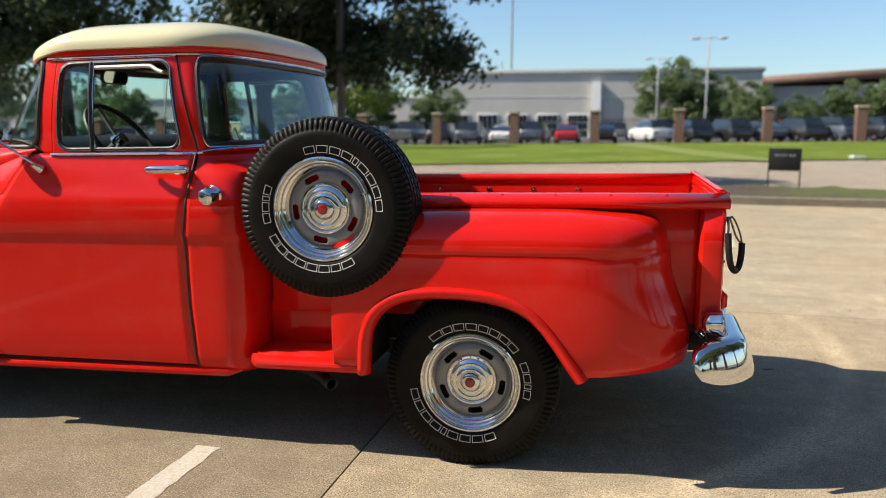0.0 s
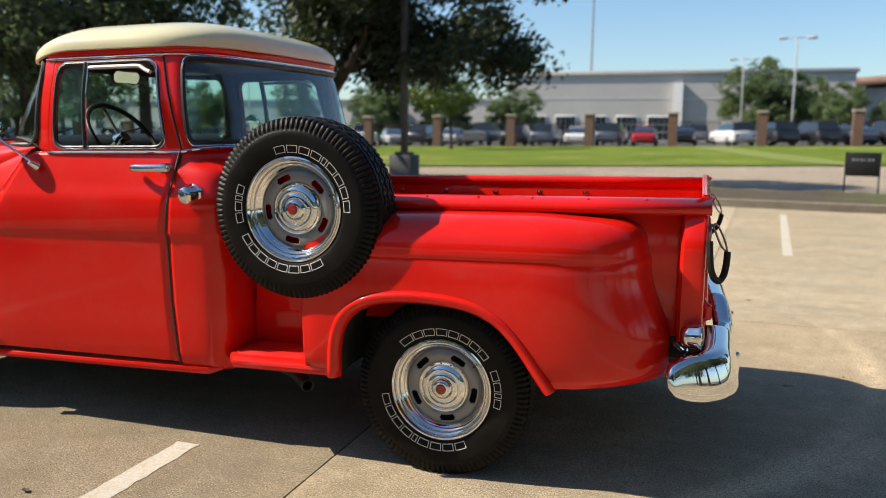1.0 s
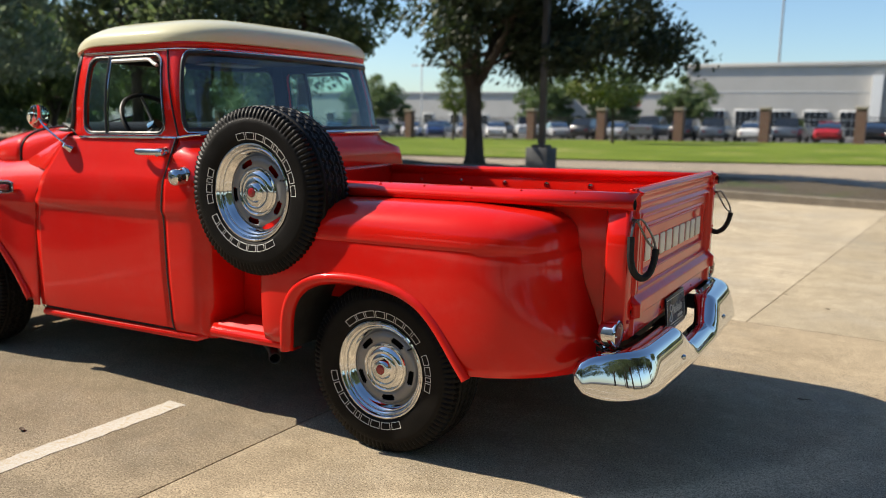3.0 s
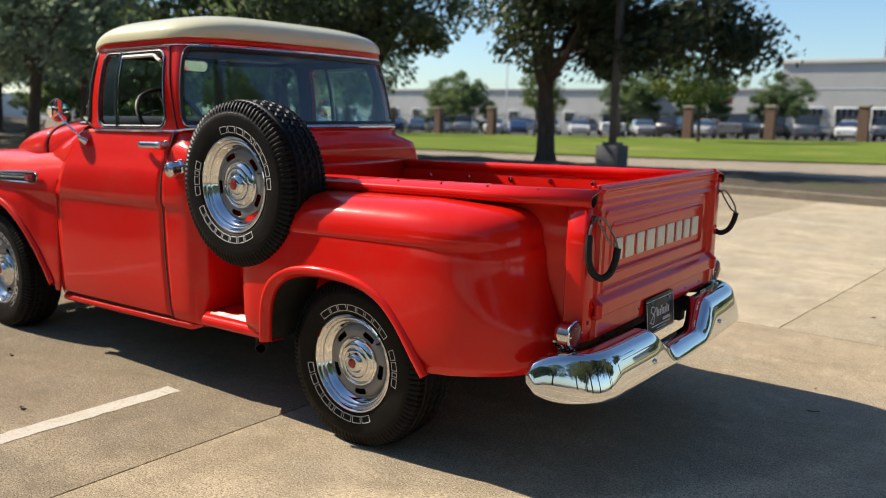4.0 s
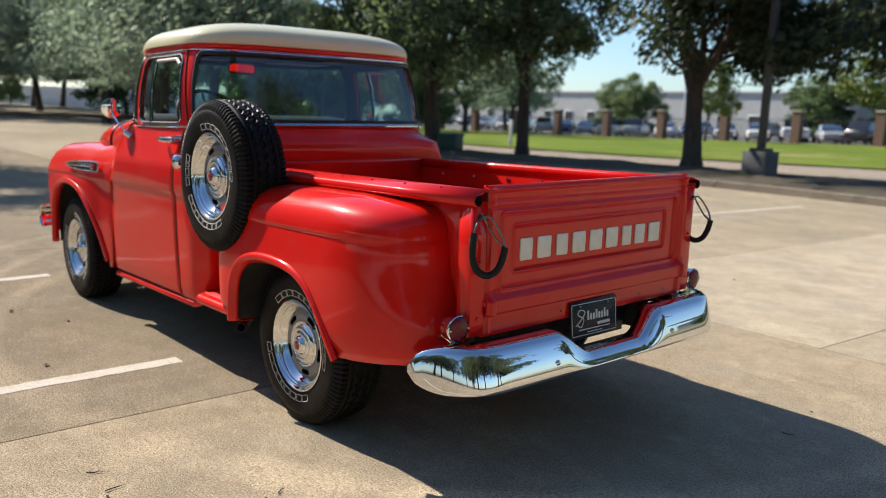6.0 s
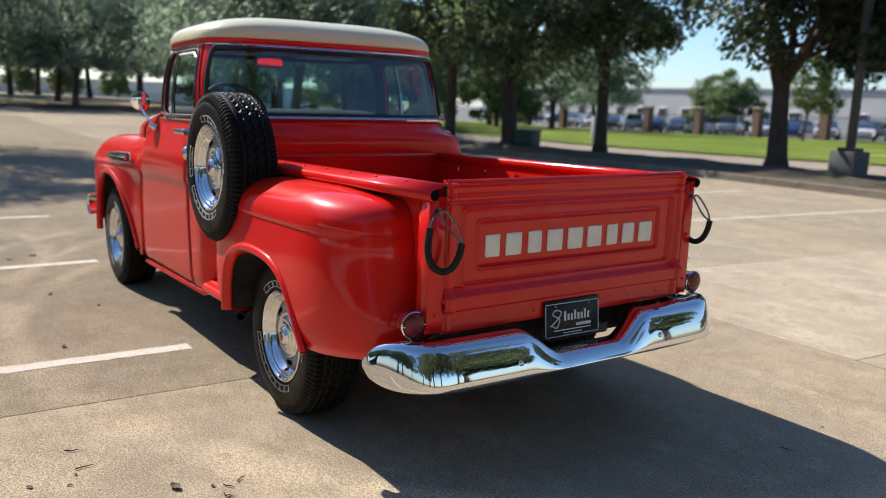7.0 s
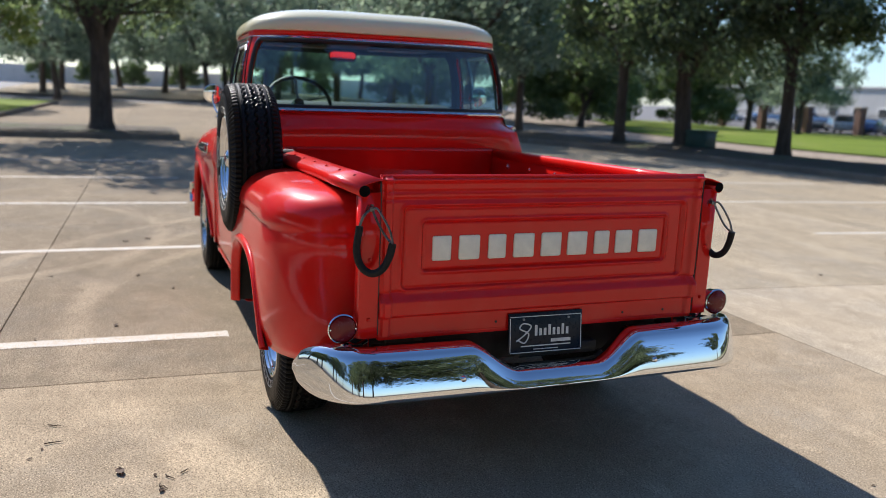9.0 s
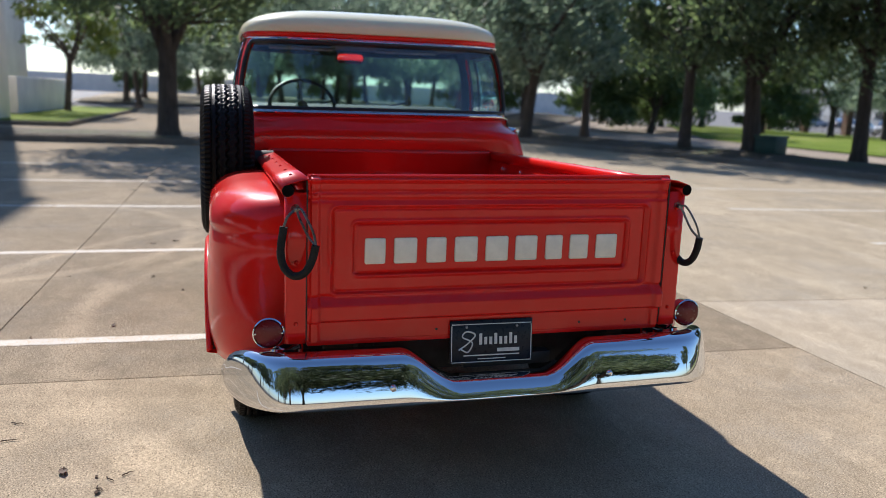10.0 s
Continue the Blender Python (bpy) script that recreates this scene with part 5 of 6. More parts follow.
# tail lamps
for s in SIDES:
    lampb = tpart("tail_lamp", revolve([(0.0, 0.885), (0.022, 0.887), (0.036, 0.897), (0.044, 0.915), (0.047, 0.945), (0.050, 0.95), (0.050, 0.958), (0.0462, 0.961), (0.0445, 0.956)], "x", 32, None, (0, s * 0.750, 0.614)), CHROME, None, "round chrome tail lamp")
    tpart("lens", revolve([(0.0455, 0.954), (0.042, 0.962), (0.029, 0.968), (0.0, 0.971)], "x", 28, None, (0, s * 0.750, 0.614)), LENS, lampb, "dark red lens")
    for y in (-0.042, 0.042):
        tpart("lens_screw", revolve([(0.0, 0.967), (0.003, 0.966), (0.0035, 0.960)], "x", 8, None, (0, s * 0.750 + y, 0.614)), CHROME, lampb)
    tpart("lamp_bracket", tube(spline([(0.87, s * 0.748, 0.58), (0.90, s * 0.72, 0.548), (0.91, s * 0.69, 0.54), (0.90, s * 0.65, 0.552)], 5), 0.008, 8), CHROME, lampb)

# step between cab and fender
for s in SIDES:
    rows = []
    for x in [-0.945 + 0.51 * i / 12 for i in range(13)]:
        r = 0.05 * smoothstep(-0.90, -0.945, x)
        row = [(x, s * 0.62, 0.432)]
        for i in range(24):
            y = 0.64 + (0.20 - r) * i / 23
            row.append((x, s * y, 0.432 + (0.007 if i % 3 == 1 else 0.0)))
        for k in range(9):
            a = math.pi / 2 - math.pi * k / 8
            row.append((x, s * (0.862 - r + 0.026 * math.cos(a)), 0.406 + 0.026 * math.sin(a)))
        row.append((x, s * 0.80, 0.378))
        rows.append(row)
    step = tpart("side_step", grid(rows), RED, None, "ribbed red side step", 18, 0.004, away=(-0.7, s * 0.6, 0.3))
    tpart("step_riser", bevelled((-0.945, min(s * 0.60, s * 0.622), 0.42), (-0.56, max(s * 0.60, s * 0.622), 0.62), 0.004), RED, step)
tpart("exhaust_pipe", tube(spline([(-1.2, -0.45, 0.36), (-0.88, -0.60, 0.335), (-0.70, -0.70, 0.318), (-0.60, -0.79, 0.300)], 5), 0.027, 14, caps=False), BLACK, None, "blackened steel exhaust tip", thick=0.003)

INSIDE = (-1.6, 0, 1.0)
# cab: belt line and drip line as matching knots, left half from windscreen middle to back middle
BELT, DRIP = 1.285, 1.735
WLOW = {"windscreen": 1.312, "door": 1.302, "rear": 1.318}
WTOP = {"windscreen": 1.690, "door": 1.670, "rear": 1.676}
KNOTS_B = [(-2.48, 0), (-2.41, -0.42), (-2.205, -0.685), (-1.95, -0.775), (-1.88, -0.79), (-1.85, -0.793), (-1.25, -0.797), (-1.185, -0.783), (-1.155, -0.768), (-1.05, -0.66), (-0.995, -0.40), (-0.97, 0)]
KNOTS_D = [(-2.13, 0), (-2.10, -0.38), (-2.035, -0.60), (-1.94, -0.70), (-1.87, -0.716), (-1.845, -0.72), (-1.337, -0.72), (-1.312, -0.715), (-1.225, -0.69), (-1.14, -0.57), (-1.11, -0.33), (-1.10, 0)]


def dense(knots):
    """Points along a half contour with their knot number."""
    full = [Vector((x, y, 0)) for x, y in knots]
    front = spline([(k.x, -k.y, 0) for k in full[1:4]][::-1] + [(k.x, k.y, 0) for k in full[0:4]], 14)[3 * 14:]
    back = spline([(k.x, k.y, 0) for k in full[6:12]] + [(k.x, -k.y, 0) for k in full[8:11]][::-1], 14)[:5 * 14 + 1]
    out = [(i / 14, p) for i, p in enumerate(front)]
    for k in (3, 4, 5):
        n = {3: 8, 4: 4, 5: 48}[k]
        out += [(k + i / n, full[k].lerp(full[k + 1], i / n)) for i in range(1, n + 1)]
    out += [(6 + i / 14, p) for i, p in enumerate(back)][1:]
    return out


DB, DD = dense(KNOTS_B), dense(KNOTS_D)
US = [u for u, _ in DB]


def shell(u, z, sign=-1, out=0.0):
    """The point of the cab's upper shell at knot number u and height z."""
    i = min(range(len(US) - 1), key=lambda k: abs(US[k] - u) if US[k] <= u else 9)
    t = 0 if US[i + 1] == US[i] else (u - US[i]) / (US[i + 1] - US[i])
    b, d = DB[i][1].lerp(DB[i + 1][1], t), DD[i][1].lerp(DD[i + 1][1], t)
    h = (z - BELT) / (DRIP - BELT)
    p = b.lerp(d, h)
    p.y -= 0.022 * math.sin(math.pi * min(1, max(0, h))) * (1 if abs(p.y) > 0.3 else abs(p.y) / 0.3)
    q = DB[min(i + 1, len(DB) - 1)][1] - DB[max(i - 1, 0)][1]
    nrm = Vector((q.y, -q.x, 0)).normalized()
    if nrm.dot(Vector((b.x + 1.55, b.y, 0))) < 0:
        nrm.negate()
    p = p + nrm * out
    return (p.x, p.y * -sign, z)


def corner_test(u, z, u0, u1, z0, z1, scale, r):
    """Whether (u, z) lies in a window with round corners; scale: metres a knot."""
    cx = max(0, abs((u - (u0 + u1) / 2) * scale) - ((u1 - u0) / 2 * scale - r))
    cz = max(0, abs(z - (z0 + z1) / 2) - ((z1 - z0) / 2 - r))
    return math.hypot(cx, cz) < r if (cx > 0 and cz > 0) else (cx < r and cz < r)


WINDOWS = {"windscreen": (-2.93, 2.93, 0.30, 0.07), "door": (5.0, 6.0, 0.56, 0.058), "rear": (8.0, 14.0, 0.24, 0.055)}
NZ = 40
ZS = [BELT + (DRIP - BELT) * i / NZ for i in range(NZ + 1)]


def window_at(u, z):
    for name, (u0, u1, sc, r) in WINDOWS.items():
        if u0 < u < u1 and corner_test(u, z, u0, u1, WLOW[name], WTOP[name], sc, r):
            return name
    return None


def upper_rows(i0, i1, sign):
    return [[shell(US[i], z, sign) for z in ZS] for i in range(i0, i1 + 1)]


cab = None
for s in SIDES:
    a4 = min(i for i, u in enumerate(US) if u >= 4.0)
    a7 = min(i for i, u in enumerate(US) if u >= 7.0)
    end = len(US) - 1
    for i0, i1, is_door in ((0, a4, False), (a4, a7, True), (a7, end, False)):
        rows = upper_rows(i0, i1, s)
        skip = lambda i, j: window_at((US[i0 + i] + US[i0 + i + 1]) / 2, (ZS[j] + ZS[j + 1]) / 2) is not None
        bm = grid(rows, None, skip=skip)
        for v in [v for v in bm.verts if not v.link_faces]:
            bm.verts.remove(v)
        lined(tpart("door_frame" if is_door else "cab_pillar", bm, RED, None, "", 40, 0.022, away=INSIDE), VINYL)


def outline(u0, u1, z0, z1, scale, r, n=60):
    """A round-cornered loop in knot number and height."""
    w, h = (u1 - u0) * scale, z1 - z0
    pts = []
    for cx, cz, a0 in ((w - r, h - r, 0), (r, h - r, 90), (r, r, 180), (w - r, r, 270)):
        for k in range(7):
            a = radians(a0 + 15 * k)
            pts.append((cx + r * math.cos(a), cz + r * math.sin(a)))
    full = []
    for (x0, y0), (x1, y1) in zip(pts, pts[1:] + pts[:1]):
        m = max(1, int(math.hypot(x1 - x0, y1 - y0) / 0.03))
        full += [(lerp(x0, x1, k / m), lerp(y0, y1, k / m)) for k in range(m)]
    return [(u0 + x / scale, z0 + y) for x, y in full]


def trim_loop(name, u0, u1, scale, r, sign, radius, out, grow=0.0):
    pts = []
    for u, z in outline(u0, u1, WLOW[name] - grow, WTOP[name] + grow, scale, r):
        if u > 11:
            p = shell(22 - u, z, -sign, out)
        elif u < 0:
            p = shell(-u, z, -sign, out)
        else:
            p = shell(u, z, sign, out)
        pts.append(p)
    return tube(pts + pts[:2], radius, 8, caps=False)


def pane_rows(name, u0, u1, sign, out, n=40):
    rows = []
    for k in range(n + 1):
        u = lerp(u0, u1, k / n)
        row = []
        for z in [lerp(WLOW[name] - 0.008, WTOP[name] + 0.008, j / 8) for j in range(9)]:
            row.append(shell(22 - u, z, -sign, out) if u > 11 else shell(-u, z, -sign, out) if u < 0 else shell(u, z, sign, out))
        rows.append(row)
    return rows


def pane(name, rows, label):
    ob = tpart(name, grid(rows), GLASS, None, label, 80)
    ob.visible_shadow = False
    return ob


back_glass = pane("rear_window", pane_rows("rear", 7.97, 14.03, -1, -0.006), "wraparound tinted rear window")
tpart("window_seal", trim_loop("rear", 8.0, 14.0, 0.24, 0.055, -1, 0.011, 0.002), BLACK, back_glass, "black rubber seal")
tpart("window_trim", trim_loop("rear", 7.95, 14.05, 0.24, 0.06, -1, 0.004, 0.006, 0.012), CHROME, back_glass, "thin bright trim")
screen = pane("windscreen", pane_rows("windscreen", -2.96, 2.96, -1, -0.006), "wraparound tinted windscreen")
tpart("window_seal", trim_loop("windscreen", -2.93, 2.93, 0.30, 0.07, -1, 0.013, 0.003), BLACK, screen, "black rubber seal")
for s in SIDES:
    # vent pane, its post and the main window, rolled down on the driver's side
    posts = (WLOW["door"] - 0.005, 1.42, 1.54, WTOP["door"] + 0.004)
    gl = pane("vent_window", pane_rows("door", 5.0, 5.28, s, -0.008, 8), "small vent pane")
    if s > 0:
        pane("door_glass", pane_rows("door", 5.3, 6.0, s, -0.012, 16), "closed side window")
    run = [shell(lerp(5.32, 5.93, k / 12), WTOP["door"] - 0.019 - 0.030 * smoothstep(0.8, 1.0, k / 12), s, -0.003) for k in range(13)]
    tpart("window_channel", tube(run, 0.009, 8), GALV, gl, "pale felt-lined window channel")
    tpart("vent_post", tube([shell(5.285, z, s, -0.002) for z in posts], 0.011, 8), BLACK, gl, "black vent post")
    tpart("vent_trim", tube([shell(5.31, z, s, 0.003) for z in posts], 0.0035, 8), CHROME, gl)
    tpart("window_seal", trim_loop("door", 5.0, 6.0, 0.58, 0.058, s, 0.008, -0.002), BLACK, gl, "dark window channel")
    tpart("window_trim", trim_loop("door", 4.985, 6.015, 0.58, 0.063, s, 0.0035, 0.003, 0.008), CHROME, gl, "bright window trim")
# painted drip gutters with thin bright strips, and the bright belt strip
for s in SIDES:
    gut = tpart("drip_rail", tube([shell(u, 1.717, s, 0.005) for u in US if 3.2 <= u <= 11.0], 0.011, 10, flat=1.8), RED, None, "red painted drip rail")
    tpart("drip_strip", tube([shell(u, 1.695, s, 0.011) for u in US if 3.2 <= u <= 11.0], 0.0034, 8), CHROME, gut, "thin bright strip")
    tpart("drip_strip", tube([shell(u, 1.690, s, 0.003) for u in US if 3.6 <= u <= 7.0], 0.003, 8), CHROME, gut, "thin bright strip")
    tpart("belt_strip", tube([shell(u, 1.281, s, 0.009) for u in US if 3.9 <= u <= 6.95], 0.0085, 8, flat=0.8), CHROME, None, "bright belt strip")
    tpart("belt_strip", tube([shell(u, 1.281 + 0.016 * smoothstep(7.2, 9.0, u), s, 0.011) for u in US if 7.05 <= u <= 11.0], 0.0085, 8, flat=0.8), CHROME, None, "bright belt strip")

# roof
rows = []
for k in range(15):
    a = math.pi / 2 * k / 14
    row = []
    for j in range(120):
        t = 2 * math.pi * j / 120
        c, sn = math.cos(t), math.sin(t)
        x = 0.536 * math.copysign(abs(c) ** (2 / 4.2), c)
        y = 0.757 * math.copysign(abs(sn) ** (2 / 4.2), sn)
        fr = smoothstep(-0.2, -0.52, x)
        sc = math.cos(a) ** 0.62
        row.append((-1.598 + (x - 0.02 * fr) * sc, y * sc, 1.742 + 0.136 * math.sin(a) ** 0.9 - 0.045 * fr * math.cos(a)))
    rows.append(row)
rows.insert(0, [(x, y, z - 0.012) for x, y, z in rows[0]])
rows.insert(0, [(-1.598 + (x + 1.598) * 0.985, y * 0.985, z - 0.004) for x, y, z in rows[0]])
tpart("roof", grid(rows, None, close_v=True), CREAM, None, "cream painted domed roof", 60)
# headliner
rows = [[(-1.57 + (p[0] + 1.57) * k, p[1] * k, 1.705 + 0.10 * (1 - k)) for p in rows[2]] for k in (0.97, 0.7, 0.4, 0.05)]
tpart("headliner", grid(rows, None, close_v=True), TANVINYL, None, "dark grey-brown headliner", 60)

# lower cab
ZL = [1.285, 1.265, 1.245, 1.22, 1.20, 1.16, 1.125, 1.105, 1.085, 1.06, 1.02, 0.945, 0.932, 0.92, 0.905, 0.86, 0.76, 0.64, 0.52, 0.42, 0.375, 0.352, 0.338]
WL = [(0.338, 0.80), (0.352, 0.822), (0.375, 0.838), (0.42, 0.845), (0.64, 0.850), (0.86, 0.853), (0.905, 0.855), (0.92, 0.857), (0.932, 0.863), (0.945, 0.867), (1.02, 0.868), (1.06, 0.867), (1.085, 0.864), (1.105, 0.858), (1.125, 0.850), (1.16, 0.838), (1.20, 0.826), (1.245, 0.811), (1.285, 0.797)]
DOOR_F = [(0.338, -2.225), (0.85, -2.215), (0.95, -2.19), (1.06, -2.13), (1.18, -2.07), (1.285, -2.0)]
DOOR_R = [(0.338, -1.192), (0.66, -1.218), (0.95, -1.224), (1.10, -1.205), (1.285, -1.185)]
for s in SIDES:
    rows = []
    for z in ZL[:-2]:
        w = curve_at(WL, z)
        rows.append([(lerp(curve_at(DOOR_F, z), curve_at(DOOR_R, z) - 0.005, i / 24), s * w, z) for i in range(25)])
    lo = rows[-1]
    rows.append([(x, s * (abs(y) - 0.012), z - 0.006) for x, y, z in lo])
    door = lined(tpart("door", grid(rows), RED, None, "red cab door", 40, 0.02, away=INSIDE), VINYL)
    seam = [(curve_at(DOOR_R, z), s * (curve_at(WL, z) - 0.002), z) for z in ZL[:-1]]
    tpart("door_seal", tube(seam, 0.0048, 6), BLACK, door, "dark door gap")
    seam = [(curve_at(DOOR_R, ZL[-2]) - 0.02 - 1.0 * i / 8, s * (curve_at(WL, 0.356) - 0.004), 0.362) for i in range(9)]
    tpart("door_seal", tube(seam, 0.005, 6), BLACK, door)
    seam = [shell(u, z, s, 0.001) for u, z in [(7.0, lerp(BELT, 1.715, k / 8)) for k in range(9)]]
    tpart("door_seal", tube(seam, 0.0045, 6), BLACK, door)
    seam = [(curve_at(DOOR_F, z), s * (curve_at(WL, z) - 0.003), z) for z in ZL[:-1]]
    tpart("door_seal", tube(seam, 0.003, 6), UNDER, door)
    # handle
    h = tube(spline([(-1.388, s * 0.845, 1.212), (-1.37, s * 0.872, 1.216), (-1.31, s * 0.880, 1.216), (-1.215, s * 0.876, 1.216), (-1.195, s * 0.868, 1.214)], 5), [0.008] + [0.0125] * 18 + [0.0105] * 2, 10, flat=1.25)
    hd = tpart("door_handle", h, CHROME, door, "chrome lever handle")
    tpart("handle_base", tube([(-1.232, s * 0.815, 1.212), (-1.232, s * 0.872, 1.214)], [0.026, 0.019], 16), CHROME, hd)
    tpart("lock_button", revolve([(0.0, 0.0), (0.011, 0.001), (0.012, 0.008)], "x", 12, None, (-1.192, s * 0.876, 1.216)), CHROME, hd)
    # rocker and floor
    tpart("rocker", tube([(-2.22, s * 0.818, 0.335), (-1.6, s * 0.818, 0.338), (-1.06, s * 0.818, 0.342), (-1.0, s * 0.80, 0.352)], [0.02, 0.02, 0.02, 0.008], 10), RED, None)
# corners and back of the cab in one piece
rows = []
for z in ZL:
    w = curve_at(WL, z)
    lowered = smoothstep(1.19, 1.285, z)
    x0 = curve_at(DOOR_R, z) + 0.006
    xk = max(lerp(-1.10, -1.24, lowered), x0 + 0.01)
    xb = lerp(-0.948, -0.972, lowered)
    n = 2 / lerp(3.0, 2.5, lowered)
    half = []
    for i in range(6):
        half.append((lerp(x0, xk, i / 5), -w * (1 - 0.02 * lowered * i / 5), z))
    for k in range(1, 13):
        a = math.pi / 2 * k / 12
        inner = w * lerp(0.80, 0.30, lowered)
        half.append((xk + (xb - xk) * math.sin(a) ** n, -(inner + (w * (1 - 0.02 * lowered) - inner) * math.cos(a) ** n), z))
    for k in range(1, 5):
        half.append((lerp(half[17][0], xb + 0.002, k / 4), half[17][1] * (1 - k / 4), z))
    us = [7 + 0.4 * i / 5 for i in range(6)] + [7.4 + 3.0 * k / 12 for k in range(1, 13)] + [10.4 + 0.6 * k / 4 for k in range(1, 5)]
    for i, u in enumerate(us):
        p = shell(u, BELT, -1, 0.001)
        half[i] = (lerp(half[i][0], p[0], lowered), lerp(half[i][1], p[1], lowered), z)
    rows.append(half + [(x, -y, z) for x, y, z in reversed(half[:-1])])
lined(tpart("cab_back", grid(rows), RED, None, "rounded red cab back panel", 45, 0.006, away=INSIDE), VINYL)
fuel = revolve([(0.0, -0.068), (0.018, -0.067), (0.029, -0.063), (0.036, -0.055), (0.040, -0.045), (0.040, -0.032), (0.035, -0.027), (0.036, -0.006), (0.043, 0.0), (0.043, 0.014)], "y", 28)
fc = tpart("fuel_cap", fuel, CHROME, None, "round chrome fuel cap", rake=False)
fc.matrix_basis = pose(-1.085, -0.852, 1.085, 6, 0, -12)

# cab interior
tpart("cab_floor", bevelled((-2.2, -0.80, 0.36), (-0.99, 0.80, 0.40), 0.01), UNDER, None)
tpart("bench_seat", bevelled((-1.62, -0.72, 0.55), (-1.12, 0.72, 0.80), 0.05, 3), VINYL, None, "black vinyl bench seat")
tpart("seat_back", bevelled((-1.22, -0.72, 0.70), (-1.04, 0.72, 1.235), 0.05, 3), VINYL, None, "black vinyl seat back")
tpart("rear_shelf", bevelled((-1.20, -0.60, 1.24), (-1.06, 0.60, 1.275), 0.012), VINYL, None)
rows = []
for y in [-0.78 + 1.56 * i / 16 for i in range(17)]:
    rows.append([(-2.05, y, 0.85), (-1.93, y, 0.95), (-1.90, y, 1.12), (-1.92, y, 1.27), (-1.97, y, 1.318), (-2.06, y * 0.97, 1.343), (-2.16, y * 0.90, 1.352), (-2.30, y * 0.68, 1.354)])
tpart("dashboard", grid(rows), VINYL, None, "black padded dashboard", 50, 0.01, away=(-2.4, 0, 0.9))
wheel = []
for k in range(41):
    a = 2 * math.pi * k / 40
    wheel.append(Vector((0, 0.205 * math.cos(a), 0.205 * math.sin(a))))
tilt = Matrix.Translation((-1.825, -0.36, 1.338)) @ Euler((0, radians(-38), 0)).to_matrix().to_4x4()
sw = tpart("steering_wheel", tube([tilt @ p for p in wheel], 0.0125, 8, caps=False), BLACK, None, "thin black steering wheel")
for a in (90, 210, 330):
    tpart("spoke", tube([tilt @ Vector((-0.02, 0, 0)), tilt @ Vector((0, 0.2 * math.cos(radians(a)), 0.2 * math.sin(radians(a))))], 0.008, 6), STEEL, sw)
tpart("horn_button", tube([tilt @ Vector((-0.03, 0, 0)), tilt @ Vector((0.012, 0, 0))], [0.045, 0.03], 16), CHROME, sw)
tpart("steering_column", tube([tilt @ Vector((-0.02, 0, 0)), tilt @ Vector((-0.55, 0, 0))], 0.022, 10), BLACK, sw)


def rounded_plate(x0, x1, w, h, r):
    """A round-cornered plate across x, w by h half sizes."""
    ring = [(sy * (w - r) + r * math.cos(radians(a0 + 15 * k)), sz * (h - r) + r * math.sin(radians(a0 + 15 * k)))
            for sy, sz, a0 in ((1, 1, 0), (-1, 1, 90), (-1, -1, 180), (1, -1, 270)) for k in range(7)]
    return grid([[(x, y * k, z * k) for y, z in ring] for x, k in ((x0, 0.01), (x0, 0.8), (lerp(x0, x1, 0.4), 1.0), (x1, 1.0), (x1, 0.01))], None, close_v=True)


im = tpart("rear_view_mirror", rounded_plate(-0.014, 0.008, 0.094, 0.036, 0.028), BLACK, None, "black-backed interior mirror", rake=False)
tpart("mirror_face", rounded_plate(0.0085, 0.0105, 0.087, 0.030, 0.025), MIRROR, im, rake=False)
to_eye, to_gate = (Vector((3.15, -2.35, 1.38)) - Vector((-2.08, -0.015, 1.64))).normalized(), (Vector((0.94, 0.05, 0.86)) - Vector((-2.08, -0.015, 1.64))).normalized()
facing = (to_eye + to_gate).normalized()
im.matrix_basis = pose(-2.083, -0.015, 1.625, 0, math.degrees(-math.asin(facing.z)), math.degrees(math.atan2(facing.y, facing.x)) + 4)
tpart("mirror_stem", tube([(-0.012, 0, 0.01), (-0.047, 0, 0.05)], 0.006, 6), CHROME, im, rake=False)
for s in SIDES:
    tpart("sun_visor", bevelled((-2.06, min(s * 0.14, s * 0.56), 1.700), (-1.90, max(s * 0.14, s * 0.56), 1.716), 0.007), TANVINYL, None, "dark sun visor")
tpart("wiper", tube([(-2.49, -0.42, 1.31), (-2.475, -0.2, 1.35), (-2.45, -0.02, 1.39)], 0.006, 6), BLACK, None)
tpart("wiper", tube([(-2.52, 0.12, 1.31), (-2.47, 0.33, 1.35), (-2.40, 0.5, 1.39)], 0.006, 6), BLACK, None)
tpart("antenna", tube([(-2.28, 0.74, 1.25), (-2.20, 0.75, 1.95)], 0.0025, 6), STEEL, None, "thin whip antenna")

# hood, cowl and front fenders: a boxy hood with upright sides on the fender shelf
rows = []
for i in range(17):
    rows.append([])
    for k in range(37):
        a = math.pi * k / 36
        y = -math.copysign(abs(math.cos(a)) ** (2 / 5.5), math.cos(a))
        back = -2.58 + 0.11 * y * y
        x = lerp(-3.60, back, (i / 16) ** 0.8)
        zt = curve_at([(-3.6, 0.99), (-3.3, 1.11), (-3.15, 1.165), (-3.0, 1.23), (-2.87, 1.272), (-2.7, 1.300), (-2.55, 1.316), (-2.4, 1.325)], x) + 0.025 * (1 - y * y)
        zc = curve_at([(-3.6, 0.93), (-3.3, 1.045), (-3.0, 1.105), (-2.4, 1.122)], x)
        w = lerp(0.755, 0.57, smoothstep(-2.45, -3.55, x))
        rows[-1].append((x, y * w, lerp(zc, zt, math.sin(a) ** (2 / 4.0))))
hood_edge = rows[-1]
hood = tpart("hood", grid(rows), RED, None, "domed red hood", 40, 0.012, away=(-2.9, 0, 0.8))
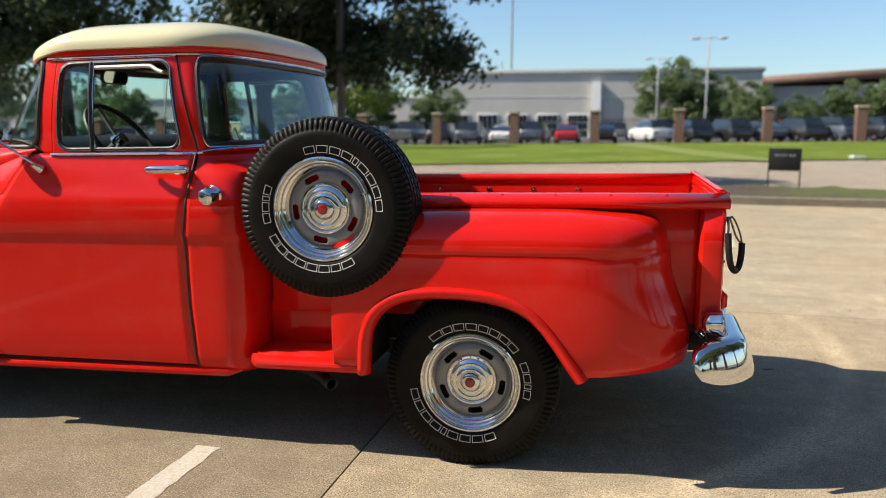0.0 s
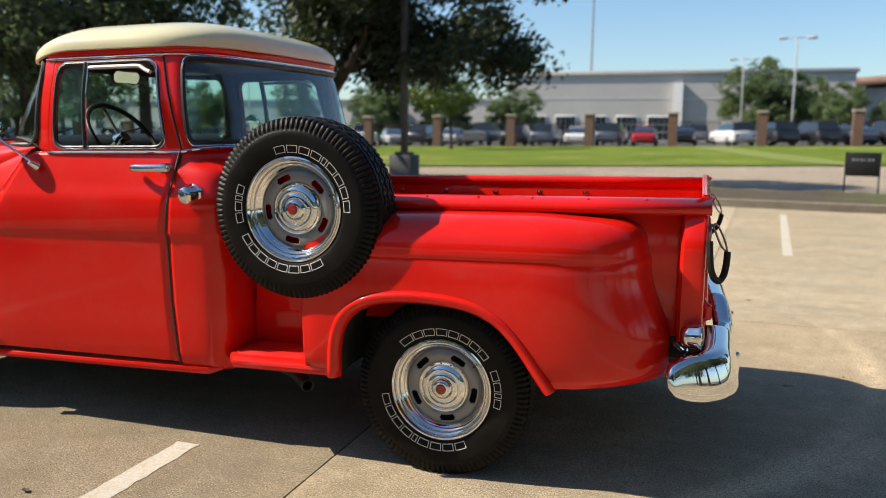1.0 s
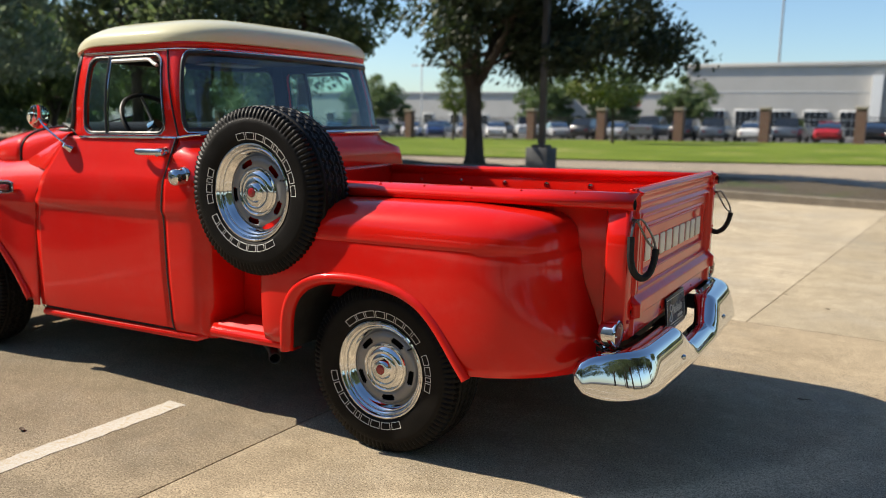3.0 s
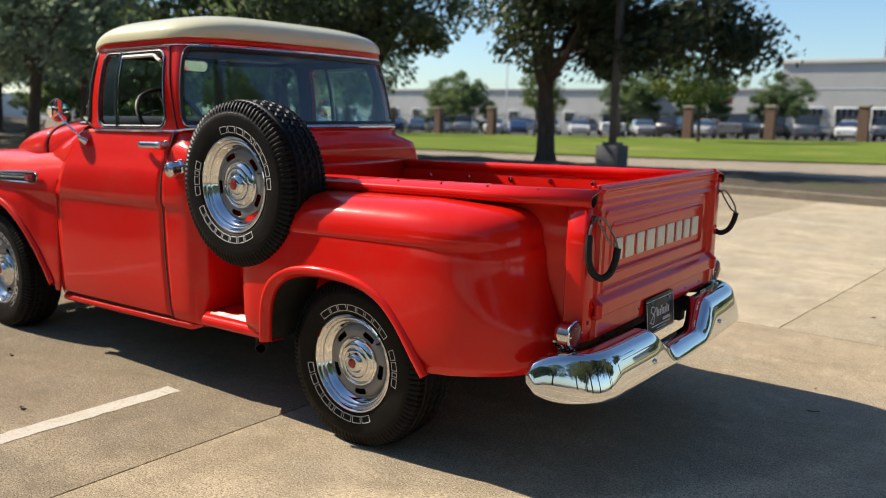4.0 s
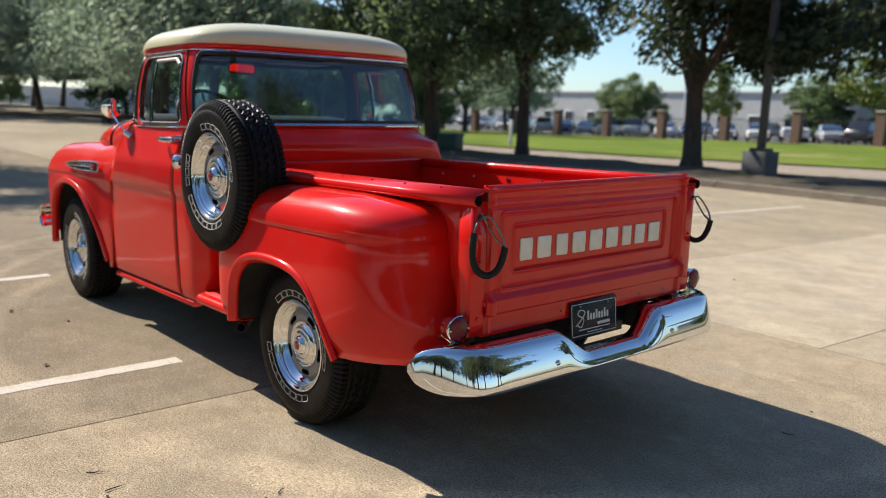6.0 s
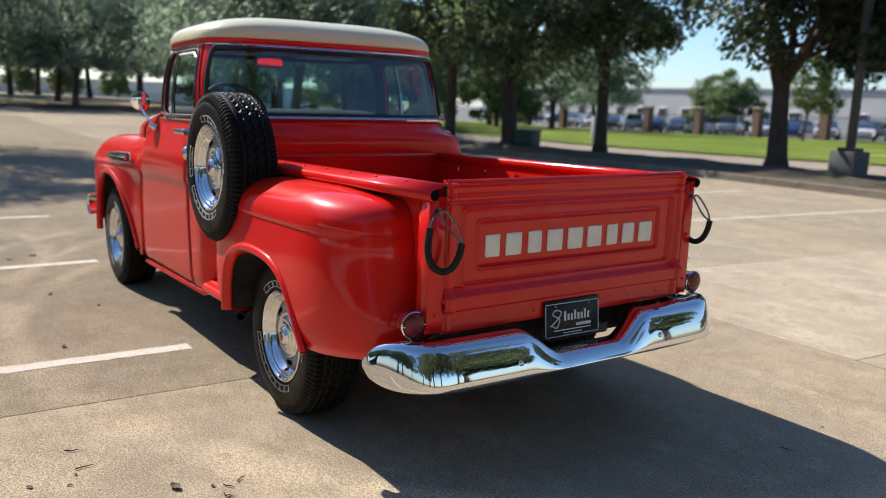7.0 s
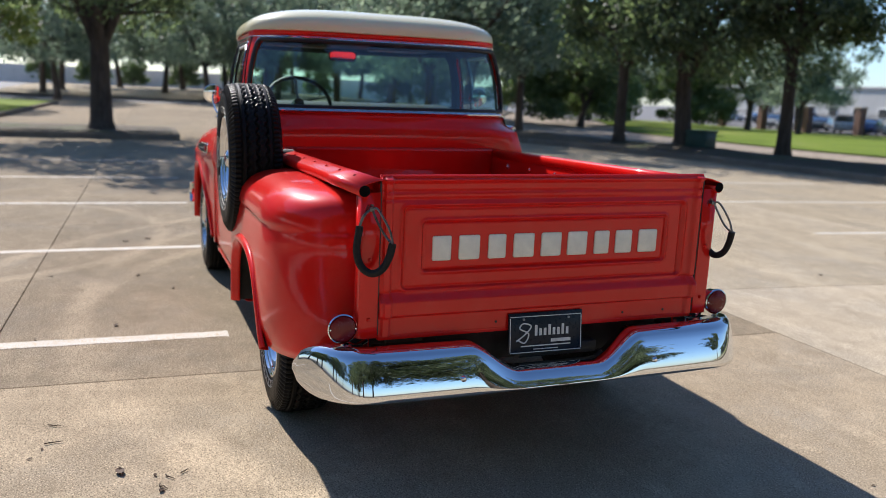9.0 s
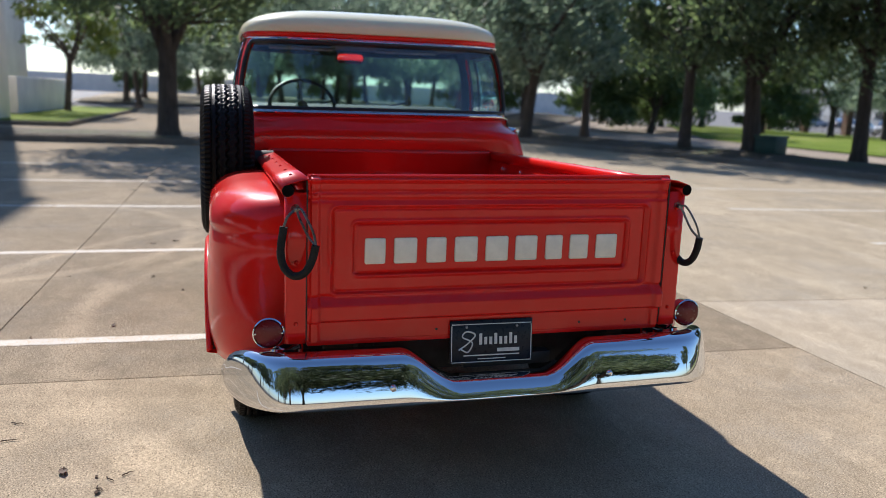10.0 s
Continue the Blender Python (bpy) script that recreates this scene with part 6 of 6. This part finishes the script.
tpart("hood_seam", tube([(x + 0.004, y, z) for x, y, z in hood_edge], 0.006, 6), BLACK, hood, "dark gap behind the hood")
for k in (0, -1):
    tpart("hood_seam", tube([(r[k][0], r[k][1] * 1.004, r[k][2] + 0.002) for r in rows[5:]], 0.005, 6), BLACK, hood, "dark gap below the hood")
rows = []
for k, (x, y, z) in enumerate(hood_edge):
    u = 3.0 * min(1.0, abs(y) / 0.755)
    p = shell(min(u, 3.0), BELT + 0.022, -1 if y <= 0 else 1, 0.006)
    rows.append([(x + 0.012, y, z - 0.004), (lerp(x, p[0], 0.35), lerp(y, p[1], 0.35), lerp(z, p[2], 0.30) + 0.004), (lerp(x, p[0], 0.7), lerp(y, p[1], 0.7), lerp(z, p[2], 0.68) + 0.004), p])
tpart("cowl", grid(rows), RED, None, "red cowl below the windscreen", 60)
for s in SIDES:
    e = hood_edge[0] if s < 0 else hood_edge[-1]
    p3 = shell(3.0, BELT + 0.02, s, 0.004)
    p4 = shell(3.9, BELT + 0.005, s, 0.004)
    side = []
    for f in [k / 6 for k in range(7)]:
        a = (lerp(e[0] + 0.012, p3[0], f), lerp(e[1], p3[1], f), lerp(e[2] - 0.004, p3[2], f ** 0.8))
        z = lerp(1.11, 1.285, f)
        d = (curve_at(DOOR_F, z) + 0.004, s * (curve_at(WL, z) + 0.001), z)
        b = (lerp(e[0] + 0.03, -2.09, 0.55), s * 0.802, 1.115) if f == 0 else (lerp(a[0], d[0], 0.5), lerp(a[1], d[1], 0.5) + s * 0.010, lerp(a[2], d[2], 0.5))
        side.append([a, b, d])
    tpart("cowl_side", grid(side), RED, None, "", 60)
FARCH = [(-3.335, 0.40), (-3.325, 0.60), (-3.29, 0.73), (-3.21, 0.82), (-3.08, 0.862), (-2.93, 0.866), (-2.78, 0.84), (-2.65, 0.785), (-2.54, 0.70), (-2.44, 0.585), (-2.36, 0.47), (-2.31, 0.39)]
for s in SIDES:
    xs = [-3.34] + [p[0] for p in spline([(x, z, 0) for x, z in FARCH], 4)] + [-2.305, -2.28, -2.25, -2.232]
    turns = [math.pi / 2 * k / 10 for k in range(10, 0, -1)]
    cols = len(turns) + len(xs)

    def fplan(i, w, xe):
        if i >= len(turns):
            return xs[i - len(turns)], w
        a = turns[i]
        return -3.34 - (xe - 3.34) * math.sin(a) ** 0.7, 0.55 + (w - 0.55) * math.cos(a) ** 0.62

    rows = []
    prof = [(0.52, 1.145), (0.62, 1.152), (0.70, 1.150), (0.77, 1.125), (0.83, 1.075), (0.87, 1.01), (0.892, 0.955), (0.897, 0.94), (0.892, 0.928)]
    for w, z in prof:
        row = []
        for i in range(cols):
            x, y = fplan(i, w, 3.56 + 0.07 * smoothstep(1.16, 1.02, z))
            back = smoothstep(-2.65, -2.22, x)
            sag = 0.022 * smoothstep(-2.9, -3.6, x) * (z - 0.9) / 0.25
            y2 = lerp(y, min(y, 0.866) if z < 1.0 else min(y, curve_at(WL, z) + 0.004), back)
            x = lerp(x, curve_at(DOOR_F, z) - 0.004, smoothstep(-2.5, -2.232, x))
            row.append((x, s * y2, z - sag + 0.05 * back * max(0, (z - 1.06)) / 0.1))
        rows.append(row)
    for k in range(1, 11):
        row = []
        for i in range(cols):
            x, y = fplan(i, 0.892 + 0.008 * math.sin(math.pi * k / 10), 3.63 - 0.15 * k / 10)
            zb = 0.372 if x > FARCH[-1][0] else (curve_at(FARCH, x) if x > FARCH[0][0] else 0.47)
            y2 = lerp(y, 0.853, smoothstep(-2.65, -2.22, x))
            z = lerp(0.928, zb, k / 10)
            x = lerp(x, curve_at(DOOR_F, z) - 0.004, smoothstep(-2.4, -2.232, x))
            row.append((x, s * y2, z))
        rows.append(row)
    ff = tpart("front_fender", grid(rows), RED, None, "red front fender", 45, 0.012, away=(-2.9, s * 0.4, 0.6))
    path = spline([(x, 0, z + 0.008) for x, z in FARCH], 4)
    lip = []
    for i, p in enumerate(path):
        d = (path[min(i + 1, len(path) - 1)] - path[max(0, i - 1)]).normalized()
        nrm = Vector((-d.z, 0, d.x))
        ysd = lerp(0.897, 0.858, smoothstep(-2.65, -2.25, p.x))
        lip.append([(p.x + nrm.x * (0.032 - 0.05 * k / 6), s * (ysd + 0.014 * math.sin(math.pi * k / 6) - (0.03 if k == 6 else 0)), p.z + nrm.z * (0.032 - 0.05 * k / 6)) for k in range(7)])
    tpart("arch_lip", grid(lip), RED, ff, "", 60, 0.004, away=(-2.9, 0, 0.4))
    well = []
    for p in path:
        o = Vector((-2.9, 0, 0.4)) + (Vector((p.x, 0, p.z)) - Vector((-2.9, 0, 0.4))) * 1.03
        well.append([(o.x, s * 0.85, o.z), (o.x, s * 0.50, o.z)])
    tpart("wheel_housing", grid(well), UNDER, ff, "dark wheel housing", 60)
    spear = [(-2.95, 0.006), (-2.88, 0.016), (-2.78, 0.023), (-2.62, 0.028), (-2.46, 0.031), (-2.38, 0.030), (-2.35, 0.022)]

    def on_fender(x, dz, out):
        return (x, s * (curve_at([(-3.0, 0.895), (-2.75, 0.903), (-2.5, 0.895), (-2.34, 0.882)], x) + out - 0.10 * max(0.0, dz)), 1.008 + 0.012 * (x + 2.6) + dz)

    loop = [on_fender(x, h, 0.004) for x, h in spear] + [on_fender(x, -h, 0.004) for x, h in reversed(spear)]
    badge = tpart("fender_badge", tube(loop + loop[:2], 0.0055, 8, caps=False), CHROME, ff, "chrome-edged spear badge")
    tpart("badge_field", grid([[on_fender(x, h * k, 0.003) for k in (-1, 0, 1)] for x, h in spear]), BLACK, badge, "dark badge field", 60)
    tpart("badge_bar", tube([on_fender(x, 0.0, 0.006) for x in (-2.90, -2.75, -2.60, -2.46)], 0.0065, 6), CHROME, badge)
    tpart("badge_bar", tube([on_fender(x, 0.015, 0.005) for x in (-2.74, -2.6, -2.46)], 0.003, 6), CHROME, badge)
    tpart("badge_block", bevelled((-2.455, min(s * 0.885, s * 0.905), 0.992), (-2.375, max(s * 0.885, s * 0.905), 1.024), 0.004), REDCAP, badge, "small red enamel block")
    hl = revolve([(0.0, -0.02), (0.07, -0.015), (0.085, 0.0), (0.098, 0.005), (0.10, 0.03)], "x", 24, None, (-3.56, s * 0.68, 0.93))
    tpart("headlight", hl, CHROME, ff, "round headlight with a chrome ring")
tpart("grille", bevelled((-3.60, -0.62, 0.62), (-3.54, 0.62, 0.84), 0.03), CHROME, None, "chrome grille")
rows = []
for i in range(41):
    y = -0.93 + 1.86 * i / 40
    x = -3.71 + 0.16 * (abs(y) / 0.93) ** 3.5
    rows.append([(x + 0.03, y, 0.50), (x - 0.02, y, 0.53), (x - 0.04, y, 0.585), (x - 0.02, y, 0.64), (x + 0.03, y, 0.67)])
tpart("front_bumper", grid(rows), CHROME, None, "chrome front bumper", 60, 0.004, away=(-3.2, 0, 0.58))

# outside mirrors
MIRRORS = {-1: ((-2.12, -0.868, 1.338), -4, 4), 1: ((-1.87, 0.912, 1.386), -22, 3)}     # head, turn, tilt
for s in SIDES:
    (hx, hy, hz), turn, tilt_down = MIRRORS[s]
    fx = hx + (0.195 if s < 0 else 0.155)
    arm = tpart("door_mirror", tube(spline([(fx, s * 0.842, 1.195), (lerp(fx, hx, 0.3), s * 0.866, 1.24), (lerp(fx, hx, 0.75), lerp(s * 0.88, hy, 0.6), 1.295), (hx, hy, hz)], 6), 0.0055, 8), CHROME, None, "round door mirror on a thin chrome arm", rake=False)
    tpart("mirror_foot", tube([(fx + 0.01, s * 0.832, 1.179), (fx - 0.003, s * 0.866, 1.199)], [0.021, 0.010], 12), CHROME, arm, rake=False)
    head = revolve([(0.0, -0.020), (0.028, -0.019), (0.048, -0.014), (0.058, -0.004), (0.061, 0.004), (0.057, 0.006)], "x", 28)
    hb = tpart("mirror_shell", head, CHROME, arm, "", 50, rake=False)
    hb.matrix_basis = pose(hx, hy, hz, 0, 0, turn) @ pose(0, 0, 0, 0, tilt_down, 0)
    tpart("mirror_glass", revolve([(0.0, 0.0133), (0.012, 0.0129), (0.024, 0.0117), (0.036, 0.0097), (0.048, 0.0069), (0.058, 0.004)], "x", 28), MIRROR, hb, "convex mirror glass", rake=False)


# ---- wheels ----
SIDEWALL = [(0.203, -0.100), (0.209, -0.108), (0.214, -0.1115), (0.225, -0.1145), (0.238, -0.1165), (0.252, -0.1180), (0.268, -0.1188), (0.285, -0.1188)]


def tyre_mesh():
    """A tyre about the y axis, its shown side at -y, with grooved tread."""
    prof = SIDEWALL + [(0.300, -0.1180), (0.303, -0.1160), (0.313, -0.1150), (0.320, -0.113), (0.331, -0.1085), (0.340, -0.1025)]
    wid = [-0.098 + 0.196 * i / 34 for i in range(35)]
    tread = [(0.3585 - 0.010 * (abs(w) / 0.098) ** 4, w) for w in wid]
    half = prof + tread + [(r, -y) for r, y in reversed(prof)]
    seg = 288
    pos, faces = [], []
    n = len(half)
    for k in range(seg):
        a = 2 * math.pi * k / seg
        ph = k * 1.0 / seg
        zig = abs(((ph * 48) % 1) * 2 - 1) * 2 - 1
        zig2 = abs(((ph * 48 + 0.25) % 1) * 2 - 1) * 2 - 1
        lug = (ph * 96) % 1
        for r, w in half:
            rr = r
            if r > 0.345:
                aw = abs(w)
                cut = 0.0
                for c, zz in ((0.0, zig), (0.042, zig2), (-0.042, -zig2)):
                    if abs(w - c - zz * 0.006) < 0.0055:
                        cut = 0.009
                if aw > 0.064 and lug < 0.30:
                    cut = max(cut, 0.008)
                if 0.012 < aw < 0.036 and ((ph * 96 + aw * 9) % 1) < 0.22:
                    cut = max(cut, 0.006)
                if 0.066 < aw < 0.072:
                    cut = max(cut, 0.008)
                rr = r - cut
            elif 0.312 < r < 0.345 and lug < 0.30:
                rr, w = r - 0.003, w * 0.955
            pos.append((rr * math.cos(a), w, rr * math.sin(a)))
    for k in range(seg):
        for j in range(n - 1):
            a, b = k * n, ((k + 1) % seg) * n
            faces.append((a + j, a + j + 1, b + j + 1, b + j))
    me = bpy.data.meshes.new("tyre")
    me.from_pydata(pos, [], faces)
    me.materials.append(RUBBER)
    me.polygons.foreach_set("use_smooth", [True] * len(me.polygons))
    bm = bmesh.new()
    bm.from_mesh(me)
    bmesh.ops.recalc_face_normals(bm, faces=bm.faces)
    for e in bm.edges:
        if len(e.link_faces) == 2 and e.calc_face_angle(0) > radians(38):
            e.smooth = False
    bm.to_mesh(me)
    bm.free()
    return me


def ring_bars(start, widths, r0, r1, gap=1.0, stroke=0.0030):
    """Outlined plain bars round the sidewall, a mesh each, from an angle in degrees clockwise."""
    out = []
    a = start
    for w in widths:
        bm = bmesh.new()
        a0, a1 = radians(90 - a), radians(90 - a - w)
        da = stroke / ((r0 + r1) / 2)
        for lo, hi, b0, b1 in ((r0, r0 + stroke, a0, a1), (r1 - stroke, r1, a0, a1), (r0, r1, a0, a0 - da), (r0, r1, a1 + da, a1)):
            n = 3 if abs(b0 - b1) > 2 * da else 1
            for i in range(n):
                c0, c1 = lerp(b0, b1, i / n), lerp(b0, b1, (i + 1) / n)
                q = [(r * math.cos(c), curve_at(SIDEWALL, r) - 0.0014, r * math.sin(c)) for r, c in ((lo, c0), (hi, c0), (hi, c1), (lo, c1))]
                v = [bm.verts.new(p) for p in q]
                bm.faces.new(v)
                u = [bm.verts.new((p[0], p[1] + 0.003, p[2])) for p in q]
                for k in range(4):
                    bm.faces.new((v[k], v[(k + 1) % 4], u[(k + 1) % 4], u[k]))
        out.append(mesh_of(bm, "sidewall_bar", WHITE))
        a += w + gap
    return out


def rim_mesh():
    """The slotted silver disc of the wheel with five slots."""
    bm = bmesh.new()
    seg = 200
    prof = [(0.158, -0.040), (0.153, -0.056), (0.147, -0.066), (0.140, -0.072), (0.1305, -0.074), (0.128, -0.074), (0.121, -0.074), (0.114, -0.073), (0.1115, -0.0725), (0.105, -0.070), (0.098, -0.066), (0.05, -0.066)]
    rows = []
    for k in range(seg):
        a = 2 * math.pi * k / seg
        rows.append([(r * math.cos(a), y, r * math.sin(a)) for r, y in prof])

    def slot(i, j):
        d = abs(((i + 0.5) / seg * 5) % 1 - 0.5)
        return (d < 0.165 and 3 <= j <= 6) or (d < 0.195 and 4 <= j <= 5)

    grid(rows, bm, close_u=True, skip=slot)
    return bm


TYRE = tyre_mesh()
MARKS = ring_bars(-50, [13, 10, 11, 11, 10, 10, 10, 10], 0.219, 0.248, 1.5, 0.0024) + ring_bars(58, [10, 9, 4.5, 9], 0.219, 0.248, 1.5, 0.0024) + ring_bars(-214, [11, 11, 11, 11, 5, 11, 11, 11, 11], 0.219, 0.248, 1.8, 0.0024)


def wheel_thing(name, place, turn, spin, roll, label, slot_mat):
    """A wheel of the truck: slotted disc with trim ring, cap, tyre and raised bars on the sidewall."""
    disc = part(name, rim_mesh(), STEEL, truck, label, 35, 0.003)
    disc.matrix_basis = pose(*place, 0, 0, turn) @ pose(0, 0, 0, 0, spin, 0)
    ty = new("tyre", TYRE)
    ty.parent, ty.rotation_euler = disc, (0, radians(roll), 0)
    tagged(ty, "black tyre with blocky tread")
    for me in MARKS:
        mk = new("sidewall_bar", me)
        mk.parent, mk.rotation_euler = disc, (0, radians(roll), 0)
    part("trim_ring", revolve([(0.148, -0.050), (0.150, -0.058), (0.153, -0.0655), (0.158, -0.070), (0.164, -0.079), (0.171, -0.0885), (0.174, -0.0905), (0.1765, -0.090), (0.178, -0.095), (0.183, -0.101), (0.187, -0.1025), (0.1905, -0.1005), (0.193, -0.103), (0.195, -0.109), (0.1985, -0.112), (0.2045, -0.1105), (0.2065, -0.106), (0.206, -0.10)], "y", 96), CHROME, disc, "polished trim ring", 40)
    part("rim_barrel", revolve([(0.158, -0.038), (0.160, 0.03), (0.20, 0.10), (0.21, 0.10)], "y", 48), UNDER, disc, "", 60)
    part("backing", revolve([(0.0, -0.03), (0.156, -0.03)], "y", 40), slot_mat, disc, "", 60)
    part("hub_cap", revolve([(0.103, -0.066), (0.1035, -0.072), (0.100, -0.0765), (0.094, -0.0775), (0.090, -0.0755), (0.087, -0.0780), (0.080, -0.0835), (0.071, -0.0870), (0.066, -0.0865), (0.062, -0.0845), (0.058, -0.0870), (0.051, -0.0900), (0.044, -0.0905), (0.0405, -0.0950), (0.036, -0.1020), (0.030, -0.1060), (0.021, -0.107)], "y", 64), CHROME, disc, "chrome centre cap", 28)
    part("cap_emblem", revolve([(0.0, -0.1105), (0.015, -0.110), (0.0195, -0.108), (0.021, -0.104)], "y", 28), REDCAP, disc, "red cap centre", 40)
    part("valve", tube([(0.160, -0.076, 0.035), (0.166, -0.108, 0.036)], 0.0045, 8), BLACK, disc)
    return disc


WY = 0.722
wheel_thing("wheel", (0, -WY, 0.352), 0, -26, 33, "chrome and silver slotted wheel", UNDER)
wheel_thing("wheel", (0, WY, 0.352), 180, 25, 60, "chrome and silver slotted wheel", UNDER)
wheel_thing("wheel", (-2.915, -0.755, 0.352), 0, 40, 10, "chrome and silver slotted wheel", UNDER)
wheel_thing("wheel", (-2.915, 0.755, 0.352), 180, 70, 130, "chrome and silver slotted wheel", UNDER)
spare = wheel_thing("spare_wheel", (-0.567, -0.85, 1.05), 0, -8, 205, "spare wheel mounted upright on the bed side", RED)
part("mounting_bracket", tube([(0, 0.0, 0), (0, 0.22, 0)], 0.05, 12), UNDER, spare)

# frame, axles and tank below
for s in SIDES:
    tpart("frame_rail", bevelled((-3.5, s * 0.43 - 0.03, 0.42), (0.92, s * 0.43 + 0.03, 0.55), 0.01), UNDER, None, "dark frame rail")
    tpart("leaf_spring", tube(spline([(-0.55, s * 0.52, 0.44), (-0.25, s * 0.52, 0.36), (0.0, s * 0.52, 0.33), (0.3, s * 0.52, 0.37), (0.6, s * 0.52, 0.46)], 4), 0.022, 6, flat=1.6), UNDER, None)
tpart("rear_axle", tube([(0, -0.66, 0.352), (0, 0.66, 0.352)], 0.04, 12), UNDER, None)
tpart("axle_housing", revolve([(0.0, -0.13), (0.08, -0.11), (0.12, -0.05), (0.12, 0.05), (0.08, 0.11), (0.0, 0.13)], "x", 20, None, (0, 0, 0.352)), UNDER, None)
tpart("front_axle", tube([(-2.9, -0.66, 0.34), (-2.9, 0.66, 0.34)], 0.035, 10), UNDER, None)
tpart("engine_block", bevelled((-3.35, -0.38, 0.40), (-2.3, 0.38, 1.0), 0.05), UNDER, None)
tpart("bed_cross_member", bevelled((-0.5, -0.6, 0.57), (-0.42, 0.6, 0.635), 0.01), UNDER, None)
tpart("bed_cross_member", bevelled((0.5, -0.6, 0.57), (0.58, 0.6, 0.635), 0.01), UNDER, None)

# ---- dry leaves and twigs on the lot ----
rl = random.Random(77)
spots = [(0.505, -1.425, 0.030), (-2.258, -1.168, 0.018), (-1.41, -1.505, 0.022), (-2.69, -1.40, 0.022), (0.262, -1.866, 0.014), (0.311, -1.743, 0.010), (0.558, -1.306, 0.012), (0.233, -1.71, 0.010), (-4.05, -1.52, 0.022), (-4.16, -1.335, 0.026), (1.2, -1.5, 0.014)]
for _ in range(150):
    x, y = rl.uniform(-14, 4.5), rl.uniform(-6, 11)
    if abs(y) < 1.1 and -3.9 < x < 1.1:
        continue
    spots.append((x, y, rl.uniform(0.006, 0.018)))
leaf_mes = []
for v in range(5):
    bm = bmesh.new()
    rows = []
    for i in range(5):
        t = -1 + i / 2
        w = 0.5 * (1 - t * t) ** 0.6 + 0.02
        rows.append([(t, -w, 0.25 + 0.2 * rl.random()), (t, 0, 0.06 + 0.1 * rl.random()), (t, w, 0.25 + 0.25 * rl.random())])
    grid(rows, bm)
    leaf_mes.append(mesh_of(bm, "dry_leaf", DRYLEAF, 60))
for i, (x, y, r) in enumerate(spots):
    lf = new("dry_leaf", leaf_mes[i % 5])
    lf.matrix_world = pose(x, y, 0.001, 0, 0, rl.uniform(0, 360)) @ Matrix.Scale(r, 4)
    tagged(lf, "small dry brown leaf lying on concrete", "leaf", "fallen leaves")

# twigs
for i, (x, y, ln, a) in enumerate([(0.59, -1.257, 0.05, 40), (0.555, -1.203, 0.045, 130), (0.66, -1.28, 0.05, 35), (0.184, -1.673, 0.07, 100), (0.015, -1.688, 0.06, 55), (-2.74, -1.98, 0.05, 150), (1.4, 0.9, 0.06, 20), (2.2, 2.3, 0.05, 75), (0.9, 3.6, 0.06, 140), (-1.2, -1.9, 0.05, 10)]):
    ra = random.Random(i)
    pts = [(ln * (k / 4 - 0.5), ra.uniform(-0.006, 0.006), 0.003 + ra.uniform(0, 0.004)) for k in range(5)]
    tw = part("twig", tube(pts, [0.0022, 0.0026, 0.0022, 0.0018, 0.001], 5), DRYLEAF, None)
    tw.matrix_world = pose(x, y, 0.001, 0, 0, a)
    tagged(tw, "short dry twig lying on the concrete", "twig", "fallen twigs")
